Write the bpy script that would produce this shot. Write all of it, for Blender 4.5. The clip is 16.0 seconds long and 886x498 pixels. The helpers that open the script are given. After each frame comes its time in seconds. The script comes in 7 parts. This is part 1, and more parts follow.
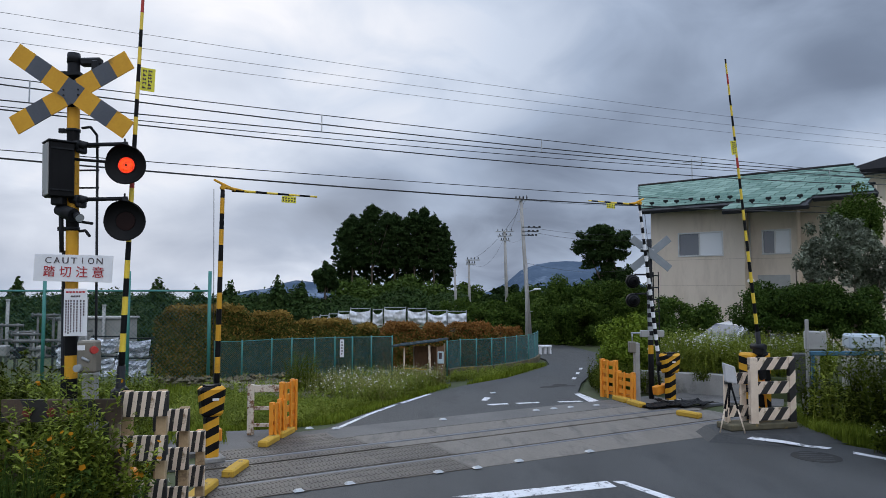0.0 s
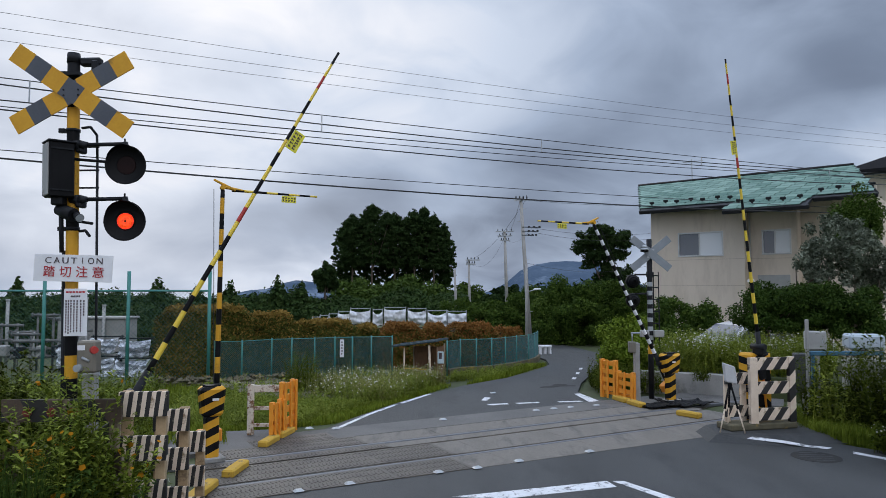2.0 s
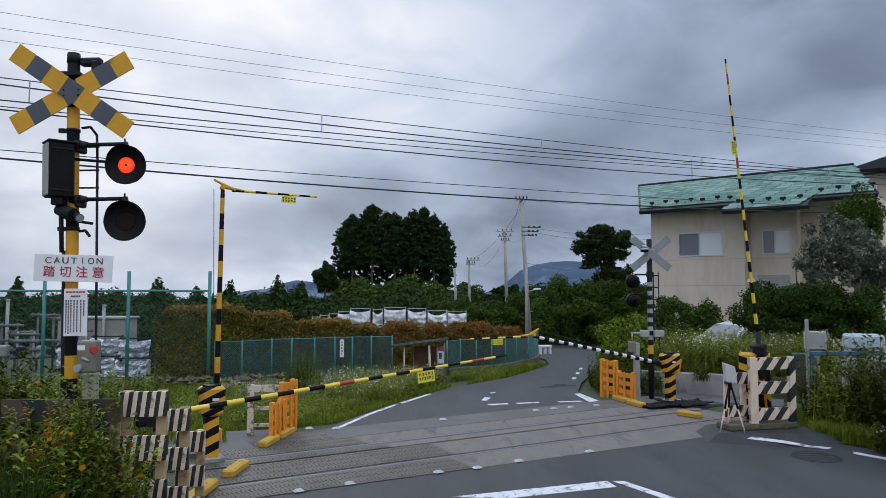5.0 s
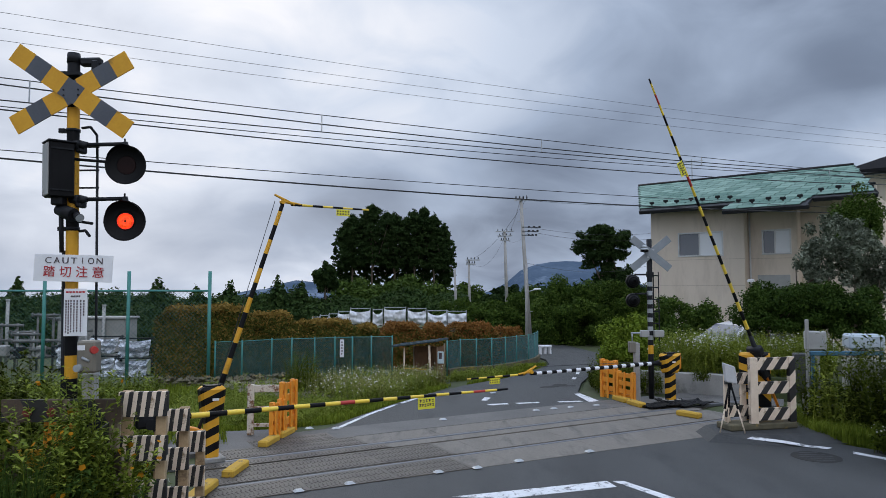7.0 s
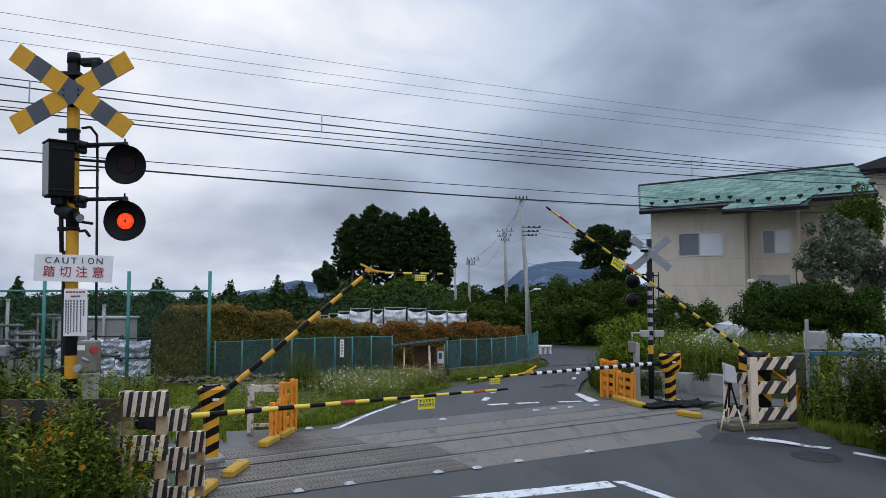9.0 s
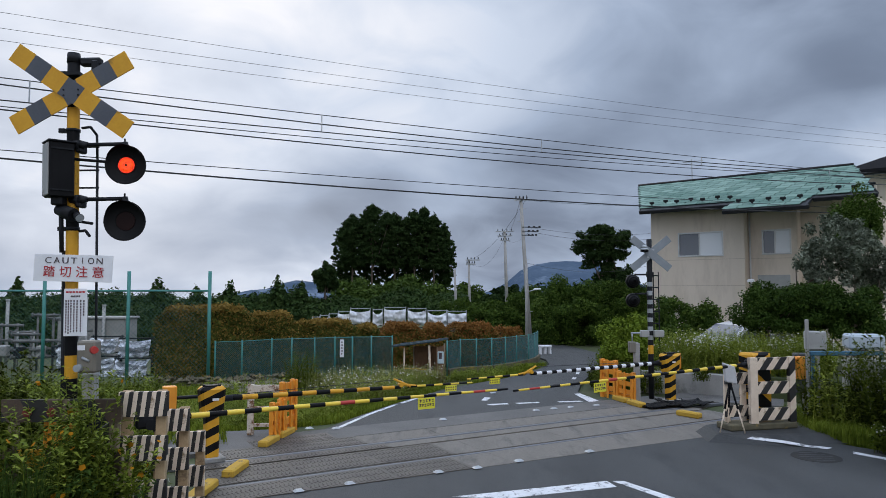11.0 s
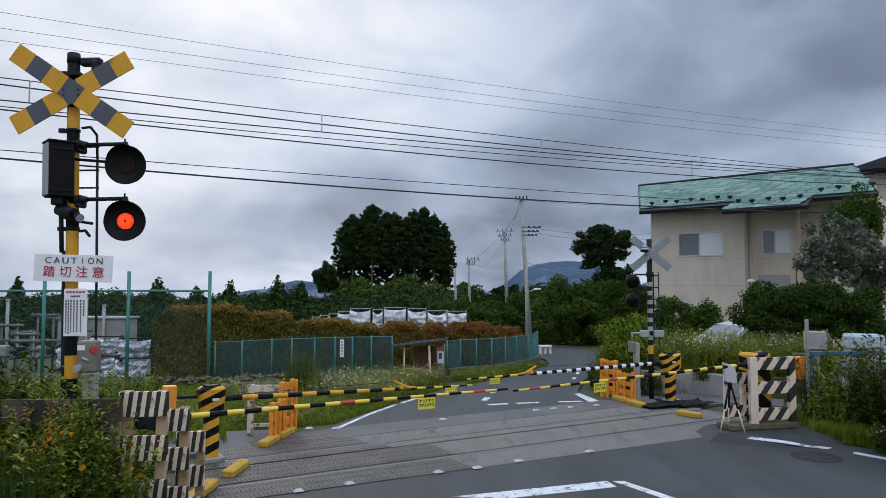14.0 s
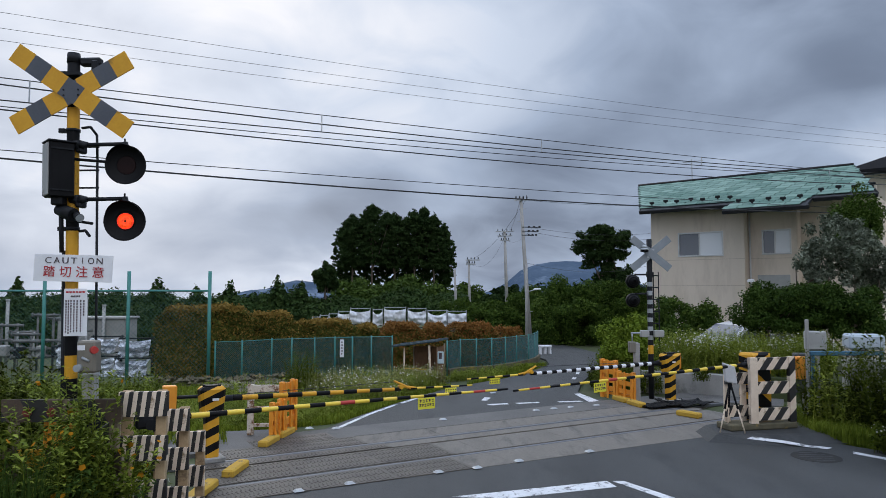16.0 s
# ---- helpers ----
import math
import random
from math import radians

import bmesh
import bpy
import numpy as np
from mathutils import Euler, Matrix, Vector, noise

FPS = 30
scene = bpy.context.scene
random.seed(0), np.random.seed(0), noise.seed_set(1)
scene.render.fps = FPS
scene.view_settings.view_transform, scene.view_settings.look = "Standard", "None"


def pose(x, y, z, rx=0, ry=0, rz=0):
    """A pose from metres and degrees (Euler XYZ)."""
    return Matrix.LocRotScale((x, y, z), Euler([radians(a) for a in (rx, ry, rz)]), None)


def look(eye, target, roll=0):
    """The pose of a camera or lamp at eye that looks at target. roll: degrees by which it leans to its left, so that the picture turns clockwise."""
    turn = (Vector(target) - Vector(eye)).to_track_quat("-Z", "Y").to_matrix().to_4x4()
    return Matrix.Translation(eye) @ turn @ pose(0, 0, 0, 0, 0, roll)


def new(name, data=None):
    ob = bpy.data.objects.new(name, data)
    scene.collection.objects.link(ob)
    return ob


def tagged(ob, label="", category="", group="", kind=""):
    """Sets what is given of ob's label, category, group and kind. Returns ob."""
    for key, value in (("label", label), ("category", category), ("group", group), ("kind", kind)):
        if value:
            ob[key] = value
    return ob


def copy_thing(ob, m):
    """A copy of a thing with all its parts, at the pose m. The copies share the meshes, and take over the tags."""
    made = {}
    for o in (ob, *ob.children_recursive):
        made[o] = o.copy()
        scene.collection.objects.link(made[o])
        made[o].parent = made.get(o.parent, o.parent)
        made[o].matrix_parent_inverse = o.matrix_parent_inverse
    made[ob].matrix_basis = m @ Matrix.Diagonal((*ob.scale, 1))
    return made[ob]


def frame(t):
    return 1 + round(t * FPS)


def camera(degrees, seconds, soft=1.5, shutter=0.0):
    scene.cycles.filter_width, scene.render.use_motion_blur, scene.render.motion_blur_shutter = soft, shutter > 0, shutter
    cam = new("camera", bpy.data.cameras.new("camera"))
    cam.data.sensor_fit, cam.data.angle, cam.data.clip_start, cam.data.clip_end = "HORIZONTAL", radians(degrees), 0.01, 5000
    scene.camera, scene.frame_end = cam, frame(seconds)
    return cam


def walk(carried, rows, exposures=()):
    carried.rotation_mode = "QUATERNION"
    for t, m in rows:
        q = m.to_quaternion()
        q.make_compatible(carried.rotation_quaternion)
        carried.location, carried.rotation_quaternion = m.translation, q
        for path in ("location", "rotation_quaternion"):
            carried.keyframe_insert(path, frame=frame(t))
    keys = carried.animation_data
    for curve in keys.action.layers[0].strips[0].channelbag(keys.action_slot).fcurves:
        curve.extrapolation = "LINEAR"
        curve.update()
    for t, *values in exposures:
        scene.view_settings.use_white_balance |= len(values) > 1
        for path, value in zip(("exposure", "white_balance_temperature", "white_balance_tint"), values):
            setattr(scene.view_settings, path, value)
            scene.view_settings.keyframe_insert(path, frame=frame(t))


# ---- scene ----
cam = camera(65.41, 16.0, soft=0.5)
EYE = pose(0, 0, 2.1, 93.28, 0, 0)
walk(cam, [(0, EYE), (16, EYE)], exposures=[(0, 0.0), (16, 0.0)])

# ---- sky and light: thick broken overcast, brighter where the sun stands behind it ----
SUN_AZ, SUN_EL = radians(-27), radians(24)
SUN_DIR = Vector((math.sin(SUN_AZ) * math.cos(SUN_EL), math.cos(SUN_AZ) * math.cos(SUN_EL), math.sin(SUN_EL)))


def make_world():
    w = bpy.data.worlds.new("overcast_sky")
    scene.world = w
    w.use_nodes = True
    nt = w.node_tree
    nt.nodes.clear()
    N, L = nt.nodes.new, nt.links.new
    out, bg = N("ShaderNodeOutputWorld"), N("ShaderNodeBackground")
    sky = N("ShaderNodeTexSky")
    sky.sky_type, sky.sun_disc = "NISHITA", False
    sky.sun_elevation, sky.sun_rotation = SUN_EL, SUN_AZ
    sky.dust_density = 3.0
    tc = N("ShaderNodeTexCoord")
    # cloud layer seen on a plane above: direction divided by its height
    sep = N("ShaderNodeSeparateXYZ")
    L(tc.outputs["Generated"], sep.inputs[0])
    hz = N("ShaderNodeMath"); hz.operation = "ADD"; hz.inputs[1].default_value = 0.42
    ab = N("ShaderNodeMath"); ab.operation = "ABSOLUTE"
    L(sep.outputs[2], ab.inputs[0]); L(ab.outputs[0], hz.inputs[0])
    dv = N("ShaderNodeVectorMath"); dv.operation = "DIVIDE"
    cmb = N("ShaderNodeCombineXYZ")
    for i in range(3):
        L(hz.outputs[0], cmb.inputs[i])
    L(tc.outputs["Generated"], dv.inputs[0]); L(cmb.outputs[0], dv.inputs[1])

    def cloud(scale, detail, dist, loc):
        mp = N("ShaderNodeMapping"); mp.inputs["Location"].default_value = loc
        nz = N("ShaderNodeTexNoise")
        nz.inputs["Scale"].default_value, nz.inputs["Detail"].default_value = scale, detail
        nz.inputs["Roughness"].default_value, nz.inputs["Distortion"].default_value = 0.5, dist
        L(dv.outputs[0], mp.inputs[0]); L(mp.outputs[0], nz.inputs["Vector"])
        return nz.outputs["Fac"]
    c1, c2 = cloud(1.5, 2.5, 0.35, (5.6, 0.3, 2.4)), cloud(4.2, 5.0, 0.5, (7.3, 2.2, 5.0))
    mixc = N("ShaderNodeMath"); mixc.operation = "MULTIPLY_ADD"; mixc.inputs[1].default_value = 0.6
    L(c2, mixc.inputs[0]); L(c1, mixc.inputs[2])
    # glow of the hidden sun through the cloud
    dot = N("ShaderNodeVectorMath"); dot.operation = "DOT_PRODUCT"; dot.inputs[1].default_value = SUN_DIR
    nrm = N("ShaderNodeVectorMath"); nrm.operation = "NORMALIZE"
    L(tc.outputs["Generated"], nrm.inputs[0]); L(nrm.outputs[0], dot.inputs[0])
    glow = N("ShaderNodeMapRange"); glow.interpolation_type = "SMOOTHSTEP"
    glow.inputs[1].default_value, glow.inputs[2].default_value = 0.78, 1.0
    glow.inputs[3].default_value, glow.inputs[4].default_value = 0.0, GLOW
    L(dot.outputs["Value"], glow.inputs[0])
    thick = N("ShaderNodeMapRange")
    thick.inputs[1].default_value, thick.inputs[2].default_value = 0.55, 1.05
    thick.inputs[3].default_value, thick.inputs[4].default_value = 0.165, 0.625
    L(mixc.outputs[0], thick.inputs[0])
    tot = N("ShaderNodeMath"); tot.operation = "ADD"
    L(glow.outputs[0], tot.inputs[0]); L(thick.outputs[0], tot.inputs[1])
    # pale haze low over the land
    low = N("ShaderNodeMapRange")
    low.inputs[1].default_value, low.inputs[2].default_value = 0.0, 0.12
    low.inputs[3].default_value, low.inputs[4].default_value = 0.15, 0.0
    L(sep.outputs[2], low.inputs[0])
    tot2 = N("ShaderNodeMath"); tot2.operation = "ADD"
    # extra sky brightness added behind the camera, to light surfaces facing it
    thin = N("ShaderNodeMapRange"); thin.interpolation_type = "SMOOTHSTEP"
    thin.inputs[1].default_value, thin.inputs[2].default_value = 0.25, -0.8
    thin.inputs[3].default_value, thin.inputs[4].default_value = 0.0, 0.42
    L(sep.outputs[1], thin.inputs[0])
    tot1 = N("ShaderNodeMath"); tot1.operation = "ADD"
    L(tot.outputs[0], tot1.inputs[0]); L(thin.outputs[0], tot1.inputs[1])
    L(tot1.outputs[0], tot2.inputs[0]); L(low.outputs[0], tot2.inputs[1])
    # darker cloud belly that climbs towards the east, broken up by the finer clouds
    slant = N("ShaderNodeVectorMath"); slant.operation = "DOT_PRODUCT"; slant.inputs[1].default_value = (-0.25, 0, 1)
    L(nrm.outputs[0], slant.inputs[0])
    off = N("ShaderNodeMath"); off.operation = "SUBTRACT"; off.inputs[1].default_value = 0.155
    L(slant.outputs["Value"], off.inputs[0])
    dist = N("ShaderNodeMath"); dist.operation = "ABSOLUTE"
    L(off.outputs[0], dist.inputs[0])
    belly = N("ShaderNodeMapRange"); belly.interpolation_type = "SMOOTHSTEP"
    belly.inputs[1].default_value, belly.inputs[2].default_value = 0.10, 0.0
    belly.inputs[3].default_value, belly.inputs[4].default_value = 0.0, -0.26
    L(dist.outputs[0], belly.inputs[0])
    patch = N("ShaderNodeMath"); patch.operation = "MULTIPLY"
    L(belly.outputs[0], patch.inputs[0]); L(c2, patch.inputs[1])
    east = N("ShaderNodeMapRange"); east.interpolation_type = "SMOOTHSTEP"
    east.inputs[1].default_value, east.inputs[2].default_value = -0.05, 0.45
    east.inputs[3].default_value, east.inputs[4].default_value = 0.0, 0.11
    L(sep.outputs[0], east.inputs[0])
    tot3 = N("ShaderNodeMath"); tot3.operation = "ADD"
    L(tot2.outputs[0], tot3.inputs[0]); L(patch.outputs[0], tot3.inputs[1])
    tot4 = N("ShaderNodeMath"); tot4.operation = "ADD"
    L(tot3.outputs[0], tot4.inputs[0]); L(east.outputs[0], tot4.inputs[1])
    ramp = N("ShaderNodeValToRGB")
    e = ramp.color_ramp.elements
    e[0].position, e[0].color = 0.0, (0.10, 0.125, 0.185, 1)
    e[1].position, e[1].color = 1.0, (0.90, 0.92, 0.99, 1)
    for pos, col in ((0.3, (0.195, 0.245, 0.345)), (0.55, (0.368, 0.45, 0.60)), (0.8, (0.625, 0.705, 0.85))):
        k = e.new(pos); k.color = (*col, 1)
    L(tot4.outputs[0], ramp.inputs[0])
    mix = N("ShaderNodeMix"); mix.data_type = "RGBA"
    mix.inputs[0].default_value = 0.97
    sc = N("ShaderNodeVectorMath"); sc.operation = "SCALE"; sc.inputs["Scale"].default_value = 0.1
    L(sky.outputs[0], sc.inputs[0])
    L(sc.outputs[0], mix.inputs[6]); L(ramp.outputs[0], mix.inputs[7])
    L(mix.outputs[2], bg.inputs[0])
    # an overcast sky is brightest overhead
    up = N("ShaderNodeMapRange"); up.interpolation_type = "SMOOTHSTEP"
    up.inputs[1].default_value, up.inputs[2].default_value = 0.40, 0.85
    up.inputs[3].default_value, up.inputs[4].default_value = 1.0, ZENITH
    L(sep.outputs[2], up.inputs[0])
    L(up.outputs[0], bg.inputs[1])
    L(bg.outputs[0], out.inputs[0])


GLOW, ZENITH = 0.43, 2.8
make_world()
sun = new("sun", bpy.data.lights.new("sun", "SUN"))
sun.data.energy, sun.data.angle, sun.data.color = 0.6, radians(25), (1.0, 0.97, 0.92)
sun.matrix_world = look(SUN_DIR * 50, (0, 0, 0))

# ---- materials ----


def mat(name, a, b=None, rough=0.7, metal=0.0, scale=6.0, fine=60.0, bump=0.15, island=0.0, spots=None, coord="Object", spec=0.5, obrand=0.0, spot_scale=2.0, spot_lo=0.55, spot_hi=0.7, stretch=None, fw=0.35):
    """Two-scale procedural surface: base colours a..b by noise, grain bump, stains or chips of colour spots."""
    b = b or tuple(min(1, c * 1.25) for c in a)
    m = bpy.data.materials.new(name)
    m.use_nodes = True
    nt = m.node_tree
    N, L = nt.nodes.new, nt.links.new
    bs = nt.nodes["Principled BSDF"]
    tc = N("ShaderNodeTexCoord")
    vec = tc.outputs[coord]
    if stretch:
        mp = N("ShaderNodeMapping"); mp.inputs["Scale"].default_value = stretch
        L(vec, mp.inputs[0]); vec = mp.outputs[0]
    n1, n2 = N("ShaderNodeTexNoise"), N("ShaderNodeTexNoise")
    n1.inputs["Scale"].default_value, n1.inputs["Detail"].default_value = scale, 6
    n2.inputs["Scale"].default_value, n2.inputs["Detail"].default_value = fine, 3
    L(vec, n1.inputs["Vector"]); L(tc.outputs[coord], n2.inputs["Vector"])
    add = N("ShaderNodeMath"); add.operation = "MULTIPLY_ADD"; add.inputs[1].default_value = fw
    L(n2.outputs["Fac"], add.inputs[0]); L(n1.outputs["Fac"], add.inputs[2])
    mr = N("ShaderNodeMapRange"); mr.inputs[1].default_value, mr.inputs[2].default_value = 0.245 + 0.5 * fw, 0.775 + 0.5 * fw
    L(add.outputs[0], mr.inputs[0])
    fac = mr.outputs[0]
    if island or obrand:
        src = N("ShaderNodeNewGeometry").outputs["Random Per Island"] if island else N("ShaderNodeObjectInfo").outputs["Random"]
        mi = N("ShaderNodeMix"); mi.inputs[0].default_value = island or obrand
        L(fac, mi.inputs[2]); L(src, mi.inputs[3])
        fac = mi.outputs[0]
    mx = N("ShaderNodeMix"); mx.data_type = "RGBA"
    mx.inputs[6].default_value, mx.inputs[7].default_value = (*a, 1), (*b, 1)
    L(fac, mx.inputs[0])
    col = mx.outputs[2]
    if spots:
        n3 = N("ShaderNodeTexNoise"); n3.inputs["Scale"].default_value, n3.inputs["Detail"].default_value = spot_scale, 8
        n3.inputs["Roughness"].default_value = 0.7
        L(vec, n3.inputs["Vector"])
        r3 = N("ShaderNodeMapRange"); r3.inputs[1].default_value, r3.inputs[2].default_value = spot_lo, spot_hi
        L(n3.outputs["Fac"], r3.inputs[0])
        m3 = N("ShaderNodeMix"); m3.data_type = "RGBA"; m3.inputs[7].default_value = (*spots, 1)
        L(r3.outputs[0], m3.inputs[0]); L(col, m3.inputs[6])
        col = m3.outputs[2]
    L(col, bs.inputs["Base Color"])
    rr = N("ShaderNodeMapRange"); rr.inputs[3].default_value, rr.inputs[4].default_value = max(0.03, rough - 0.12), min(1, rough + 0.12)
    L(n1.outputs["Fac"], rr.inputs[0]); L(rr.outputs[0], bs.inputs["Roughness"])
    bs.inputs["Metallic"].default_value = metal
    bs.inputs["Specular IOR Level"].default_value = spec
    if bump:
        bp = N("ShaderNodeBump"); bp.inputs["Strength"].default_value, bp.inputs["Distance"].default_value = bump, 0.01
        L(add.outputs[0], bp.inputs["Height"]); L(bp.outputs[0], bs.inputs["Normal"])
    return m


def glowing(name, col, strength):
    """A lit lens: red light broken up by its prism pattern."""
    m = bpy.data.materials.new(name)
    m.use_nodes = True
    nt = m.node_tree
    bs = nt.nodes["Principled BSDF"]
    bs.inputs["Base Color"].default_value = (0.12, 0.0, 0.0, 1)
    bs.inputs["Emission Color"].default_value = (*col, 1)
    tc, nz, mr = nt.nodes.new("ShaderNodeTexCoord"), nt.nodes.new("ShaderNodeTexNoise"), nt.nodes.new("ShaderNodeMapRange")
    nz.inputs["Scale"].default_value = 55
    mr.inputs[1].default_value, mr.inputs[2].default_value = 0.35, 0.62
    mr.inputs[3].default_value, mr.inputs[4].default_value = strength * 0.55, strength * 1.1
    nt.links.new(tc.outputs["Object"], nz.inputs["Vector"]); nt.links.new(nz.outputs["Fac"], mr.inputs[0])
    nt.links.new(mr.outputs[0], bs.inputs["Emission Strength"])
    return m


def glass(name, tint, rough=0.05):
    m = bpy.data.materials.new(name)
    m.use_nodes = True
    bs = m.node_tree.nodes["Principled BSDF"]
    bs.inputs["Base Color"].default_value = (*tint, 1)
    bs.inputs["Roughness"].default_value = rough
    bs.inputs["Specular IOR Level"].default_value = 0.8
    return m


YELLOW = mat("yellow_enamel", (0.58, 0.28, 0.018), (0.70, 0.37, 0.03), 0.5, spots=(0.28, 0.15, 0.03), spot_scale=4, spot_lo=0.6, spot_hi=0.72, bump=0.05, spec=0.3)
KERBYEL = mat("chipped_kerb_paint", (0.44, 0.26, 0.025), (0.56, 0.34, 0.04), 0.85, spots=(0.13, 0.10, 0.06), spot_scale=9, spot_lo=0.58, spot_hi=0.66, bump=0.4)
ARMYEL = mat("arm_yellow", (0.72, 0.50, 0.04), (0.80, 0.58, 0.06), 0.4, bump=0.03)
TAGYEL = mat("tag_yellow", (0.68, 0.62, 0.03), (0.74, 0.68, 0.05), 0.5, bump=0.03)
ORANGE = mat("orange_paint", (0.72, 0.24, 0.015), (0.82, 0.33, 0.03), 0.55, spots=(0.35, 0.16, 0.05), spot_scale=5, spot_lo=0.6, spot_hi=0.68)
BLACK = mat("black_enamel", (0.004, 0.004, 0.005), (0.011, 0.011, 0.012), 0.55, bump=0.05, spec=0.12)
SLATE = mat("slate_enamel", (0.055, 0.062, 0.08), (0.08, 0.088, 0.11), 0.5, bump=0.04)
DKMETAL = mat("dark_painted_metal", (0.007, 0.008, 0.010), (0.020, 0.021, 0.025), 0.55, bump=0.06, spec=0.2)
RED = mat("red_paint", (0.36, 0.025, 0.02), (0.46, 0.04, 0.03), 0.6, bump=0.03)
REDINK = mat("red_ink", (0.36, 0.02, 0.03), (0.44, 0.03, 0.04), 0.6, bump=0.0)
INK = mat("dark_ink", (0.05, 0.03, 0.04), (0.09, 0.06, 0.07), 0.6, bump=0.0)
WHITE = mat("white_sign", (0.72, 0.72, 0.76), (0.82, 0.82, 0.85), 0.5, bump=0.02)
WORNWHITE = mat("worn_white_paint", (0.60, 0.47, 0.355), (0.78, 0.66, 0.53), 0.75, spots=(0.26, 0.17, 0.10), spot_scale=6.5, spot_lo=0.58, spot_hi=0.68, bump=0.3)
WORNBLACK = mat("worn_black_paint", (0.008, 0.008, 0.009), (0.028, 0.026, 0.025), 0.7, spots=(0.30, 0.26, 0.2), spot_scale=9, spot_lo=0.64, spot_hi=0.7, bump=0.25)
MOSSY = mat("mossy_concrete", (0.06, 0.055, 0.035), (0.15, 0.13, 0.08), 0.9, spots=(0.30, 0.20, 0.05), spot_scale=5, spot_lo=0.56, spot_hi=0.66, bump=0.5)
FLAKED = mat("flaked_white_paint", (0.50, 0.44, 0.36), (0.72, 0.66, 0.57), 0.8, spots=(0.17, 0.085, 0.04), spot_scale=6, spot_lo=0.49, spot_hi=0.57, bump=0.4)
DULLRED = mat("faded_red_reflector", (0.12, 0.012, 0.01), (0.19, 0.022, 0.018), 0.6, bump=0.05)
WORNCLOTH = mat("off_white_cloth", (0.42, 0.42, 0.43), (0.56, 0.56, 0.57), 0.9, scale=12, bump=0.3)
PALETANK = mat("pale_blue_white_plastic", (0.36, 0.42, 0.48), (0.48, 0.54, 0.6), 0.55, spots=(0.25, 0.28, 0.29), spot_scale=3)
RUST = mat("rusty_board", (0.045, 0.032, 0.024), (0.10, 0.066, 0.045), 0.85, spots=(0.22, 0.17, 0.12), spot_scale=3, bump=0.3)
WOOD = mat("weathered_timber", (0.16, 0.12, 0.08), (0.30, 0.24, 0.17), 0.85, bump=0.4, scale=3)
ASPHALT = mat("asphalt", (0.035, 0.0365, 0.037), (0.070, 0.072, 0.073), 0.7, spec=0.32, scale=0.9, fine=55, fw=0.9, bump=0.9, spots=(0.027, 0.0285, 0.030), spot_scale=1.3, spot_lo=0.52, spot_hi=0.74, stretch=(1.6, 0.45, 1))
OLDASPHALT = mat("old_asphalt", (0.10, 0.097, 0.093), (0.16, 0.154, 0.146), 0.85, spec=0.3, scale=1.2, fine=50, fw=0.8, bump=0.7, spots=(0.055, 0.055, 0.06), spot_scale=0.8)
DECK = mat("deck_concrete", (0.130, 0.118, 0.102), (0.225, 0.204, 0.178), 0.8, spec=0.3, scale=1.3, fine=45, fw=0.8, bump=0.8, spots=(0.085, 0.080, 0.074), spot_scale=1.3, spot_lo=0.50, spot_hi=0.70, stretch=(2.2, 0.5, 1))
STEEL = mat("rail_steel", (0.10, 0.105, 0.115), (0.17, 0.175, 0.19), 0.55, metal=0.4, bump=0.05)
RAILSIDE = mat("rail_rust", (0.05, 0.035, 0.028), (0.10, 0.065, 0.05), 0.85)
GROOVE = mat("groove_dirt", (0.01, 0.01, 0.011), (0.025, 0.024, 0.023), 0.95)
PLATE = mat("checker_plate", (0.056, 0.048, 0.039), (0.118, 0.102, 0.084), 0.6, metal=0.1, scale=2, bump=0.3, spots=(0.05, 0.043, 0.036), spot_scale=2.2, spot_lo=0.5, spot_hi=0.68)
LINE = mat("road_line", (0.55, 0.56, 0.58), (0.72, 0.73, 0.75), 0.7, spots=(0.10, 0.10, 0.105), spot_scale=8, spot_lo=0.53, spot_hi=0.62)
CONCRETE = mat("concrete", (0.24, 0.235, 0.225), (0.36, 0.355, 0.34), 0.85, scale=2.5, spots=(0.12, 0.12, 0.11), spot_scale=1.5, bump=0.4)
GREYMETAL = mat("grey_box_paint", (0.30, 0.30, 0.29), (0.38, 0.38, 0.37), 0.55, spots=(0.2, 0.18, 0.15), spot_lo=0.62, spot_hi=0.7)
GALV = mat("galvanised", (0.33, 0.35, 0.37), (0.45, 0.47, 0.49), 0.45, metal=0.6)
GREENFENCE = mat("green_fence_paint", (0.03, 0.17, 0.15), (0.05, 0.23, 0.20), 0.5)
GREENNET = mat("green_wire", (0.012, 0.072, 0.074), (0.024, 0.105, 0.105), 0.6, bump=0)
POLECON = mat("pole_concrete", (0.26, 0.25, 0.24), (0.36, 0.35, 0.33), 0.85)
WIRE = mat("black_wire", (0.012, 0.012, 0.014), (0.02, 0.02, 0.022), 0.6, bump=0)
SHEET = mat("silver_sheet", (0.46, 0.48, 0.52), (0.78, 0.79, 0.82), 0.5, scale=5, bump=0.5)
STUCCO = mat("beige_stucco", (0.63, 0.535, 0.435), (0.71, 0.61, 0.505), 0.9, scale=0.8, fine=70, bump=0.25, spots=(0.47, 0.39, 0.31), spot_scale=1.1, spot_lo=0.48, spot_hi=0.8, stretch=(1.6, 1.6, 0.35))
GREENTILE = mat("green_roof_tile", (0.085, 0.165, 0.135), (0.225, 0.335, 0.285), 0.78, spec=0.15, scale=1.5, obrand=0.9, bump=0.1)
DKTRIM = mat("dark_brown_trim", (0.012, 0.013, 0.015), (0.026, 0.026, 0.028), 0.55, spec=0.2)
ALU = mat("window_aluminium", (0.50, 0.50, 0.50), (0.60, 0.60, 0.6), 0.4, metal=0.3)
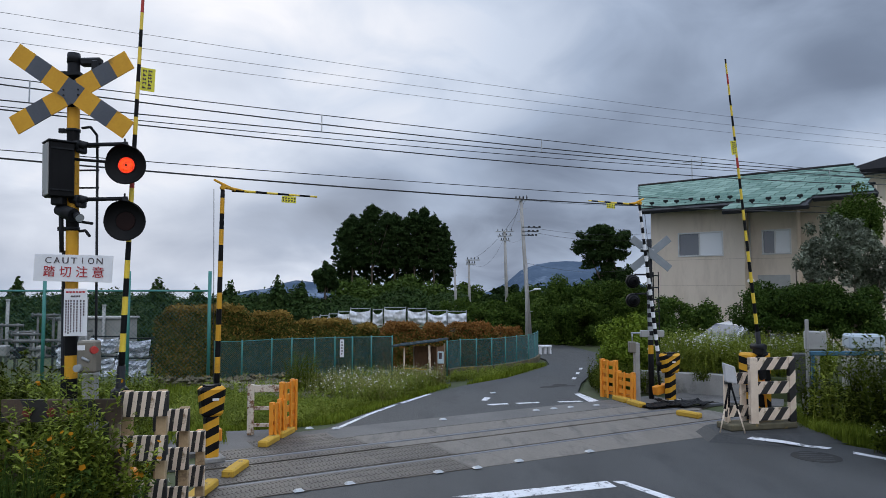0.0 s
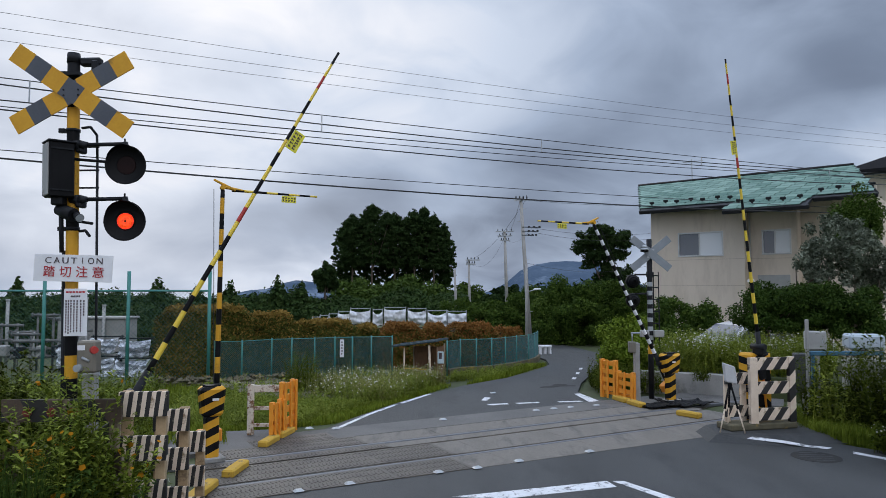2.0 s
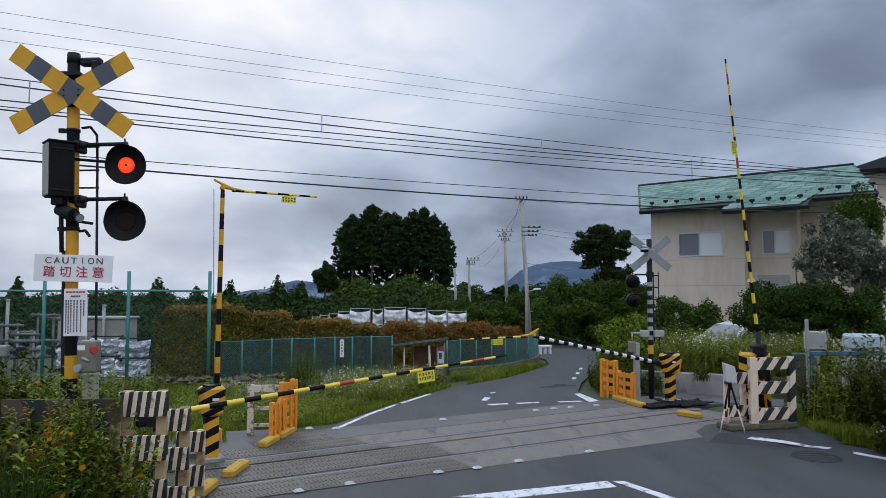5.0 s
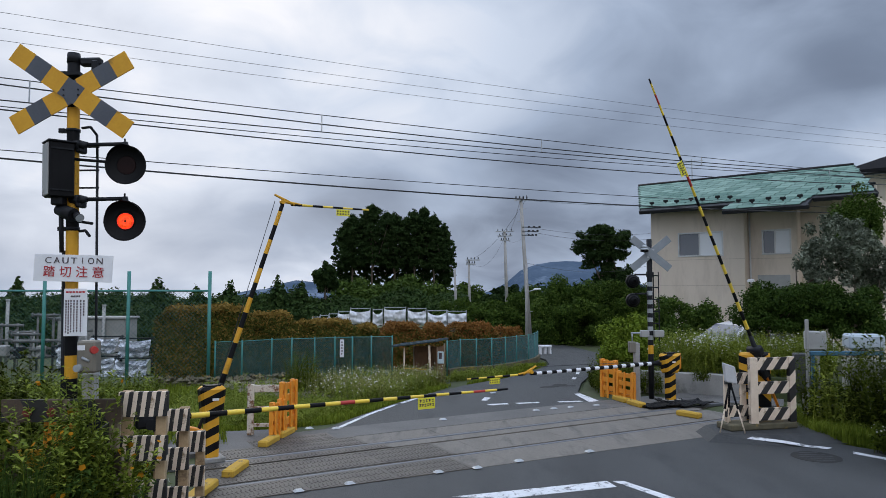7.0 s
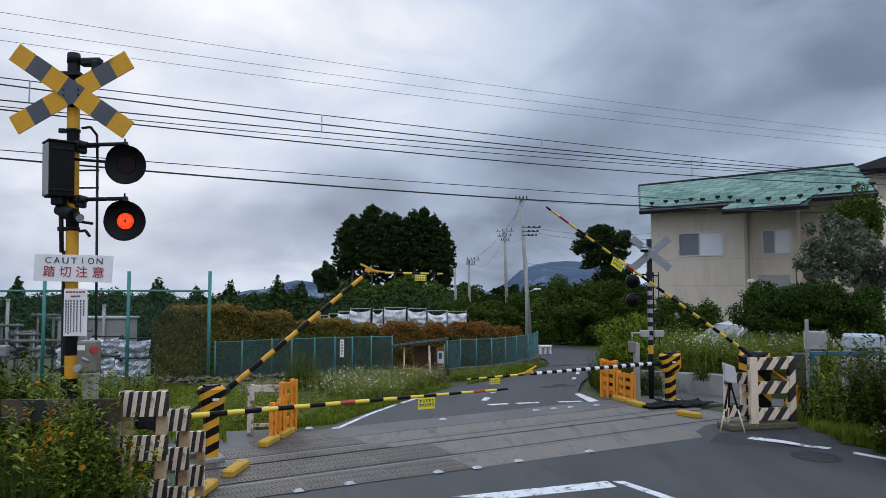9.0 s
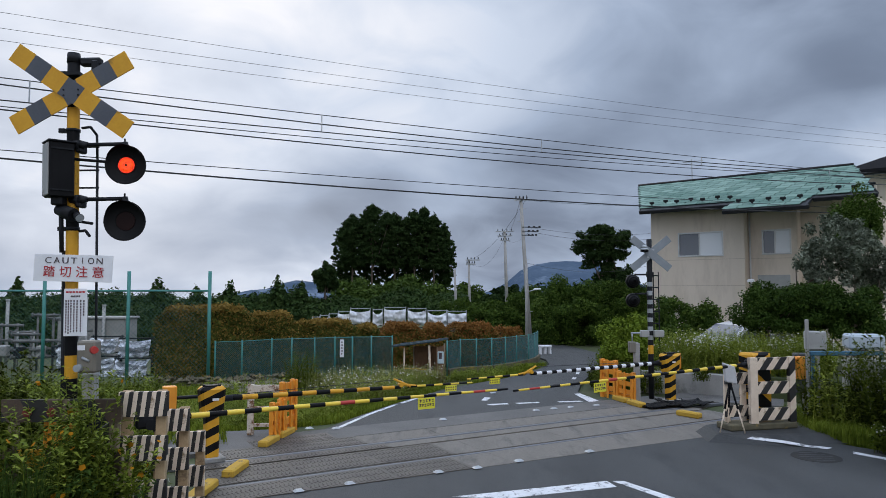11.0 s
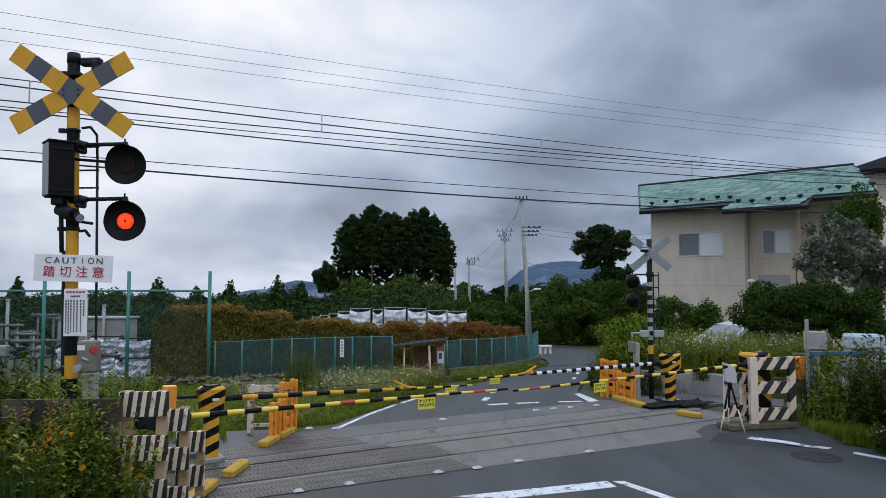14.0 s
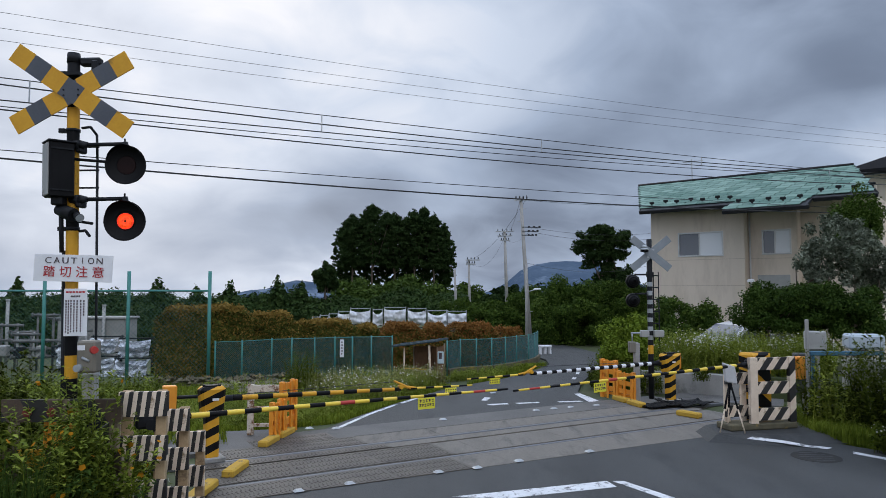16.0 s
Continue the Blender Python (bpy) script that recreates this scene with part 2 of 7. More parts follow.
PANE = glass("window_glass", (0.10, 0.11, 0.13))
BARK = mat("bark", (0.07, 0.05, 0.035), (0.14, 0.11, 0.08), 0.9, scale=4, fine=25, bump=0.8)
LAMPRED = glowing("lit_red_lens", (1.0, 0.040, 0.006), 1.1)
LAMPHOT = glowing("lit_red_core", (1.0, 0.075, 0.010), 1.25)
DARKLENS = mat("unlit_lens", (0.010, 0.004, 0.004), (0.016, 0.006, 0.006), 0.45, bump=0, spec=0.12)
BROWNBOX = mat("button_box_paint", (0.15, 0.135, 0.11), (0.21, 0.19, 0.155), 0.6)


def leafmat(name, a, b, rough=0.75):
    m = mat(name, a, b, rough, scale=0.7, fine=9, bump=0, island=0.6, spec=0.04)
    bs = m.node_tree.nodes["Principled BSDF"]
    bs.inputs["Subsurface Weight"].default_value = 0.0
    return m


GRASS = leafmat("grass", (0.062, 0.098, 0.008), (0.235, 0.285, 0.036))
WEED = leafmat("weed_leaf", (0.014, 0.028, 0.003), (0.105, 0.130, 0.014))
FRESHWEED = leafmat("fresh_weed_leaf", (0.015, 0.034, 0.003), (0.148, 0.182, 0.020))
DRYWEED = leafmat("seeding_weed_leaf", (0.07, 0.085, 0.016), (0.30, 0.29, 0.10))
CEDAR = leafmat("cedar_needles", (0.010, 0.024, 0.008), (0.038, 0.062, 0.018), 0.85)
BROAD = leafmat("broad_leaf", (0.016, 0.040, 0.007), (0.098, 0.148, 0.026))
FARLEAF = leafmat("far_wood_leaf", (0.012, 0.029, 0.009), (0.050, 0.080, 0.022))
# darker copy of the broad leaf, with shade painted into the colour
SHADELEAF = leafmat("painted_shade_leaf", (0.010, 0.027, 0.005), (0.058, 0.095, 0.017))
LIGHTLEAF = leafmat("light_leaf", (0.08, 0.13, 0.012), (0.20, 0.27, 0.035))
SILVER = leafmat("silvery_leaf", (0.014, 0.025, 0.010), (0.26, 0.29, 0.22))
HEDGE = leafmat("hedge_leaf", (0.024, 0.036, 0.007), (0.108, 0.105, 0.022))
HEDGETOP = leafmat("hedge_new_shoots", (0.105, 0.074, 0.016), (0.26, 0.162, 0.040))
HEDGERED = leafmat("reddish_hedge_shoots", (0.115, 0.056, 0.016), (0.255, 0.118, 0.034))
BANKWEED = leafmat("bank_weed_leaf", (0.055, 0.092, 0.010), (0.27, 0.31, 0.05))
PETAL = leafmat("white_petal", (0.36, 0.35, 0.29), (0.58, 0.57, 0.5))
YPETAL = leafmat("orange_petal", (0.26, 0.10, 0.006), (0.42, 0.19, 0.012))
SOIL = mat("soil_and_weeds", (0.030, 0.045, 0.012), (0.07, 0.085, 0.028), 0.95, scale=0.7, fine=14, bump=0.6, spots=(0.08, 0.07, 0.05), spot_scale=0.3)
# distance haze is painted in as blue-grey, mist as pale spots
FARLAND = mat("painted_haze_hill", (0.055, 0.082, 0.125), (0.095, 0.13, 0.18), 1.0, scale=0.01, fine=0.08, bump=0, spec=0.0, spots=(0.22, 0.27, 0.34), spot_scale=0.012, spot_lo=0.52, spot_hi=0.72)

# ---- mesh helpers ----


def part(name, bm, material, parent=None, label="", smooth=False):
    me = bpy.data.meshes.new(name)
    if isinstance(bm, tuple):
        me.from_pydata(bm[0], [], bm[1])
    else:
        bm.to_mesh(me)
        bm.free()
    for m in material if isinstance(material, (list, tuple)) else (material,):
        me.materials.append(m)
    if smooth:
        me.polygons.foreach_set("use_smooth", [True] * len(me.polygons))
    ob = new(name, me)
    if parent:
        ob.parent = parent
    return tagged(ob, label)


def thing(name, label, category, m=None, group="", kind=""):
    ob = tagged(new(name), label, category, group, kind)
    ob.empty_display_size = 0.2
    if m is not None:
        ob.matrix_basis = m
    return ob


def B():
    return bmesh.new()


def box(bm, c, s, m=None, bevel=0.0, mi=0):
    r = bmesh.ops.create_cube(bm, size=1.0)
    vs = r["verts"]
    bmesh.ops.scale(bm, vec=s, verts=vs)
    bmesh.ops.translate(bm, vec=c, verts=vs)
    if m is not None:
        bmesh.ops.transform(bm, matrix=m, verts=vs)
    fs = {f for v in vs for f in v.link_faces}
    if bevel:
        es = {e for v in vs for e in v.link_edges}
        g = bmesh.ops.bevel(bm, geom=list(es), offset=bevel, segments=1, affect="EDGES")
        fs = set(g["faces"]) | {f for f in fs if f.is_valid}
    for f in fs:
        f.material_index = mi
    return vs


def tube(bm, p0, p1, r0, r1=None, seg=12, mi=0, caps=True):
    p0, p1 = Vector(p0), Vector(p1)
    r1 = r0 if r1 is None else r1
    d = p1 - p0
    q = d.to_track_quat("Z", "Y").to_matrix().to_4x4()
    r = bmesh.ops.create_cone(bm, cap_ends=caps, segments=seg, radius1=r0, radius2=r1, depth=d.length)
    bmesh.ops.transform(bm, matrix=Matrix.Translation((p0 + p1) / 2) @ q, verts=r["verts"])
    for f in {f for v in r["verts"] for f in v.link_faces}:
        f.material_index = mi
        f.smooth = seg > 6 and len(f.verts) == 4
    return r["verts"]


def ringed(bm, stations, seg=14, mats=None):
    """One continuous round bar along x, y or z: stations of (point, radius); band i takes material mats[i]."""
    d = (Vector(stations[-1][0]) - Vector(stations[0][0])).normalized()
    q = d.to_track_quat("Z", "Y")
    rings = []
    for p, r in stations:
        rings.append([bm.verts.new(Vector(p) + q @ Vector((r * math.cos(a), r * math.sin(a), 0))) for a in (2 * math.pi * i / seg for i in range(seg))])
    for k, (a, b) in enumerate(zip(rings, rings[1:])):
        for i in range(seg):
            f = bm.faces.new((a[i], a[(i + 1) % seg], b[(i + 1) % seg], b[i]))
            f.smooth, f.material_index = True, mats[k] if mats else 0
    bm.faces.new(rings[0][::-1]).material_index = mats[0] if mats else 0
    bm.faces.new(rings[-1]).material_index = mats[-1] if mats else 0


def path(bm, pts, r, seg=8, mi=0):
    for a, b in zip(pts, pts[1:]):
        tube(bm, a, b, r, seg=seg, mi=mi)


def poly(bm, pts, z0, z1, mi=0):
    """A flat slab with the outline pts from z0 to z1."""
    top = [bm.verts.new((x, y, z1)) for x, y in pts]
    bot = [bm.verts.new((x, y, z0)) for x, y in pts]
    fs = [bm.faces.new(top), bm.faces.new(bot[::-1])]
    n = len(pts)
    for i in range(n):
        fs.append(bm.faces.new((top[i], bot[i], bot[(i + 1) % n], top[(i + 1) % n])))
    bmesh.ops.recalc_face_normals(bm, faces=fs)
    for f in fs:
        f.material_index = mi


def text_mesh(name, body, size, material, parent, m, width=None, bold=0.0, label=""):
    cu = bpy.data.curves.new(name, "FONT")
    cu.body, cu.size, cu.align_x, cu.align_y = body, size, "CENTER", "CENTER"
    cu.extrude, cu.offset = 0.001, bold
    tmp = bpy.data.objects.new("tmp_text", cu)
    scene.collection.objects.link(tmp)
    bpy.context.view_layer.update()
    me = bpy.data.meshes.new_from_object(tmp.evaluated_get(bpy.context.evaluated_depsgraph_get()))
    bpy.data.objects.remove(tmp)
    me.materials.clear(); me.materials.append(material)
    xs = [v.co.x for v in me.vertices]
    if width and xs:
        me.transform(Matrix.Diagonal((width / (max(xs) - min(xs)), 1, 1, 1)))
    ob = new(name, me)
    ob.parent, ob.matrix_basis = parent, m
    return tagged(ob, label)


RNG = np.random.default_rng(7)


def leaf_cloud(clumps, n, size, flat=0.3, stretch=1.6, shell=0.55, droop=0.0):
    """Leaves (bent diamonds of two triangles) scattered over lumps (x, y, z, rx, ry, rz)."""
    V, F = [], []
    c = np.array(clumps, float)
    vol = (c[:, 3] * c[:, 4] + c[:, 4] * c[:, 5] + c[:, 3] * c[:, 5])
    pick = RNG.choice(len(c), n, p=vol / vol.sum())
    d = RNG.normal(size=(n, 3))
    d /= np.linalg.norm(d, axis=1)[:, None]
    rad = shell + (1 - shell) * RNG.random(n) ** 0.7 + np.abs(RNG.normal(size=n)) * 0.16
    p = c[pick, :3] + d * c[pick, 3:] * rad[:, None]
    nrm = d * 0.7 + RNG.normal(size=(n, 3)) * 0.6 + np.array([0, 0, flat])
    nrm /= np.linalg.norm(nrm, axis=1)[:, None]
    a = np.cross(nrm, RNG.normal(size=(n, 3)) + np.array([0, 0, -droop * 3]))
    a /= np.linalg.norm(a, axis=1)[:, None] + 1e-9
    b = np.cross(nrm, a)
    s = size * (0.6 + 0.8 * RNG.random(n))[:, None]
    v0, v2 = p - b * s * stretch / 2, p + b * s * stretch / 2
    v1, v3 = p + a * s / 2 + nrm * s * 0.12, p - a * s / 2 + nrm * s * 0.12
    V = np.stack([v0, v1, v2, v3], 1).reshape(-1, 3)
    F = np.arange(4 * n).reshape(-1, 4)
    return V.tolist(), F.tolist()


def lumps(cx, cy, cz, rx, ry, rz, k, lo=0.28, hi=0.45, seed=0, top=True):
    """Lumps spread over the outside of an uneven crown."""
    r = np.random.default_rng(seed)
    out = []
    for i in range(k):
        d = r.normal(size=3)
        d /= np.linalg.norm(d)
        if top and d[2] < -0.55:
            d[2] *= -0.5
        q = 0.2 + 0.75 * r.random() ** 0.6
        s = lo + (hi - lo) * r.random()
        out.append((cx + d[0] * rx * q, cy + d[1] * ry * q, cz + d[2] * rz * q, rx * s, ry * s, rz * s * (0.7 + 0.4 * r.random())))
    return out


def blades(area, n, h, w, lean=0.35):
    """Grass and weed blades: area gives n base points (x, y, z)."""
    p = area(n)
    ang, tilt = RNG.random(n) * 6.283, RNG.normal(size=n) * lean
    hh = h * (0.5 + RNG.random(n))
    side = np.stack([np.cos(ang), np.sin(ang), 0 * ang], 1) * (w / 2)
    fwd = np.stack([-np.sin(ang), np.cos(ang), 0 * ang], 1)
    mid = p + fwd * (hh * tilt * 0.35)[:, None] + np.stack([0 * hh, 0 * hh, hh * 0.6], 1)
    tip = p + fwd * (hh * tilt)[:, None] + np.stack([0 * hh, 0 * hh, hh], 1)
    V = np.stack([p - side, p + side, mid + side * 0.8, mid - side * 0.8, tip], 1).reshape(-1, 3)
    base = np.arange(n)[:, None] * 5
    F = (base + np.array([[0, 1, 2, 3]])).tolist() + (base + np.array([[3, 2, 4]])).tolist()
    return V.tolist(), F


def quad_area(*q):
    """Random points in a four-cornered patch of (x, y, z)."""
    q = np.array(q, float)

    def area(n):
        u, v = RNG.random(n)[:, None], RNG.random(n)[:, None]
        return (q[0] * (1 - u) + q[1] * u) * (1 - v) + (q[3] * (1 - u) + q[2] * u) * v
    return area

# ---- ground, road and crossing ----
RU, RN = Vector((0.875, 0.485, 0)), Vector((-0.485, 0.875, 0))  # along and across the track


def tr(t, n, z=0.0):
    """A place t metres along the track and n metres across it."""
    return RU * t + RN * n + Vector((0, 0, z))


def trm(t, n, z=0.0, turn=0.0):
    return Matrix.Translation(tr(t, n, z)) @ pose(0, 0, 0, 0, 0, 29.0 + turn)


bm = B()
lie = ((-2500, -0.05), (-400, -0.05), (-60, -0.05), (-20, -0.05), (0, -0.05), (20, -0.05), (45, -0.05), (70, -0.05), (95, -0.05), (120, -1.2), (170, -7), (300, -22), (700, -55), (1500, -110), (4800, -330))
strips = [[bm.verts.new((x, y, z)) for x in (-2500, -900, -300, -100, -30, -10, 0, 10, 30, 100, 300, 900, 2500)] for y, z in lie]
for a, b in zip(strips, strips[1:]):
    for k in range(len(a) - 1):
        bm.faces.new((a[k], a[k + 1], b[k + 1], b[k]))
tagged(part("ground", bm, SOIL), "weedy soil ground reaching to the wooded hills", "ground", kind="structure")

bm = B()
poly(bm, [(-2.9, -14), (9, -14), (8.6, 2), (7.2, 6.4), (6.2, 8.4), (5.35, 9.5), (4.55, 10.45), (4.1, 11.0), (2.4, 9.95), (0.43, 8.93), (-1.1, 8.2), (-2.6, 7.45), (-2.6, 6.5)], -0.2, 0.0)
tagged(part("road", bm, ASPHALT), "dark asphalt road on the near side of the crossing", "road", kind="structure")
bm = B()
poly(bm, [(-1.9, 10.1), (0, 11.0), (1.9, 11.95), (3.5, 12.75), (2.85, 13.4), (2.75, 14.2), (3.1, 15.6), (3.9, 17.8), (4.75, 20.2), (5.1, 22.5), (4.6, 25.5), (1, 29.5), (-6, 33),
          (-6.5, 30), (0, 26.5), (2.6, 23), (3.05, 20.6), (2.95, 19.3), (2.5, 18.1), (1.5, 16.4), (0.5, 15.2), (-0.35, 13.85), (-0.95, 12.6), (-1.4, 11.5)], -0.2, 0.0)
tagged(part("road", bm, ASPHALT), "worn asphalt lane curving away beyond the crossing", "road", kind="structure")

# crossing deck: concrete apron, steel plates, rails in grooves
deck = thing("crossing_deck", "level crossing deck of worn plates between rails", "crossing", kind="structure")
FAR, R1, R2 = 9.85, 7.62, 8.74


def strip(n0, n1, t0, t1, z, name, m, label=""):
    bm = B()
    a, b, c, d = tr(t0, n0), tr(t1, n0), tr(t1, n1), tr(t0, n1)
    poly(bm, [(v.x, v.y) for v in (a, b, c, d)], -0.15, z)
    return part(name, bm, m, deck, label)


def deck_near(t):
    """The near edge of the deck runs slightly askew to the rails."""
    return 7.05 - 0.034 * (t - 2.4)


def plank(name, m, q, z, label="", bottom=-0.15):
    """A slab on the deck with corners (t, n)."""
    bm = B()
    poly(bm, [(v.x, v.y) for v in (tr(*c) for c in q)], bottom, z)
    return part(name, bm, m, deck, label)


strip(9.30, FAR + 0.12, -0.3, 10.2, 0.006, "apron", OLDASPHALT, "pale worn asphalt apron")
GAP0, GAP1 = 8.368, 8.432     # open joint between the centre panels
for i in range(6):
    t0, t1 = 1.95 + i * 1.45, min(1.95 + (i + 1) * 1.45 - 0.004, 9.85)
    plank("deck_panel", DECK, ((t0, deck_near(t0)), (t1, deck_near(t1)), (t1, R1 - 0.045), (t0, R1 - 0.045)), 0.004)
    strip(R1 + 0.075, GAP0, t0, t1, 0.004, "deck_panel", DECK)
    strip(GAP1, R2 - 0.075, t0, t1, 0.004, "deck_panel", DECK)
    strip(R2 + 0.045, 9.285, t0, t1, 0.004, "deck_panel", DECK)


def ribbed_plate(n0, n1, t0, t1):
    """A steel plate with rows of raised slanting ribs; n0 and n1 give its edges at each t."""
    plate = plank("ribbed_plate", PLATE, ((t0, n0(t0)), (t1, n0(t1)), (t1, n1(t1)), (t0, n1(t0))), 0.010, "ribbed steel plate")
    V, F = [], []
    k = int((t1 - t0) / 0.046)
    for i in range(k):
        t = t0 + 0.02 + i * (t1 - t0 - 0.04) / k
        lo, hi = n0(t) + 0.02, n1(t) - 0.02
        rows = max(1, int((hi - lo) / 0.085))
        for j in range(rows):
            a, lean = lo + j * (hi - lo) / rows, 0.014 if j % 2 else -0.014
            b = a + 0.07
            c = len(V)
            for tt, nn in ((t, a), (t + 0.018, a), (t + 0.018 + lean, b), (t + lean, b)):
                V.append(tuple(tr(tt, nn, 0.010)))
            for tt, nn in ((t + 0.005, a + 0.006), (t + 0.013, a + 0.006), (t + 0.013 + lean, b - 0.006), (t + 0.005 + lean, b - 0.006)):
                V.append(tuple(tr(tt, nn, 0.0155)))
            F += [(c + 4, c + 5, c + 6, c + 7)] + [(c + e, c + (e + 1) % 4, c + 4 + (e + 1) % 4, c + 4 + e) for e in range(4)]
    tagged(part("ribs", (V, F), PLATE, plate), kind="stuff")
    return plate


def flat(v):
    return lambda t: v


for n0, n1, ta, t1 in ((deck_near, flat(R1 - 0.05), 1.35, 4.3), (flat(R1 + 0.08), flat(GAP0), 1.45, 4.5), (flat(GAP1), flat(R2 - 0.08), 1.5, 3.9), (flat(R2 + 0.05), flat(9.285), 1.75, 3.7), (flat(9.31), flat(9.72), 2.3, 3.45)):
    t = ta
    while t < t1 - 0.1:
        ribbed_plate(n0, n1, t, min(t + 0.996, t1))
        t += 1.0
for n in (R1, R2):
    bm = B()
    for t0, t1 in ((-22, 34),):
        m = trm((t0 + t1) / 2, n)
        box(bm, (0, 0, -0.02), (t1 - t0, 0.066, 0.052), m, 0.008)
        box(bm, (0, 0, -0.085), (t1 - t0, 0.02, 0.09), m, mi=1)
        box(bm, (0, 0, -0.14), (t1 - t0, 0.12, 0.02), m, mi=1)
    tagged(part("rail", bm, [STEEL, RAILSIDE]), "steel railway rail with a bright worn head", "rail", "rails", "structure")
for n0, n1, z, m, lab in ((R1 + 0.034, R1 + 0.075, -0.02, PLATE, "worn filler strip beside the rail"), (R2 - 0.075, R2 - 0.034, -0.02, PLATE, "worn filler strip beside the rail"), (GAP0 + 0.001, GAP1 - 0.001, -0.12, GROOVE, "dark open joint")):
    plank("flangeway", m, ((1.3, n0), (10.2, n0), (10.2, n1), (1.3, n1)), z, lab)


# ballast and sleepers on both sides of the crossing
def ballast(t0, t1, name):
    bm = B()
    a, b, c, d = tr(t0, 6.7), tr(t1, 6.7), tr(t1, 9.6), tr(t0, 9.6)
    poly(bm, [(v.x, v.y) for v in (a, b, c, d)], -0.3, -0.09)
    bed = tagged(part(name, bm, OLDASPHALT), "grey ballast bed under the rails", "ballast", kind="structure")
    n = 2600
    p = np.array([tr(t0 + (t1 - t0) * RNG.random(), 6.8 + 2.7 * RNG.random(), -0.085) for _ in range(n)])
    V, F = [], []
    for q in p:
        s = 0.02 + 0.025 * RNG.random()
        k = len(V)
        V += [(q + RNG.normal(size=3) * s).tolist() for _ in range(4)]
        F += [(k, k + 1, k + 2), (k, k + 2, k + 3), (k, k + 3, k + 1), (k + 1, k + 3, k + 2)]
    tagged(part("stones", (V, F), CONCRETE, bed), kind="stuff")
    t = t0 + 0.3
    while t < t1:
        bm = B()
        box(bm, (0, 0, -0.11), (0.2, 2.0, 0.1), trm(t, (R1 + R2) / 2), 0.01)
        part("sleeper", bm, WOOD, bed)
        t += 0.62


ballast(10.25, 24, "ballast_bed")
ballast(-14, 1.25, "ballast_bed")


def line(pts, name="road_line", label="worn white road marking", z=0.004, m=None):
    bm = B()
    poly(bm, pts, z - 0.003, z + 0.001)
    return tagged(part(name, bm, m or LINE), label, "road marking", kind="structure")


line([(0.09, 7.09), (0.62, 7.03), (1.84, 7.44), (1.79, 7.66)], label="broken white stop line")
line([(1.85, 7.66), (1.97, 7.66), (2.36, 7.0), (2.22, 7.0)])
bm = B()
st = [((4.14, 9.52, 0.060), (4.195, 9.565, 0.082)), ((4.55, 9.365, 0.034), (4.60, 9.41, 0.055)), ((4.80, 9.27, 0.007), (4.89, 9.335, 0.011)), ((5.02, 9.14, 0.006), (5.12, 9.22, 0.006))]
rows = [[bm.verts.new(q) for q in pr] for pr in st]
fs = [bm.faces.new((p[0], q[0], q[1], p[1])) for p, q in zip(rows, rows[1:])]
g = bmesh.ops.extrude_face_region(bm, geom=fs)
bmesh.ops.translate(bm, vec=(0, 0, 0.003), verts=[v for v in g["geom"] if isinstance(v, bmesh.types.BMVert)])
bmesh.ops.recalc_face_normals(bm, faces=bm.faces[:])
tagged(part("road_line", bm, LINE), "worn white edge line", "road marking", kind="structure")
bm = B()
tube(bm, (4.66, 8.75, -0.05), (4.66, 8.75, 0.004), 0.29, seg=28)
for k in range(5):
    box(bm, (4.66, 8.55 + k * 0.1, 0.005), (0.42 - 0.09 * abs(k - 2), 0.03, 0.006), mi=1)
tagged(part("manhole_cover", bm, [GROOVE, ASPHALT]), "dark iron manhole cover in the road", "manhole cover", kind="structure")
line([(5.28, 9.02), (5.22, 8.92), (6.1, 7.6), (6.2, 7.68)])
line([(-1.62, 10.52), (-1.54, 10.54), (-1.22, 11.62), (-0.82, 12.62), (-0.89, 12.62), (-1.29, 11.62)])
line([(-0.8, 12.8), (-0.73, 12.77), (-0.23, 13.88), (-0.3, 13.9)])
line([(2.62, 13.9), (2.75, 13.95), (2.95, 12.85), (2.72, 12.75)])
line([(0.72, 13.1), (0.80, 13.45), (0.92, 13.42), (0.82, 13.05)])
line([(0.85, 12.55), (1.2, 12.68), (1.17, 12.78), (0.8, 12.66)])
line([(1.35, 12.7), (1.78, 12.83), (1.76, 12.92), (1.33, 12.8)])
line([(2.15, 12.88), (2.6, 12.95), (2.58, 13.05), (2.13, 12.97)])
for i in range(3):
    a = 0.95 + i * 0.95
    line([(2.72 + a * 0.28, 15.2 + a), (2.80 + a * 0.28, 15.18 + a), (2.9 + a * 0.28, 15.55 + a), (2.82 + a * 0.28, 15.57 + a)])

bm = B()
poly(bm, [(2.05, 14.80), (2.35, 14.82), (2.52, 15.0), (2.85, 14.98), (2.88, 15.08), (2.62, 15.14), (2.72, 15.3), (2.45, 15.34), (2.35, 15.05), (2.1, 14.92)], 0.002, 0.0045)
tagged(part("asphalt_patch", bm, GROOVE), "black tar patch in the lane", "road patch", kind="structure")


def stud():
    th = thing("road_stud", "small pale metal road stud on the crossing edge", "road stud", group="road studs")
    bm = B()
    vs = box(bm, (0, 0, 0.01), (0.11, 0.075, 0.02))
    for v in vs:
        if v.co.z > 0.01:
            v.co.x *= 0.6; v.co.y *= 0.6
    part("body", bm, GALV, th)
    return th


s0 = stud()
s0.matrix_basis = pose(-1.0, 7.53, 0.012, 0, 0, 29)
for x, y in ((-0.05, 7.99), (0.4, 8.18), (0.92, 8.5), (1.88, 8.99), (3.95, 10.02), (-1.49, 7.26), (1.93, 12.14), (2.25, 12.3), (1.6, 11.98), (2.75, 12.5), (0.0, 11.15), (1.0, 13.95), (-2.0, 10.45), (-1.6, 10.45)):
    copy_thing(s0, pose(x, y, 0.012, 0, 0, 29))


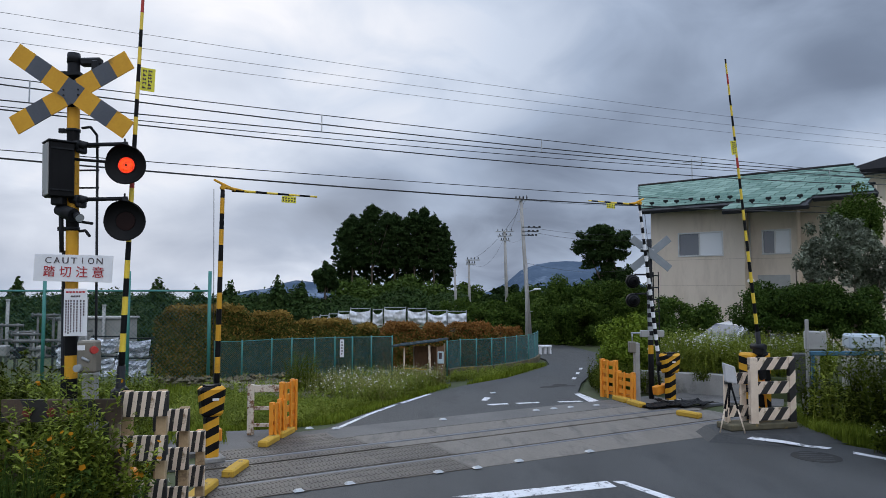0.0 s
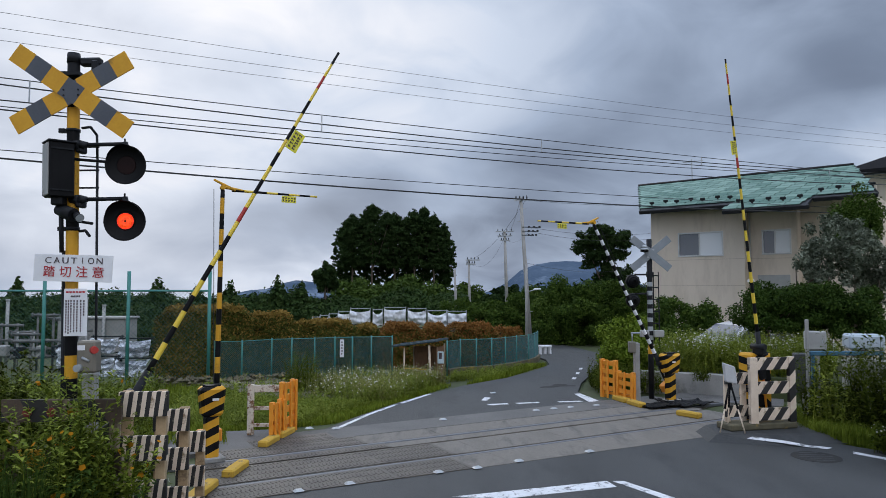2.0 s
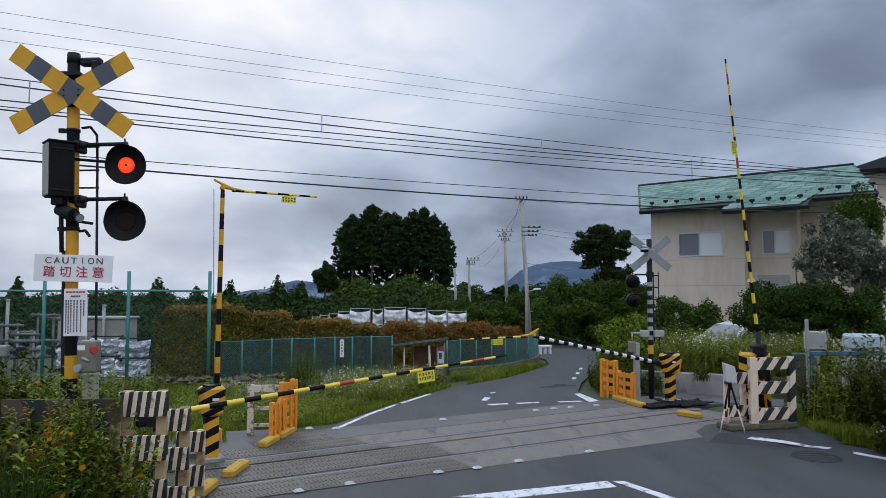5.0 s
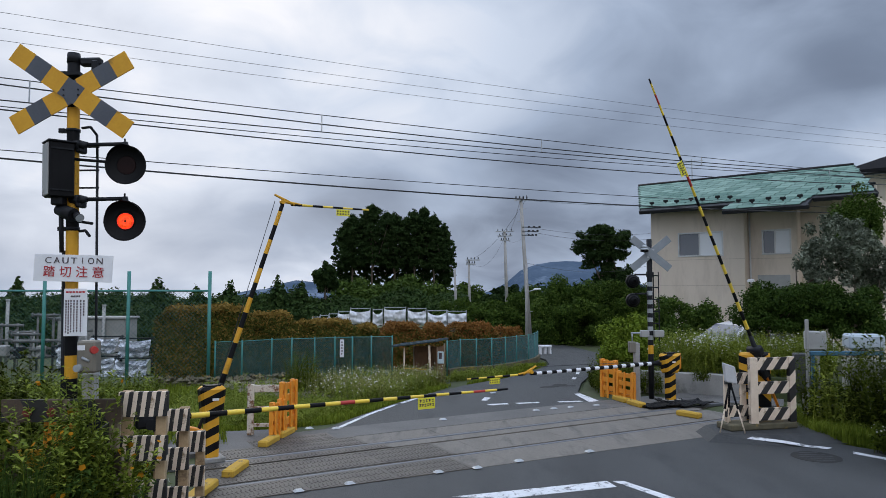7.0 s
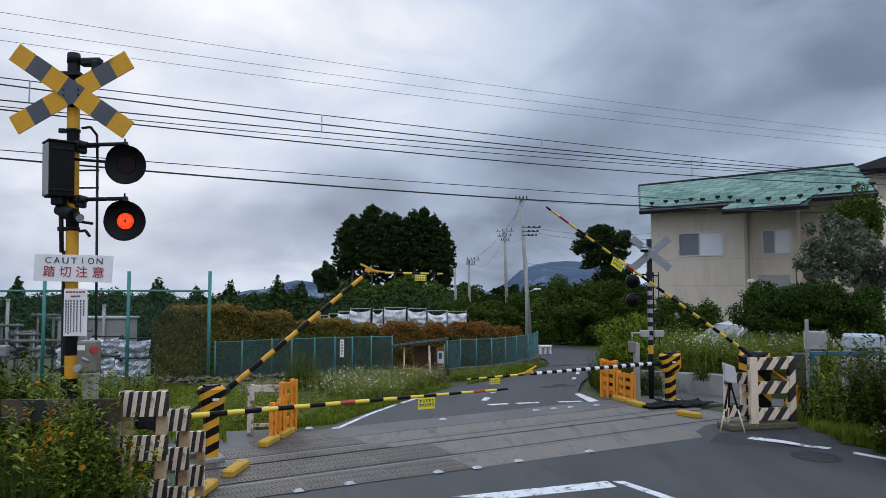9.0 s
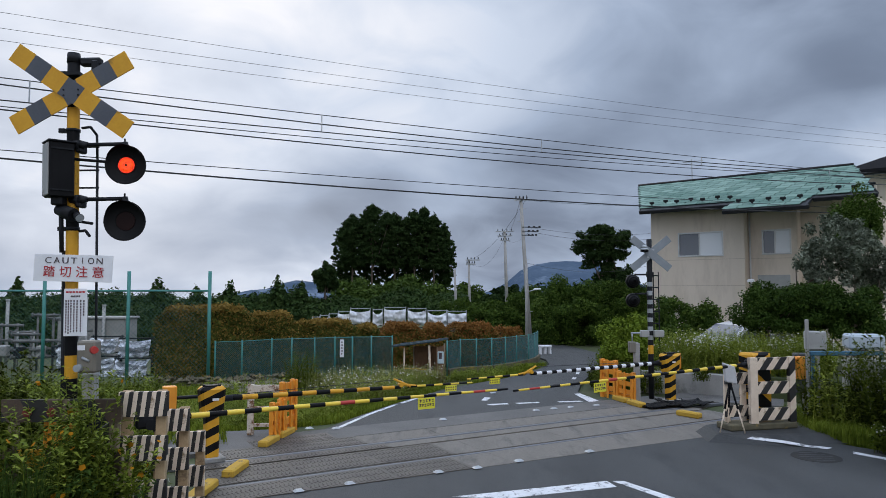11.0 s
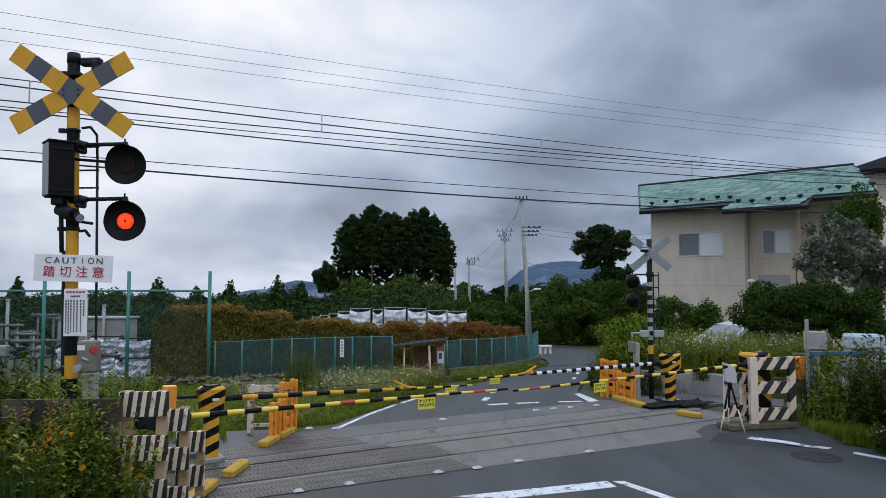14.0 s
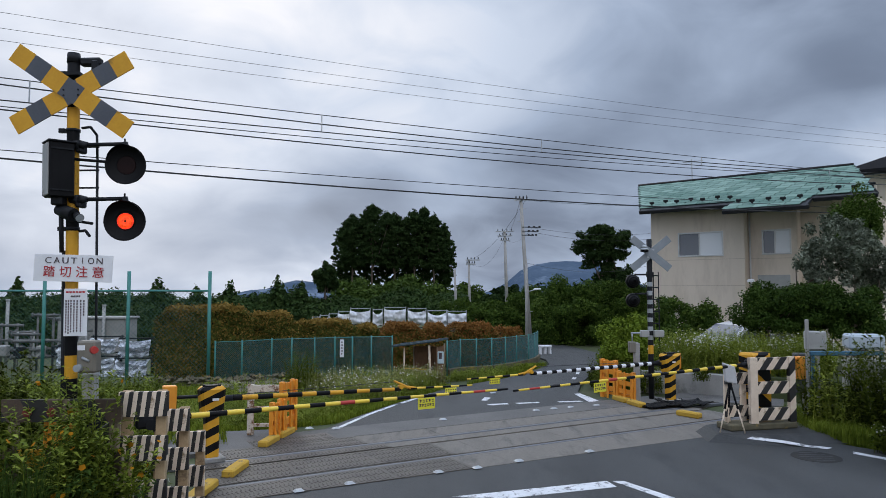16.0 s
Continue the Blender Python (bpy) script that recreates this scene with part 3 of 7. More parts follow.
def kerb_block(l, m, label):
    th = thing("kerb_block", label, "kerb block", m, "yellow kerb blocks")
    bm = B()
    vs = box(bm, (0, 0, 0.045), (0.14, l, 0.09), bevel=0.018)
    part("body", bm, KERBYEL, th)
    return th


for x, y, l, a in ((-2.46, 7.10, 0.72, -2), (-2.37, 8.02, 0.52, -4), (-2.35, 9.45, 0.46, -8), (-2.26, 10.0, 0.46, -10), (4.03, 11.44, 0.42, 35), (3.46, 12.5, 0.45, 16), (3.32, 13.0, 0.45, 16)):
    kerb_block(l, pose(x, y, 0, 0, 0, a), "chipped yellow concrete kerb block at the crossing edge")

# ---- railway crossing signal ----


def banded(bm, axis0, axis1, r, bands, seg=14):
    """A pole painted in bands: bands is a list of (end fraction, material index)."""
    a, b = Vector(axis0), Vector(axis1)
    ringed(bm, [(a.lerp(b, f), r) for f in [0.0] + [k for k, _ in bands]], seg, [m for _, m in bands])


def cross_board(length, width, mats, parent, m, label):
    bm = B()
    k = 7
    vs = box(bm, (0, 0, 0), (length, 0.012, width))
    for i in range(1, k):
        bmesh.ops.bisect_plane(bm, geom=bm.verts[:] + bm.edges[:] + bm.faces[:], plane_co=(i / k * length - length / 2, 0, 0), plane_no=(1, 0, 0))
    for f in bm.faces:
        f.material_index = min(k - 1, int((f.calc_center_median().x + length / 2) / length * k * 0.9999)) % 2
    ob = part("cross_board", bm, mats, parent, label)
    ob.matrix_basis = m
    return ob


LENSES = []


def warning_lamp(parent, p, ay, lit=True, r=0.17):
    """Round backplate with a deep tunnel and a turning lens; its arm is a part of its own."""
    bm = B()
    seg = 28
    tube(bm, (0, 0.02, 0), (0, 0.05, 0), r * 0.8, r * 0.55, seg=seg)
    # dished backplate
    prof = [(r * 0.2, 0.10), (r * 0.47, 0.09), (r * 0.475, -0.022), (r * 0.52, -0.024), (r * 0.9, -0.03), (r, -0.055), (r * 1.02, -0.05), (r * 0.95, 0.0), (r * 0.6, 0.03)]
    rings = []
    for rr, y in prof:
        rings.append([bm.verts.new((rr * math.cos(a), y, rr * math.sin(a))) for a in (i * 2 * math.pi / seg for i in range(seg))])
    for a, b in zip(rings, rings[1:]):
        for i in range(seg):
            f = bm.faces.new((a[i], a[(i + 1) % seg], b[(i + 1) % seg], b[i])); f.smooth = True
    # hood over the lens
    hood = []
    for i in range(15):
        a = math.pi * (-0.08 + 1.16 * i / 14)
        hood.append((bm.verts.new((r * 0.97 * math.cos(a), -0.04, r * 0.97 * math.sin(a))), bm.verts.new((r * 0.99 * math.cos(a), -0.04 - 0.07 * max(0.05, math.sin(a)), r * 0.99 * math.sin(a)))))
    for a, b in zip(hood, hood[1:]):
        bm.faces.new((a[0], b[0], b[1], a[1]))
    bmesh.ops.recalc_face_normals(bm, faces=bm.faces[:])
    lamp = part("lamp_housing", bm, BLACK, parent, "round black lamp backplate with a hood")
    lamp.matrix_basis = pose(*p, 0, 0, ay)
    if lit:
        bm = B()
        rl = r * 0.46
        tube(bm, (0, -0.007, 0), (0, -0.004, 0), rl * 0.9, seg=24, mi=0)
        tube(bm, (0, -0.009, 0), (0, -0.007, 0), rl * 0.5, rl * 0.75, seg=20, mi=1)
        tube(bm, (0, -0.004, 0), (0, 0.006, 0), rl, seg=24, mi=2)
        tube(bm, (0, -0.012, 0), (0, -0.008, 0), rl * 0.12, seg=8, mi=2)
        lens = part("lens", bm, [LAMPRED, LAMPHOT, DARKLENS], lamp, "red signal lens that lights in turn")
        lens.location = (0, -0.02, 0)
        LENSES.append(lens)
    else:
        bm = B()
        tube(bm, (0, -0.006, 0), (0, 0.006, 0), r * 0.46, seg=20)
        part("lens", bm, DARKLENS, lamp).location = (0, -0.02, 0)
    return lamp


def signal_near():
    bx, by = -3.045, 5.75
    th = thing("crossing_signal", "black and yellow banded crossing warning signal with red lamps", "crossing signal", pose(bx, by, 0, 0, -1.2, 0))
    Z = [(0.45, 0), (0.9, 1), (1.36, 0), (1.55, 1), (1.98, 0), (2.58, 1), (2.72, 0), (2.88, 1), (3.33, 1), (3.42, 0), (3.62, 1), (4.05, 0)]
    bm = B()
    banded(bm, (0, 0, 0), (0, 0, 4.05), 0.049, [(z / 4.05, mi) for z, mi in Z], 20)
    part("pole", bm, [BLACK, YELLOW], th, smooth=False)
    bm = B()
    tube(bm, (0, 0, 4.01), (0, 0, 4.09), 0.055, 0.05, seg=18)
    box(bm, (0.14, 0.02, 4.02), (0.18, 0.07, 0.07), bevel=0.015)
    box(bm, (0.19, -0.02, 3.97), (0.05, 0.05, 0.1), bevel=0.01)
    part("pole_cap", bm, DKMETAL, th)
    for ang, L in ((35.7, 1.17), (-29.5, 1.10)):
        cross_board(L, 0.165, [YELLOW, SLATE], th, pose(0.03, -0.085 - (0.008 if ang > 0 else 0), 3.742 if ang > 0 else 3.73, 0, ang, 0), "yellow and slate striped cross board")
    bm = B()
    for sx in (-0.03, 0.09):
        for sz in (-0.025, 0.02):
            tube(bm, (sx, -0.105, 3.73 + sz), (sx, -0.097, 3.73 + sz), 0.008, seg=8)
    for z in (3.66, 3.9):
        box(bm, (0, -0.03, z), (0.16, 0.1, 0.03))
    part("board_bracket", bm, DKMETAL, th)
    # clamps
    for z in (3.43, 2.73, 2.60):
        bm = B()
        tube(bm, (0, 0, z - 0.012), (0, 0, z + 0.012), 0.056, seg=18)
        box(bm, (-0.09, 0, z), (0.05, 0.04, 0.035))
        part("clamp", bm, DKMETAL, th)
    # cable box
    bm = B()
    box(bm, (0, 0, 0), (0.19, 0.17, 0.45), bevel=0.008)
    cb = part("relay_box", bm, BLACK, th, "black relay box")
    cb.matrix_basis = pose(-0.06, -0.10, 3.075, 0, 0, 44)
    bm = B()
    box(bm, (-0.101, 0, 0), (0.012, 0.15, 0.43), bevel=0.004)
    bd = part("box_door", bm, GREYMETAL, cb, "grey door of the relay box")
    for z in (-0.17, 0.17):
        bm = B()
        box(bm, (0, -0.089, z), (0.17, 0.008, 0.012))
        part("box_seam", bm, DKMETAL, cb)
    bm = B()
    box(bm, (0, 0, 0.232), (0.215, 0.195, 0.014), bevel=0.004)
    part("box_lid", bm, DKMETAL, cb)
    bm = B()
    box(bm, (-0.06, -0.10, 2.82), (0.09, 0.1, 0.07), bevel=0.01)
    tube(bm, (-0.065, -0.06, 2.80), (-0.07, -0.03, 2.40), 0.018, seg=10)
    part("cable_outlet", bm, DKMETAL, th)
    # lamp arms
    for z in (3.30, 2.84):
        bm = B()
        tube(bm, (0, -0.02, z), (0.08, -0.03, z), 0.04, seg=14)
        tube(bm, (0.08, -0.03, z), (0.14, -0.03, z), 0.04, 0.022, seg=14)
        tube(bm, (0.12, -0.03, z), (0.46, -0.03, z), 0.017, seg=12)
        tube(bm, (0.45, -0.03, z + 0.015), (0.46, -0.03, z - 0.08), 0.024, 0.034, seg=12)
        tube(bm, (0.45, -0.03, z + 0.01), (0.45, -0.03, z + 0.045), 0.007, seg=6)
        part("lamp_arm", bm, DKMETAL, th)
        bm = B()
        box(bm, (0.07, 0.0, z - 0.02), (0.05, 0.11, 0.09), bevel=0.01)
        part("arm_socket", bm, DKMETAL, th)
    warning_lamp(th, (0.485, -0.06, 3.11), 6, r=0.16)
    warning_lamp(th, (0.480, -0.06, 2.645), 6, r=0.163)
    # loudspeaker horn
    bm = B()
    tube(bm, (-0.08, -0.06, 2.76), (0.06, -0.10, 2.70), 0.05, 0.06, seg=14)
    tube(bm, (0.06, -0.08, 2.71), (0.14, -0.152, 2.67), 0.022, 0.036, seg=14)
    sp = part("loudspeaker", bm, DKMETAL, th)
    bm = B()
    tube(bm, (0.138, -0.150, 2.672), (0.143, -0.156, 2.670), 0.032, seg=14)
    part("speaker_mouth", bm, GALV, sp)
    bm = B()
    path(bm, [(0.05, 0.02, 2.58), (0.12, -0.02, 2.58), (0.17, -0.05, 2.53)], 0.012)
    path(bm, [(0.05, 0.0, 2.66), (0.17, 0.0, 2.64)], 0.012)
    part("step_bracket", bm, DKMETAL, th)
    # conduit behind the pole
    bm = B()
    path(bm, [(0.05, 0.04, 3.46), (0.12, 0.05, 3.47), (0.17, 0.06, 3.40), (0.175, 0.06, 3.2), (0.175, 0.06, 0.3)], 0.011)
    for z in (3.3, 3.1, 2.95, 2.2):
        tube(bm, (0.0, 0.05, z), (0.19, 0.06, z), 0.008, seg=6)
    path(bm, [(-0.08, 0.03, 2.42), (-0.08, 0.03, 0.2)], 0.02)
    part("conduit", bm, DKMETAL, th)
    bm = B()
    path(bm, [(0.06, -0.08, 3.17), (0.28, -0.06, 3.15), (0.4, -0.05, 3.14)], 0.012)
    part("lamp_cable", bm, BLACK, th)
    # signs
    sg = part("warning_sign", sign_bm(0.645, 0.22, 0.006), WHITE, th, "white caution sign with dark and red lettering")
    sg.matrix_basis = pose(0.065, -0.10, 2.265, 0, 2.6, 0)
    for k, ch in enumerate("CAUTION"):
        text_mesh("letter", ch, 0.072, INK, sg, pose(-0.205 + 0.07 * k, -0.006, 0.060, 90, 0, 0), None if ch == "I" else 0.05)
    for k, ch in enumerate("踏切注意"):
        text_mesh("letter", ch, 0.098, REDINK, sg, pose(-0.195 + 0.134 * k, -0.006, -0.036, 90, 0, 0), 0.095, 0.0005)
    nt = part("notice", sign_bm(0.19, 0.385, 0.004), WHITE, th, "white notice panel with small upright lettering")
    nt.matrix_basis = pose(0.085, -0.10, 1.905, 0, 0.5, 0)
    k = 0
    for i, x in enumerate((-0.075, -0.055, -0.035, -0.01, 0.015, 0.045, 0.07)):
        bm = B()
        z = 0.10
        lim = -0.16 if i < 6 else -0.02
        while z > lim:
            h = 0.012 + 0.008 * random.random()
            box(bm, (x, -0.004, z - h / 2), (0.010, 0.002, h))
            z -= h + 0.006
        part("print_column", bm, INK, nt)
    for z, w in ((0.165, 0.16), (0.13, 0.08)):
        bm = B()
        for i in range(6):
            box(bm, (-w / 2 + (i + 0.5) * w / 6, -0.004, z), (w / 8, 0.002, 0.014))
        part("print_row", bm, REDINK if z > 0.15 else INK, nt)
    # emergency push-button box
    bm = B()
    box(bm, (0.20, -0.10, 1.545), (0.155, 0.11, 0.26), bevel=0.015)
    eb = part("emergency_box", bm, BROWNBOX, th, "grey-brown emergency button box")
    bm = B()
    box(bm, (0.165, -0.157, 1.62), (0.06, 0.004, 0.04))
    part("label_plate", bm, WHITE, eb)
    bm = B()
    tube(bm, (0.262, -0.15, 1.60), (0.285, -0.175, 1.60), 0.032, 0.028, seg=14)
    part("button", bm, RED, eb)
    bm = B()
    tube(bm, (0.15, -0.15, 1.46), (0.15, -0.2, 1.46), 0.03, seg=12)
    tube(bm, (0.17, -0.155, 1.54), (0.23, -0.155, 1.51), 0.012, seg=8)
    part("latch", bm, GALV, eb)
    bm = B()
    box(bm, (0.16, 0.0, 0.7), (0.1, 0.1, 1.4), bevel=0.01)
    part("box_post", bm, CONCRETE, th)
    return th


def sign_bm(w, h, t):
    bm = B()
    box(bm, (0, 0, 0), (w, t, h), bevel=0.0015)
    return bm


signal_near()

# ---- barriers ----
ARMS = {}


def striped_box(bm, c, s, bands=4, slope=0.5, m=None, mi=(0, 1), way=(1, 0.6)):
    """A box whose upright faces carry slanting stripes, cut as real face bands."""
    vs = box(bm, c, s, m)
    fs = list({f for v in vs for f in v.link_faces})
    geom = fs + list({e for f in fs for e in f.edges}) + vs
    n = Vector((slope * way[0], slope * way[1], 1)).normalized()
    if m is not None:
        n = (m.to_3x3() @ n).normalized()
    cc = Vector(c) if m is None else m @ Vector(c)
    h = s[2] * (1 + abs(slope) * (s[0] + s[1]) / s[2] * 0.5)
    for i in range(bands + 1):
        o = cc + n * (-h / 2 + h * i / bands)
        g = bmesh.ops.bisect_plane(bm, geom=[x for x in geom if x.is_valid], plane_co=o, plane_no=n)
        geom = list({x for x in g["geom"]} | {x for x in geom if x.is_valid})
    for f in {x for x in geom if isinstance(x, bmesh.types.BMFace) and x.is_valid}:
        k = math.floor(((f.calc_center_median() - cc).dot(n) + h / 2) / (h / bands))
        f.material_index = mi[k % 2]


def slice_stripes(bm, co, n, pitch, k, mi=(0, 1)):
    """Cut a finished body into slanting paint bands."""
    co, n = Vector(co), Vector(n).normalized()
    for i in range(-k, k + 1):
        bmesh.ops.bisect_plane(bm, geom=bm.verts[:] + bm.edges[:] + bm.faces[:], plane_co=co + n * i * pitch, plane_no=n)
    for f in bm.faces:
        f.material_index = mi[math.floor((f.calc_center_median() - co).dot(n) / pitch) % 2]


def arm_bm(L, r0, r1, seglen, first, mats=2, reds=(), start=0.0):
    bm = B()
    x, i, st, mm = start, 0, [((start, 0, 0), r0 + (r1 - r0) * start / L)], []
    while x < L - 0.01:
        e = min(x + seglen, L)
        mi = (i + first) % mats
        for a, b in reds:
            if a <= (x + e) / 2 <= b:
                mi = 2
        st.append(((e, 0, 0), r0 + (r1 - r0) * e / L))
        mm.append(mi)
        x, i = e, i + 1
    ringed(bm, st, 10, mm)
    return bm


def hanging_tag(parent, x, w, h, flip=1):
    bm = B()
    box(bm, (0, 0, -h / 2 - 0.015), (w, 0.004, h))
    t = part("tag", bm, TAGYEL, parent, "yellow notice tag")
    t.location = (x, -0.02 * flip, 0)
    for r in range(2):
        bm = B()
        n = 6 if r else 5
        for i in range(n):
            cx, cz, k = (i + 0.5) / n * w * 0.88 - w * 0.44, -0.045 - 0.06 * r * h / 0.16, (i * 2 + r) % 3
            box(bm, (cx, -0.004 * flip, cz + h * 0.08), (w * 0.11, 0.003, h * 0.06))
            box(bm, (cx + w * 0.02 * (k - 1), -0.004 * flip, cz), (w * 0.035, 0.003, h * 0.24))
            box(bm, (cx, -0.004 * flip, cz - h * 0.06 * k), (w * 0.10, 0.003, h * 0.05))
        tagged(part("print_row", bm, INK, t), kind="stuff")
    return t


def straight_gate(name, label, x, y, zp, rz, L, tag_x, tw, first=0, reds=()):
    th = thing("barrier_gate", label, "barrier gate", pose(x, y, 0, 0, 0, rz), "crossing barriers")
    bm = B()
    fy = 0.12 if rz < 90 else -0.14
    top = 0.81 if rz < 90 else 1.16
    box(bm, (-0.05, fy, (top + 0.19) / 2), (0.34 if rz < 90 else 0.46, 0.24, top - 0.19), bevel=0.03)
    slice_stripes(bm, (-0.05, fy, 0.5), (0.4 if rz > 90 else -0.4, 0.2, 1), 0.09, 12)
    part("machine", bm, [BLACK, YELLOW], th, "black and yellow striped barrier machine")
    bm = B()
    box(bm, (-0.05, fy, 0.1), (0.2, 0.2, 0.2), bevel=0.01)
    part("pedestal", bm, DKMETAL, th)
    bm = arm_bm(L, 0.027, 0.012, 0.152, first, 2, reds=reds, start=0.42)
    arm = part("arm", bm, [BLACK, ARMYEL, RED], th, "black and yellow banded barrier arm")
    bm = B()
    tube(bm, (-0.1, 0, 0), (0.46, 0, 0), 0.045, 0.032, seg=12)
    tube(bm, (0, -0.09, 0), (0, 0.12, 0), 0.05, seg=14)
    box(bm, (-0.16, 0, -0.02), (0.16, 0.1, 0.12), bevel=0.02)
    box(bm, (0.20, 0.0, 0.0), (0.15, 0.17, 0.13), bevel=0.02)
    tube(bm, (0.24, -0.10, -0.03), (0.24, 0.12, -0.03), 0.045, seg=12)
    part("arm_socket", bm, DKMETAL, arm)
    bm = B()
    tube(bm, (-0.42, 0, 0), (-0.1, 0, 0), 0.02, seg=8)
    cx = -0.46 if rz < 90 else -0.92
    tube(bm, (cx, 0, 0), (-0.1, 0, 0), 0.02, seg=8)
    box(bm, (cx, 0, -0.14 if rz > 90 else 0), (0.14, 0.12, 0.34), bevel=0.012)
    part("counterweight", bm, ORANGE, arm, "orange counterweight box")
    hanging_tag(arm, tag_x, tw * 1.05, 0.115, 1 if rz < 90 else -1)
    ARMS[name] = (arm, zp)
    return th


def folding_gate(name, label, x, y, zp, rz, L, L2, tag_x, mats, flip=1, cx=0.0, mw=0.31, cwy=0.29):
    th = thing("barrier_gate", label, "barrier gate", pose(x, y, 0, 0, 0, rz), "crossing barriers")
    bm = B()
    fy = -0.13 * flip
    way = (-0.5 * 0.84 * flip, 0.5 * 0.54 * flip, 1)
    box(bm, (cx, fy, zp), (mw, 0.22, 0.36), bevel=0.035)
    for v in bm.verts:
        if v.co.z < zp - 0.1:
            v.co.x, v.co.y = cx + (v.co.x - cx) * 0.82, fy + (v.co.y - fy) * 0.82
    slice_stripes(bm, (cx, fy, zp - 0.02), way, 0.072, 6)
    hb = part("machine", bm, [BLACK, YELLOW], th, "black and yellow striped barrier machine")
    bm = B()
    box(bm, (cx + 0.02, fy - 0.114 * flip, zp + 0.03), (0.075, 0.012, 0.028))
    part("badge", bm, WHITE, hb)
    bm = B()
    box(bm, (cx, fy, zp + 0.185), (mw * 0.6, 0.13, 0.02), bevel=0.005)
    for sx in (-0.3, 0.3):
        tube(bm, (cx + mw * sx, fy, zp + 0.17), (cx + mw * sx, fy, zp + 0.205), 0.02, seg=8)
    part("cover_plate", bm, BLACK, hb, "black cover plate with bolts")
    bm = B()
    box(bm, (cx, fy, (zp - 0.18) / 2), (0.165, 0.15, zp - 0.18), bevel=0.02)
    slice_stripes(bm, (cx, fy, 0.3), way, 0.085, 8)
    part("pedestal", bm, [BLACK, YELLOW], th, "striped pedestal")
    bm = B()
    box(bm, (cx, fy, 0.03), (0.30, 0.26, 0.06), bevel=0.01)
    part("footing", bm, CONCRETE, th)
    bm = arm_bm(L, 0.036, 0.026, 0.2 if mats[1] is ARMYEL or mats[1] is YELLOW else 0.105, 0, 2, start=0.12)
    arm = part("arm", bm, mats, th, "banded lower barrier arm")
    bm = B()
    tube(bm, (-0.14, 0, 0), (0.2, 0, 0), 0.05, 0.038, seg=12)
    tube(bm, (0, -0.10 if flip > 0 else -0.03, 0), (0, 0.03 if flip > 0 else 0.10, 0), 0.055, seg=14)
    part("arm_socket", bm, DKMETAL, arm)
    bm = B()
    tube(bm, (-0.5, cwy * flip, 0), (-0.1, cwy * flip, 0), 0.022, seg=8)
    tube(bm, (-0.1, 0.0, 0), (-0.1, cwy * flip, 0), 0.022, seg=8)
    part("counterweight_bar", bm, DKMETAL, arm)
    bm = B()
    box(bm, (-0.5, cwy * flip, 0.0), (0.16, 0.13, 0.30), bevel=0.012)
    part("counterweight", bm, ORANGE, arm, "orange counterweight box")
    bm = B()
    tube(bm, (0.1, 0, 0.035), (L, 0, 0.11), 0.0045, seg=5)
    part("linkage_wire", bm, WIRE, arm)
    bm = arm_bm(L2, 0.019, 0.012, 0.15, 0, 2, start=0.12)
    up = part("upper_arm", bm, [BLACK, ARMYEL], arm, "thin hinged upper barrier arm")
    bm2 = B()
    tube(bm2, (-0.11, 0, 0.12), (0.16, 0, 0.0), 0.015, 0.022, seg=8)
    tube(bm2, (0.0, -0.035, 0.03), (0.0, 0.035, 0.03), 0.032, seg=10)
    tube(bm2, (-0.02, 0, 0.04), (0.26, 0, 0.005), 0.024, 0.016, seg=8)
    me = bpy.data.meshes.new("elbow"); bm2.to_mesh(me); bm2.free(); me.materials.append(YELLOW)
    # elbow casting and notice tag belong to the hinged piece
    j = bmesh.new(); j.from_mesh(up.data)
    k = len(j.faces)
    j.from_mesh(me)
    j.faces.ensure_lookup_table()
    for f in j.faces[k:]:
        f.material_index = 2
    vs = box(j, (tag_x, -0.012 * flip, -0.065), (0.2, 0.004, 0.09), mi=3)
    for r in range(2):
        for i in range(5):
            box(j, (tag_x - 0.08 + i * 0.04, -0.016 * flip, -0.048 - 0.035 * r), (0.018, 0.003, 0.018), mi=4)
    j.to_mesh(up.data); j.free()
    for m in (YELLOW, TAGYEL, INK):
        up.data.materials.append(m)
    ARMS[name] = (arm, zp, up, L)
    return th


straight_gate("A", "yellow barrier gate with a long banded arm by the weeds", -2.67, 5.742, 1.005, 30.13, 3.91, 2.88, 0.19, reds=((1.95, 2.10), (3.40, 3.55)))
straight_gate("B", "yellow barrier gate with a long banded arm behind a guard", 4.631, 10.128, 1.021, 210.27, 4.44, 3.15, 0.19, reds=((2.85, 3.0), (4.02, 4.17)))
folding_gate("C", "striped barrier gate with a folding yellow arm", -2.825, 8.69, 0.728, 32.7, 2.625, 1.27, 0.87, [BLACK, YELLOW], 1, -0.09)
folding_gate("D", "striped barrier gate with a folding white arm", 4.016, 12.92, 0.72, 209.7, 2.96, 1.23, 0.72, [BLACK, WHITE], -1, -0.14, 0.40, 0.05)

# ---- far crossing signal ----


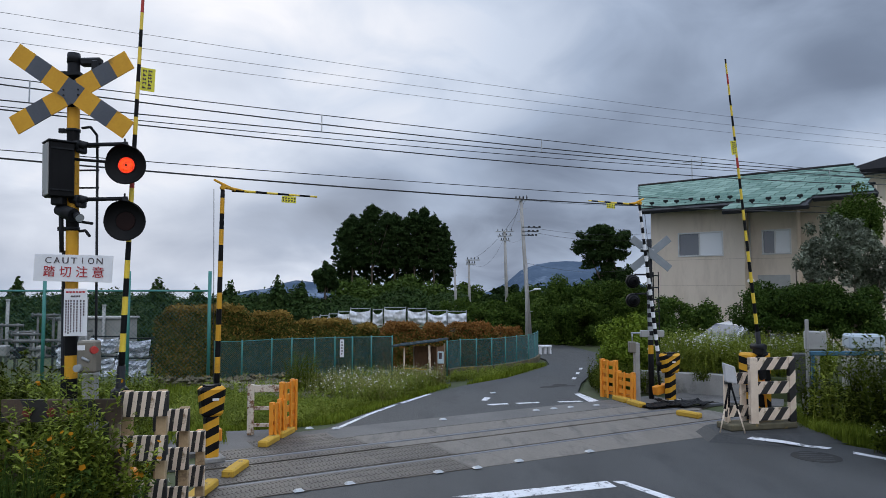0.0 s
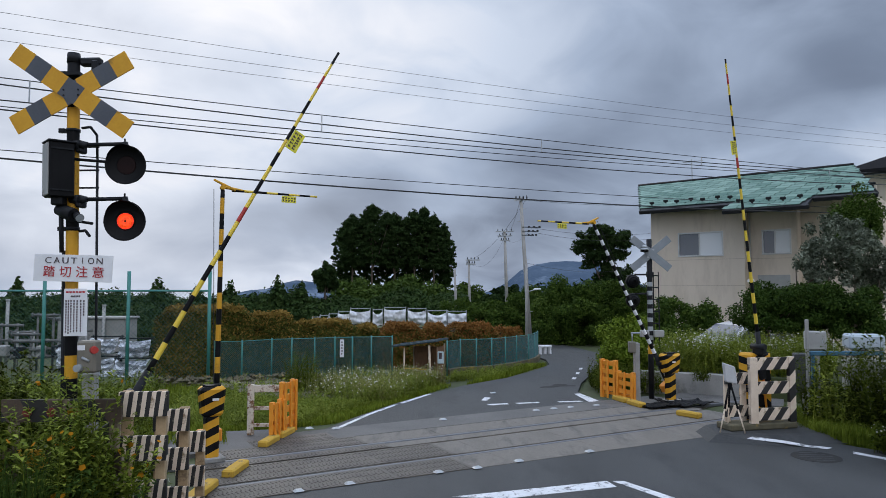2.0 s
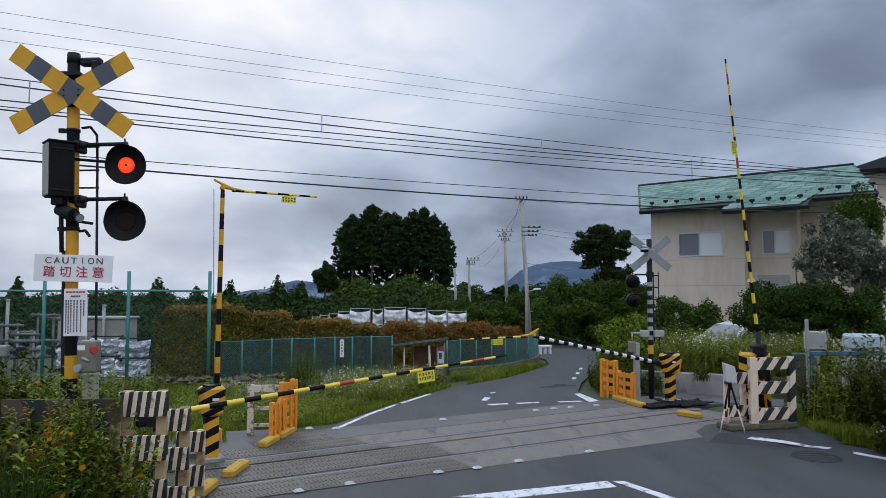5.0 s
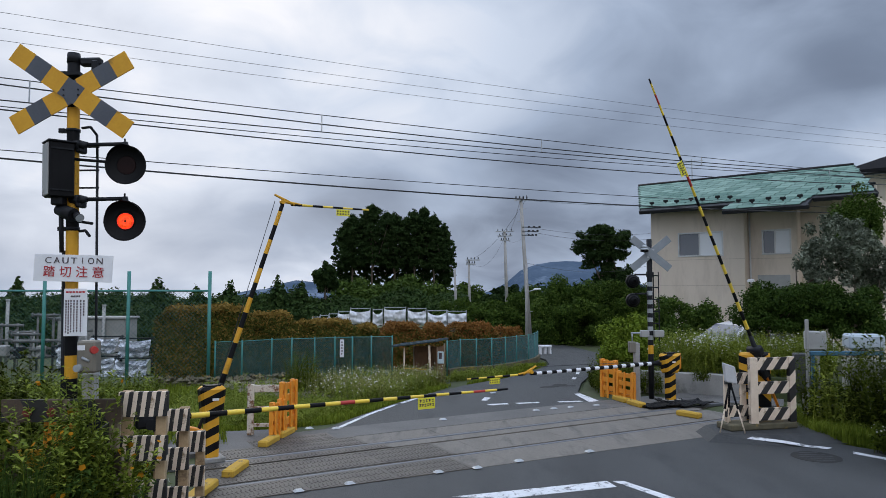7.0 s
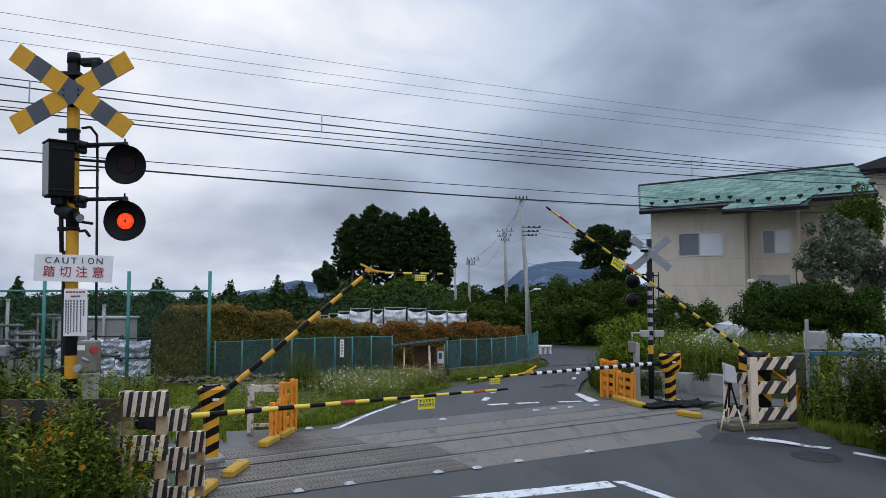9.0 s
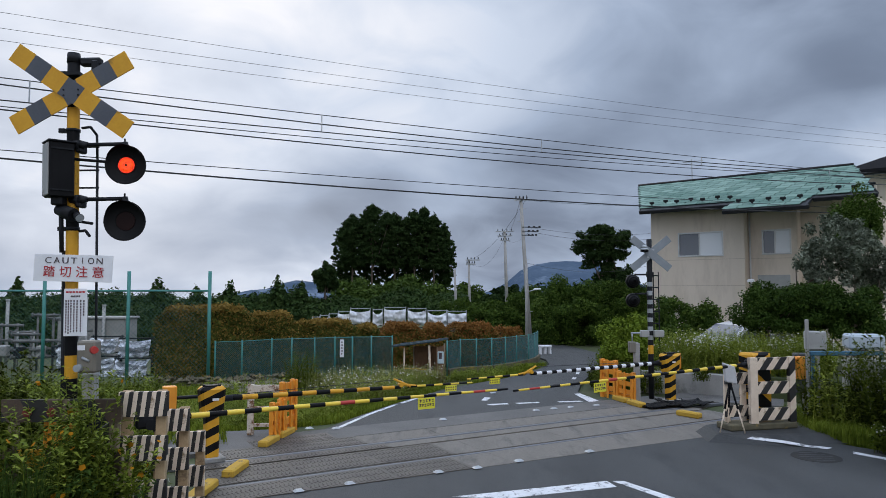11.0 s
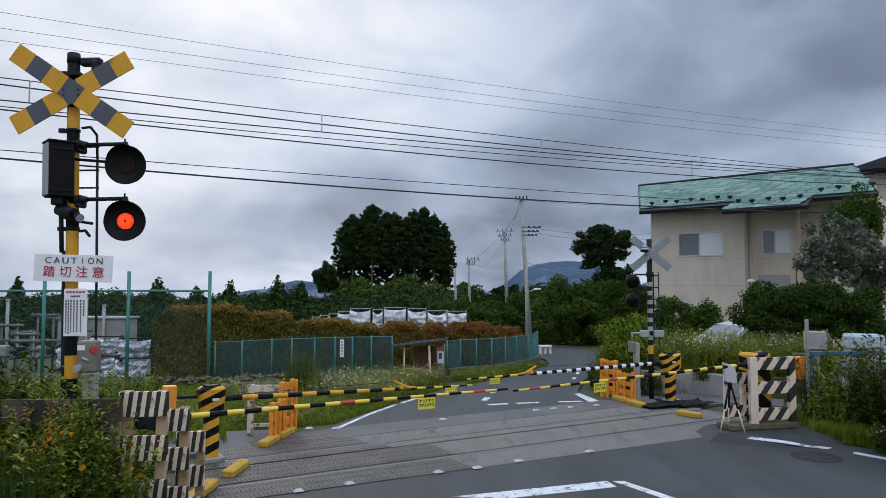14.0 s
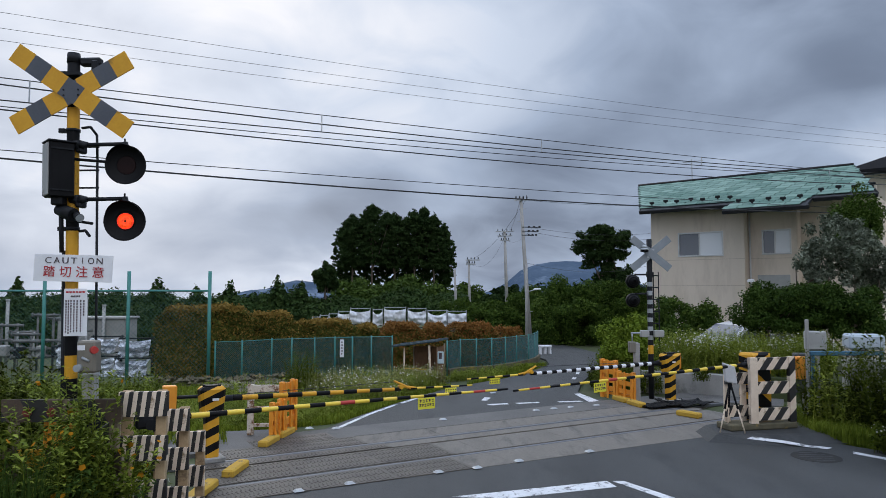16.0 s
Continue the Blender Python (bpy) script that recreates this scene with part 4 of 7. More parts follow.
def signal_far():
    th = thing("crossing_signal", "grey-backed crossing warning signal seen from behind", "crossing signal", pose(3.98, 13.3, 0, 0, 0, 0))
    bm = B()
    bands = [(0.85, 0), (1.02, 1), (1.12, 0)]
    z = 1.12
    while z < 2.3:
        bands += [(z + 0.085, 2), (z + 0.17, 0)]
        z += 0.17
    bands.append((3.05, 0))
    banded(bm, (0, 0, 0), (0, 0, 3.05), 0.052, [(h / 3.05, mi) for h, mi in bands], 16)
    part("pole", bm, [DKMETAL, YELLOW, GALV], th, "black and grey banded pole with a yellow ring")
    for a in (39, -39):
        bm = B()
        box(bm, (0, 0, 0), (0.93, 0.012, 0.145), bevel=0.003)
        o = part("cross_board", bm, GALVBACK, th, "grey back of a cross board")
        o.matrix_basis = pose(-0.0, -0.09 - (0.014 if a > 0 else 0), 2.77, 0, a, 0)
    bm = B()
    for z in (2.70, 2.84):
        box(bm, (0, -0.06, z), (0.14, 0.09, 0.03), bevel=0.005)
    part("board_bracket", bm, GALV, th)
    # bell under a pale hood
    bm = B()
    tube(bm, (-0.13, -0.14, 2.83), (-0.13, -0.14, 2.87), 0.085, 0.07, seg=16)
    tube(bm, (-0.13, -0.14, 2.87), (-0.13, -0.14, 2.93), 0.07, 0.03, seg=16)
    bell = part("bell", bm, GALV, th, "pale grey bell hood")
    bm = B()
    tube(bm, (-0.13, -0.14, 2.80), (-0.13, -0.14, 2.83), 0.075, seg=16)
    part("bell_rim", bm, BLACK, bell)
    for z in (2.24, 1.87):
        warning_lamp(th, (-0.29, 0.1, z), 180, lit=False, r=0.135)
        bm = B()
        tube(bm, (0, 0.02, z + 0.13), (-0.28, 0.04, z + 0.13), 0.018, seg=8)
        tube(bm, (-0.05, 0.02, z + 0.13), (0.06, 0.02, z + 0.13), 0.055, seg=10)
        part("lamp_arm", bm, DKMETAL, th)
    bm = B()
    for s in (0.07, 0.17):
        tube(bm, (s, 0, 1.1), (s, 0, 2.42), 0.011, seg=6)
    for i in range(6):
        tube(bm, (0.0, 0, 1.2 + i * 0.23), (0.18, 0, 1.2 + i * 0.23), 0.012, seg=6)
    part("ladder", bm, DKMETAL, th)
    for x, w in ((-0.13, 0.16), (0.14, 0.19)):
        bm = B()
        box(bm, (x, -0.05, 1.24), (w, 0.11, 0.13), bevel=0.012)
        part("junction_box", bm, GREYMETAL, th, "small grey junction box")
    bm = B()
    tube(bm, (-0.38, -0.02, 1.25), (0.24, -0.02, 1.25), 0.016, seg=8)
    tube(bm, (-0.36, -0.02, 1.25), (-0.36, -0.02, 1.08), 0.012, seg=8)
    part("bracket_bar", bm, GALV, th)
    bm = B()
    box(bm, (-0.33, -0.2, 0.53), (0.10, 0.12, 1.1), bevel=0.012)
    bp = part("box_post", bm, POLECON, th, "weathered grey post")
    bm = B()
    box(bm, (-0.42, -0.22, 1.0), (0.13, 0.12, 0.2), bevel=0.012)
    part("post_box", bm, BROWNBOX, bp)


GALVBACK = mat("grey_board_back", (0.19, 0.215, 0.24), (0.25, 0.275, 0.30), 0.5)
signal_far()

# ---- wires over the line ----


def wire(name, label, n, t0, z0, t1, z1, t2, z2, r):
    """A hanging wire along the track through three heights, carried on past the view."""
    def z(t):
        return (z0 * (t - t1) * (t - t2) / ((t0 - t1) * (t0 - t2)) + z1 * (t - t0) * (t - t2) / ((t1 - t0) * (t1 - t2)) + z2 * (t - t0) * (t - t1) / ((t2 - t0) * (t2 - t1)))
    bm = B()
    k = 14
    ts = [-4 + (t2 + 10) * i / k for i in range(k + 1)]
    ringed(bm, [(tr(t, n, z(t)), r) for t in ts], 6)
    th = tagged(part(name, bm, WIRE), label, "wire", "overhead wires")
    return z


for a in ((11, -0.82, 5.87, 6.1, 5.99, 20.68, 6.53), (11, -0.81, 5.65, 6.1, 5.78, 20.67, 6.33), (11, -0.81, 5.48, 6.1, 5.6, 20.66, 6.14)):
    wire("overhead_wire", "thin high transmission wire against the clouds", *a, 0.003)
zm = wire("messenger_wire", "messenger wire carrying the contact wire", 8.9, -0.64, 4.42, 4.93, 4.48, 13.94, 4.64, 0.006)
zc = wire("contact_wire", "contact wire of the railway", 8.9, -0.63, 4.17, 4.93, 4.26, 11.42, 4.44, 0.0075)
wire("feeder_wire", "thick feeder wire along the railway", 9.6, -0.69, 4.52, 5.32, 4.52, 15.25, 4.82, 0.009)
wire("feeder_wire", "feeder wire along the railway", 9.3, -0.66, 4.19, 5.15, 4.27, 11.94, 4.49, 0.006)
wire("feeder_wire", "thick feeder wire along the railway", 9.6, -0.68, 4.22, 5.32, 4.23, 12.32, 4.41, 0.009)
wire("cable", "thin twisted overhead cable", 11.5, -0.8, 4.06, 6.37, 4.11, 19.53, 4.39, 0.007)
wire("cable", "thick black overhead cable", 11.5, -0.79, 3.94, 6.37, 3.91, 19.53, 4.25, 0.014)
for t in (-0.36, 3.05, 6.76, 10.5, 14.5):
    bm = B()
    tube(bm, tr(t, 8.9, zm(t)), tr(t, 8.9, zc(t)), 0.008, seg=5)
    tagged(part("wire_hanger", bm, GALV), "steel hanger between messenger and contact wire", "wire hanger", "wire hangers")

# ---- two-storey house ----
HX = Vector((0.774, -0.634, 0))   # along the front, towards the lane's near side
HY = Vector((0.634, 0.774, 0))    # into the house


def hm(u, v, z=0.0):
    m = Matrix((HX, HY, Vector((0, 0, 1)))).transposed().to_4x4()
    return Matrix.Translation(Vector((7.5, 25.0, 0)) + HX * u + HY * v + Vector((0, 0, z))) @ m


def wall_with_holes(bm, u0, u1, z0, z1, holes, t=0.16):
    """A wall slab in the local x-z plane with rectangular openings cut through it."""
    us = sorted({u0, u1, *[h[0] for h in holes], *[h[1] for h in holes]})
    zs = sorted({z0, z1, *[h[2] for h in holes], *[h[3] for h in holes]})
    for a, b in zip(us, us[1:]):
        for c, d in zip(zs, zs[1:]):
            mu, mz = (a + b) / 2, (c + d) / 2
            if any(h[0] < mu < h[1] and h[2] < mz < h[3] for h in holes):
                continue
            box(bm, ((a + b) / 2, t / 2, (c + d) / 2), (b - a, t, d - c))
    bmesh.ops.remove_doubles(bm, verts=bm.verts[:], dist=0.0005)


def window(parent, m, w, h, split=0.55, curtain=True):
    bm = B()
    f = 0.05
    for c, s in (((0, 0, h / 2), (w + 0.06, 0.10, f)), ((0, 0, -h / 2), (w + 0.06, 0.12, f)), ((-w / 2, 0, 0), (f, 0.10, h)), ((w / 2, 0, 0), (f, 0.10, h)), ((w * (split - 0.5), 0, 0), (f, 0.07, h))):
        box(bm, c, s, bevel=0.006)
    wd = part("window", bm, ALU, parent, "sliding window with an aluminium frame")
    wd.matrix_basis = m
    for a, b, y in ((-w / 2, w * (split - 0.5), 0.015), (w * (split - 0.5), w / 2, -0.01)):
        bm = B()
        box(bm, ((a + b) / 2, y, 0), (b - a - f * 0.6, 0.008, h - f))
        part("pane", bm, PANE if (y > 0 or not curtain) else PANEPALE, wd)
    return wd


STUCCOJOINT = mat("stucco_joint", (0.40, 0.33, 0.26), (0.46, 0.38, 0.30), 0.9)
PANEPALE = glass("curtained_glass", (0.66, 0.68, 0.70), 0.12)
house = thing("house", "beige stucco two-storey house with a green tiled roof", "house", hm(0, 0))
bm = B()
wall_with_holes(bm, 0.06, 3.27, -0.1, 5.03, [(1.07, 2.57, 3.23, 4.03)])
part("wall", bm, STUCCO, house, "beige stucco front wall")
bm = B()
wall_with_holes(bm, 3.11, 4.78, -0.1, 5.18, [(3.73, 4.58, 3.25, 4.03)])
part("wall", bm, STUCCO, house, "beige stucco front wall set back").location = (0, 0.45, 0)
bm = B()
wall_with_holes(bm, 4.62, 6.95, -0.1, 5.36, [])
part("wall", bm, STUCCO, house, "beige stucco wall set further back").location = (0, 1.0, 0)
for u, v0, v1 in ((0.14, 0.162, 6.5), (3.19, 0.162, 0.448), (4.70, 0.612, 0.998), (6.87, 1.162, 6.5)):
    bm = B()
    box(bm, (u, (v0 + v1) / 2, 2.45), (0.16, v1 - v0, 5.1))
    part("wall", bm, STUCCO, house)
bm = B()
box(bm, (3.5, 6.6, 2.4), (6.9, 0.16, 5.0))
part("wall", bm, STUCCO, house)
window(house, pose(1.82, 0.03, 3.63), 1.5, 0.80, 0.48)
window(house, pose(4.155, 0.48, 3.64), 0.85, 0.78, 0.45)
for z in (1.3, 2.2, 3.1):
    for u0, u1, v in ((0.06, 3.27, -0.004), (3.27, 4.78, 0.446), (4.78, 6.95, 0.996)):
        bm = B()
        box(bm, ((u0 + u1) / 2, v, z), (u1 - u0, 0.006, 0.012))
        part("panel_joint", bm, STUCCOJOINT, house)
bm = B()
box(bm, (4.05, 0.44, 2.3), (1.0, 0.03, 0.5), bevel=0.01)
part("shutter_box", bm, GREYMETAL, house)
bm = B()
tube(bm, (3.34, 0.40, 0.0), (3.34, 0.40, 4.7), 0.03, seg=8)
part("downpipe", bm, ALU, house)

# roof: front slope of single tiles with a stepped eave, gutters and snow guards


def eave(u):
    """How far down the slope the eave lies along the front."""
    return -0.28 if u < 3.12 else -1.10 if u < 5.48 else -0.22


def verge_x(y):
    return -0.02 - 0.417 * (y + 0.28), 7.16 - 0.262 * (y + 0.2)


ROOF = [(-0.02, -0.28), (3.12, -0.28), (3.12, -1.10), (5.48, -1.10), (5.48, -0.22), (7.16, -0.22), (5.98, 4.3), (-1.93, 4.3)]
bm = B()
poly(bm, ROOF, -0.10, -0.02)
roof = part("roof", bm, DKTRIM, house, "green tiled gable roof")
roof.matrix_basis = Matrix.Translation((0, -0.45, 4.98)) @ pose(0, 0, 0, 19.5, 0, 0)
bm = B()
poly(bm, [(-0.3, 0), (7.2, 0), (5.98, 4.25), (-1.93, 4.25)], -0.10, 0.0)
bk = part("back_slope", bm, GREENTILE, roof)
bk.matrix_basis = pose(0, 8.5 * math.cos(radians(19.5)) * math.cos(radians(19.5)), -8.5 * math.cos(radians(19.5)) * math.sin(radians(19.5)), -39, 0, 0)
tw, tl = 0.46, 0.36
bm = B()
box(bm, (tw / 2, tl / 2 - 0.01, 0.010), (tw - 0.026, tl + 0.02, 0.02), bevel=0.005)
for v in bm.verts:
    v.co.z += (tl - v.co.y) / tl * 0.008 - 0.002
tile_me = bpy.data.meshes.new("roof_tile"); bm.to_mesh(tile_me); bm.free(); tile_me.materials.append(GREENTILE)
for j in range(15):
    y = -1.10 + j * tl
    lo, hi = verge_x(y + tl / 2)
    for xf in (lo, hi - tw):
        if y > eave(xf + tw / 2) - 0.08 and y < 4.2:
            o = new("roof_tile", tile_me)
            o.parent = roof
            o.location = (xf, y, -0.004)
    x = lo + (0.5 * tw if j % 2 else 0.0)
    while x < hi - tw * 0.7:
        if y > eave(x + tw / 2) - 0.08 and y < 4.2:
            o = new("roof_tile", tile_me)
            o.parent = roof
            o.location = (x, y, 0)
        x += tw
for i in range(16):
    u = 0.25 + i * 0.45
    bm = B()
    tube(bm, (0, 0, 0.02), (0, 0.03, 0.10), 0.03, seg=6)
    box(bm, (0, 0.02, 0.10), (0.17, 0.05, 0.09), bevel=0.02)
    part("snow_guard", bm, DKTRIM, roof).location = (u, eave(u) + 0.42 + (0.16 if i % 2 else 0.0), 0.03)
bm = B()
tube(bm, (-1.93, 4.3, 0.04), (5.98, 4.3, 0.04), 0.05, seg=8)
part("ridge_cap", bm, DKTRIM, roof)
for a, b in (((-0.02, -0.28, -0.04), (-1.93, 4.3, -0.04)), ((7.18, -0.22, -0.03), (6.0, 4.3, -0.03))):
    bm = B()
    tube(bm, a, b, 0.035, seg=8)
    part("verge", bm, DKTRIM, roof)
for u0, u1 in ((-0.05, 3.11), (3.05, 5.55), (5.5, 7.2)):
    e = eave((u0 + u1) / 2)
    bm = B()
    box(bm, ((u0 + u1) / 2, -0.05, -0.075), (u1 - u0, 0.10, 0.13), bevel=0.02)
    part("gutter", bm, DKTRIM, roof, "dark gutter").location = (0, e, 0)
bm = B()
tube(bm, (0.05, 3.9, 6.1), (0.05, 3.9, 7.4), 0.02, seg=6)
tube(bm, (-0.3, 3.9, 7.3), (0.5, 3.9, 7.3), 0.012, seg=6)
for i in range(5):
    tube(bm, (-0.25 + i * 0.16, 3.7, 7.3), (-0.25 + i * 0.16, 4.1, 7.3), 0.008, seg=5)
tagged(part("antenna", bm, GALV), "thin roof television antenna", "antenna").matrix_basis = hm(0.1, 0.2)

h2 = thing("house", "beige house with a dark hipped roof behind", "house", pose(18.0, 29, 0, 0, 0, -38))
bm = B()
wall_with_holes(bm, -0.2, 6, 0, 6.9, [(1.0, 1.9, 5.3, 6.3)])
part("wall", bm, STUCCO, h2)
bm = B()
box(bm, (-0.12, 2.6, 3.45), (0.16, 4.8, 6.9))
part("wall", bm, STUCCO, h2)
bm = B()
for pts in (((-0.9, -0.8, 6.9), (6.8, -0.8, 6.9), (3, 2.5, 8.6)), ((-0.9, -0.8, 6.9), (-0.9, 5.5, 6.9), (3, 2.5, 8.6))):
    vs = [bm.verts.new(p) for p in pts]
    f = bm.faces.new(vs)
    g = bmesh.ops.extrude_face_region(bm, geom=[f])
    bmesh.ops.translate(bm, vec=(0, 0, 0.14), verts=[v for v in g["geom"] if isinstance(v, bmesh.types.BMVert)])
bmesh.ops.recalc_face_normals(bm, faces=bm.faces[:])
part("roof", bm, mat("dark_roof_tile", (0.010, 0.010, 0.012), (0.022, 0.021, 0.022), 0.9, spec=0.08), h2, "dark tiled roof")
window(h2, pose(1.45, 0.05, 5.8), 0.9, 1.0)

# ---- hedges ----


def hedge(x0, y0, x1, y1, h, w, n, seed, red=False):
    """A clipped hedge from one place to another: solid near-black box painting the inner shade, and a skin of leaves.
    """
    a, b = Vector((x0, y0, 0)), Vector((x1, y1, 0))
    L = (b - a).length
    th = thing("hedge", "clipped hedge covered in reddish new shoots" if red else "clipped olive green hedge with brownish new shoots on top", "hedge", Matrix.Translation(a) @ pose(0, 0, 0, 0, 0, math.degrees(math.atan2(y1 - y0, x1 - x0))), "hedges")
    r = np.random.default_rng(seed)
    bm = B()
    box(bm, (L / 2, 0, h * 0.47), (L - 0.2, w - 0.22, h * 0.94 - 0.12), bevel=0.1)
    part("shade_core", bm, HEDGESHADE, th)
    face = r.choice(4, n, p=[0.44, 0.3, 0.13, 0.13])
    u, v = r.random(n), r.random(n)
    p = np.zeros((n, 3)); nr = np.zeros((n, 3))
    bulge = lambda s: 0.025 * np.sin(s * 4.1 + seed) + 0.02 * np.sin(s * 9.7 + 2 * seed)
    for k in range(n):
        s = u[k] * L
        if face[k] == 0:
            p[k] = (s, -w / 2 + 0.04 + bulge(s + v[k] * 2), v[k] * h); nr[k] = (0, -1, 0.25)
        elif face[k] == 1:
            p[k] = (s, (v[k] - 0.5) * w, h - 0.03 + bulge(s * 1.3) - 0.25 * abs(v[k] - 0.5) ** 2 * 2); nr[k] = (0, -0.2, 1)
        else:
            e = face[k] - 2
            p[k] = (e * L + (0.05 if e == 0 else -0.05) + bulge(v[k] * 3) * 0.7, (u[k] - 0.5) * w, v[k] * h); nr[k] = (-1 if e == 0 else 1, 0, 0.25)
    # round the shoulders
    edge = np.maximum(0, np.abs(p[:, 0] - L / 2) - (L / 2 - 0.3)) / 0.3
    top = np.maximum(0, p[:, 2] - (h - 0.3)) / 0.3
    p[:, 0] += np.where(p[:, 0] > L / 2, -1, 1) * edge * top * 0.2
    p[:, 2] -= edge ** 2 * top * 0.22
    p += r.normal(size=(n, 3)) * 0.03
    nr += r.normal(size=(n, 3)) * 0.55
    nr /= np.linalg.norm(nr, axis=1)[:, None]
    aa = np.cross(nr, r.normal(size=(n, 3))); aa /= np.linalg.norm(aa, axis=1)[:, None]
    bb = np.cross(nr, aa)
    s = (0.018 + 0.022 * r.random(n))[:, None]
    V = np.stack([p - bb * s, p + aa * s * 0.7, p + bb * s, p - aa * s * 0.7], 1)
    shoots = (p[:, 2] > h - (0.5 if red else 0.16) * r.random(n) - 0.03) | (r.random(n) < (0.4 if red else 0.3))
    for nm, mask, m in (("leaves", ~shoots, HEDGE), ("new_growth", shoots, HEDGERED if red else HEDGETOP)):
        W = V[mask].reshape(-1, 3)
        tagged(part(nm, (W.tolist(), np.arange(len(W)).reshape(-1, 4).tolist()), m, th), kind="stuff")
    return th


# near-black colour stands in for the shade between the hedge leaves
HEDGESHADE = mat("hedge_inner_shade", (0.012, 0.014, 0.006), (0.03, 0.028, 0.014), 0.95)
hedge(-6.7, 16.4, -4.65, 16.9, 1.68, 1.3, 34000, 1)
hedge(-5.0, 17.5, -3.75, 17.8, 1.5, 1.1, 17000, 2)
hedge(-4.0, 18.3, -2.3, 18.6, 1.27, 1.0, 20000, 3)
hedge(-2.55, 18.8, -1.65, 18.95, 1.13, 0.9, 9000, 4)
hedge(-1.75, 18.6, -0.55, 18.8, 1.17, 1.0, 15000, 5, True)
hedge(-0.68, 18.95, 0.2, 19.0, 1.14, 1.0, 9000, 6, True)
hedge(0.08, 18.8, 1.32, 19.3, 1.16, 1.0, 15000, 7, True)
hedge(1.35, 19.7, 2.15, 20.2, 1.0, 0.9, 9000, 8, True)

# ---- fences ----


def net(w, h, cell, r, z0=0.0):
    """Woven wire: two sets of slanting wires with thickness, clipped to the panel."""
    V, F = [], []

    def strip(a, b, y):
        k = len(V)
        d = Vector((b[0] - a[0], 0, b[1] - a[1])).normalized()
        nx = Vector((-d.z, 0, d.x)) * r
        for p in (a, b):
            q = Vector((p[0], y, p[1]))
            V.extend([tuple(q + nx), tuple(q - nx), tuple(q + Vector((0, -r * 1.6, 0)))])
        F.extend([(k, k + 3, k + 5, k + 2), (k + 2, k + 5, k + 4, k + 1), (k + 1, k + 4, k + 3, k)])
    c = cell * math.sqrt(2)
    for sgn in (1, -1):
        s = -h
        while s < w:
            x0, x1 = max(0, s), min(w, s + h)
            if x1 > x0 + 0.01:
                if sgn > 0:
                    strip((x0, z0 + x0 - s), (x1, z0 + x1 - s), 0.0)
                else:
                    strip((x0, z0 + h - (x0 - s)), (x1, z0 + h - (x1 - s)), 0.006)
            s += c
    return V, F


def fence(name, pts, h, cell, r, post_r, label, post_h=None, zb=0.0, rails=(1.0,)):
    th = thing(name, label, "fence", Matrix.Translation((*pts[0], 0)))
    o = Vector((*pts[0], 0))
    for i, (a, b) in enumerate(zip(pts, pts[1:])):
        a, b = Vector((*a, 0)) - o, Vector((*b, 0)) - o
        d = b - a
        m = Matrix.Translation(a) @ pose(0, 0, 0, 0, 0, math.degrees(math.atan2(d.y, d.x)))
        p = part("mesh_panel", net(d.length, h - zb - 0.05, cell, r, zb + 0.03), GREENNET, th, "green woven wire panel")
        p.matrix_basis = m
        for f in rails:
            bm = B()
            tube(bm, (0, 0, h * f), (d.length, 0, h * f), post_r * 0.6, seg=8)
            q = part("rail", bm, GREENFENCE, th)
            q.matrix_basis = m
    for p in pts:
        bm = B()
        q = Vector((*p, 0)) - o
        tube(bm, q + Vector((0, 0, -0.1)), q + Vector((0, 0, post_h or h + 0.03)), post_r, seg=10)
        part("post", bm, GREENFENCE, th)
    return th


fence("tall_fence", [(-12.6, 15.2), (-10.7, 15.2), (-8.76, 15.2), (-6.91, 15.2), (-5.13, 15.2)], 2.05, 0.066, 0.0021, 0.038, "tall green chain-link fence with steel posts", 2.48)
fence("low_fence", [(-5.02, 15.3), (-4.5, 15.55), (-3.97, 16.1), (-3.55, 16.3), (-3.05, 16.5), (-2.6, 16.7), (-2.2, 16.85), (-1.75, 16.95), (-1.25, 17.1)], 0.92, 0.03, 0.0044, 0.017, "low green mesh fence along the verge", rails=(1.0, 0.03))
fence("low_fence", [(0.1, 17.1), (0.44, 17.62), (0.85, 17.75), (1.26, 17.99), (1.65, 18.4), (2.0, 18.9), (2.4, 19.5), (2.65, 20.1), (2.85, 20.9)], 0.80, 0.03, 0.0044, 0.017, "low green mesh fence on a kerb along the lane", rails=(1.0, 0.1), zb=0.08)
bm = B()
for a, b in zip([(0.1, 17.1), (0.44, 17.62), (1.26, 17.99), (2.0, 18.9), (2.65, 20.1)], [(0.44, 17.62), (1.26, 17.99), (2.0, 18.9), (2.65, 20.1), (2.85, 20.9)]):
    d = Vector((b[0] - a[0], b[1] - a[1], 0))
    box(bm, (d.length / 2, 0, 0.04), (d.length, 0.16, 0.16), Matrix.Translation((*a, 0)) @ pose(0, 0, 0, 0, 0, math.degrees(math.atan2(d.y, d.x))), 0.01)
tagged(part("kerb", bm, MOSSY), "weathered mossy concrete kerb wall below the fence", "kerb", kind="structure")

# ---- trees ----


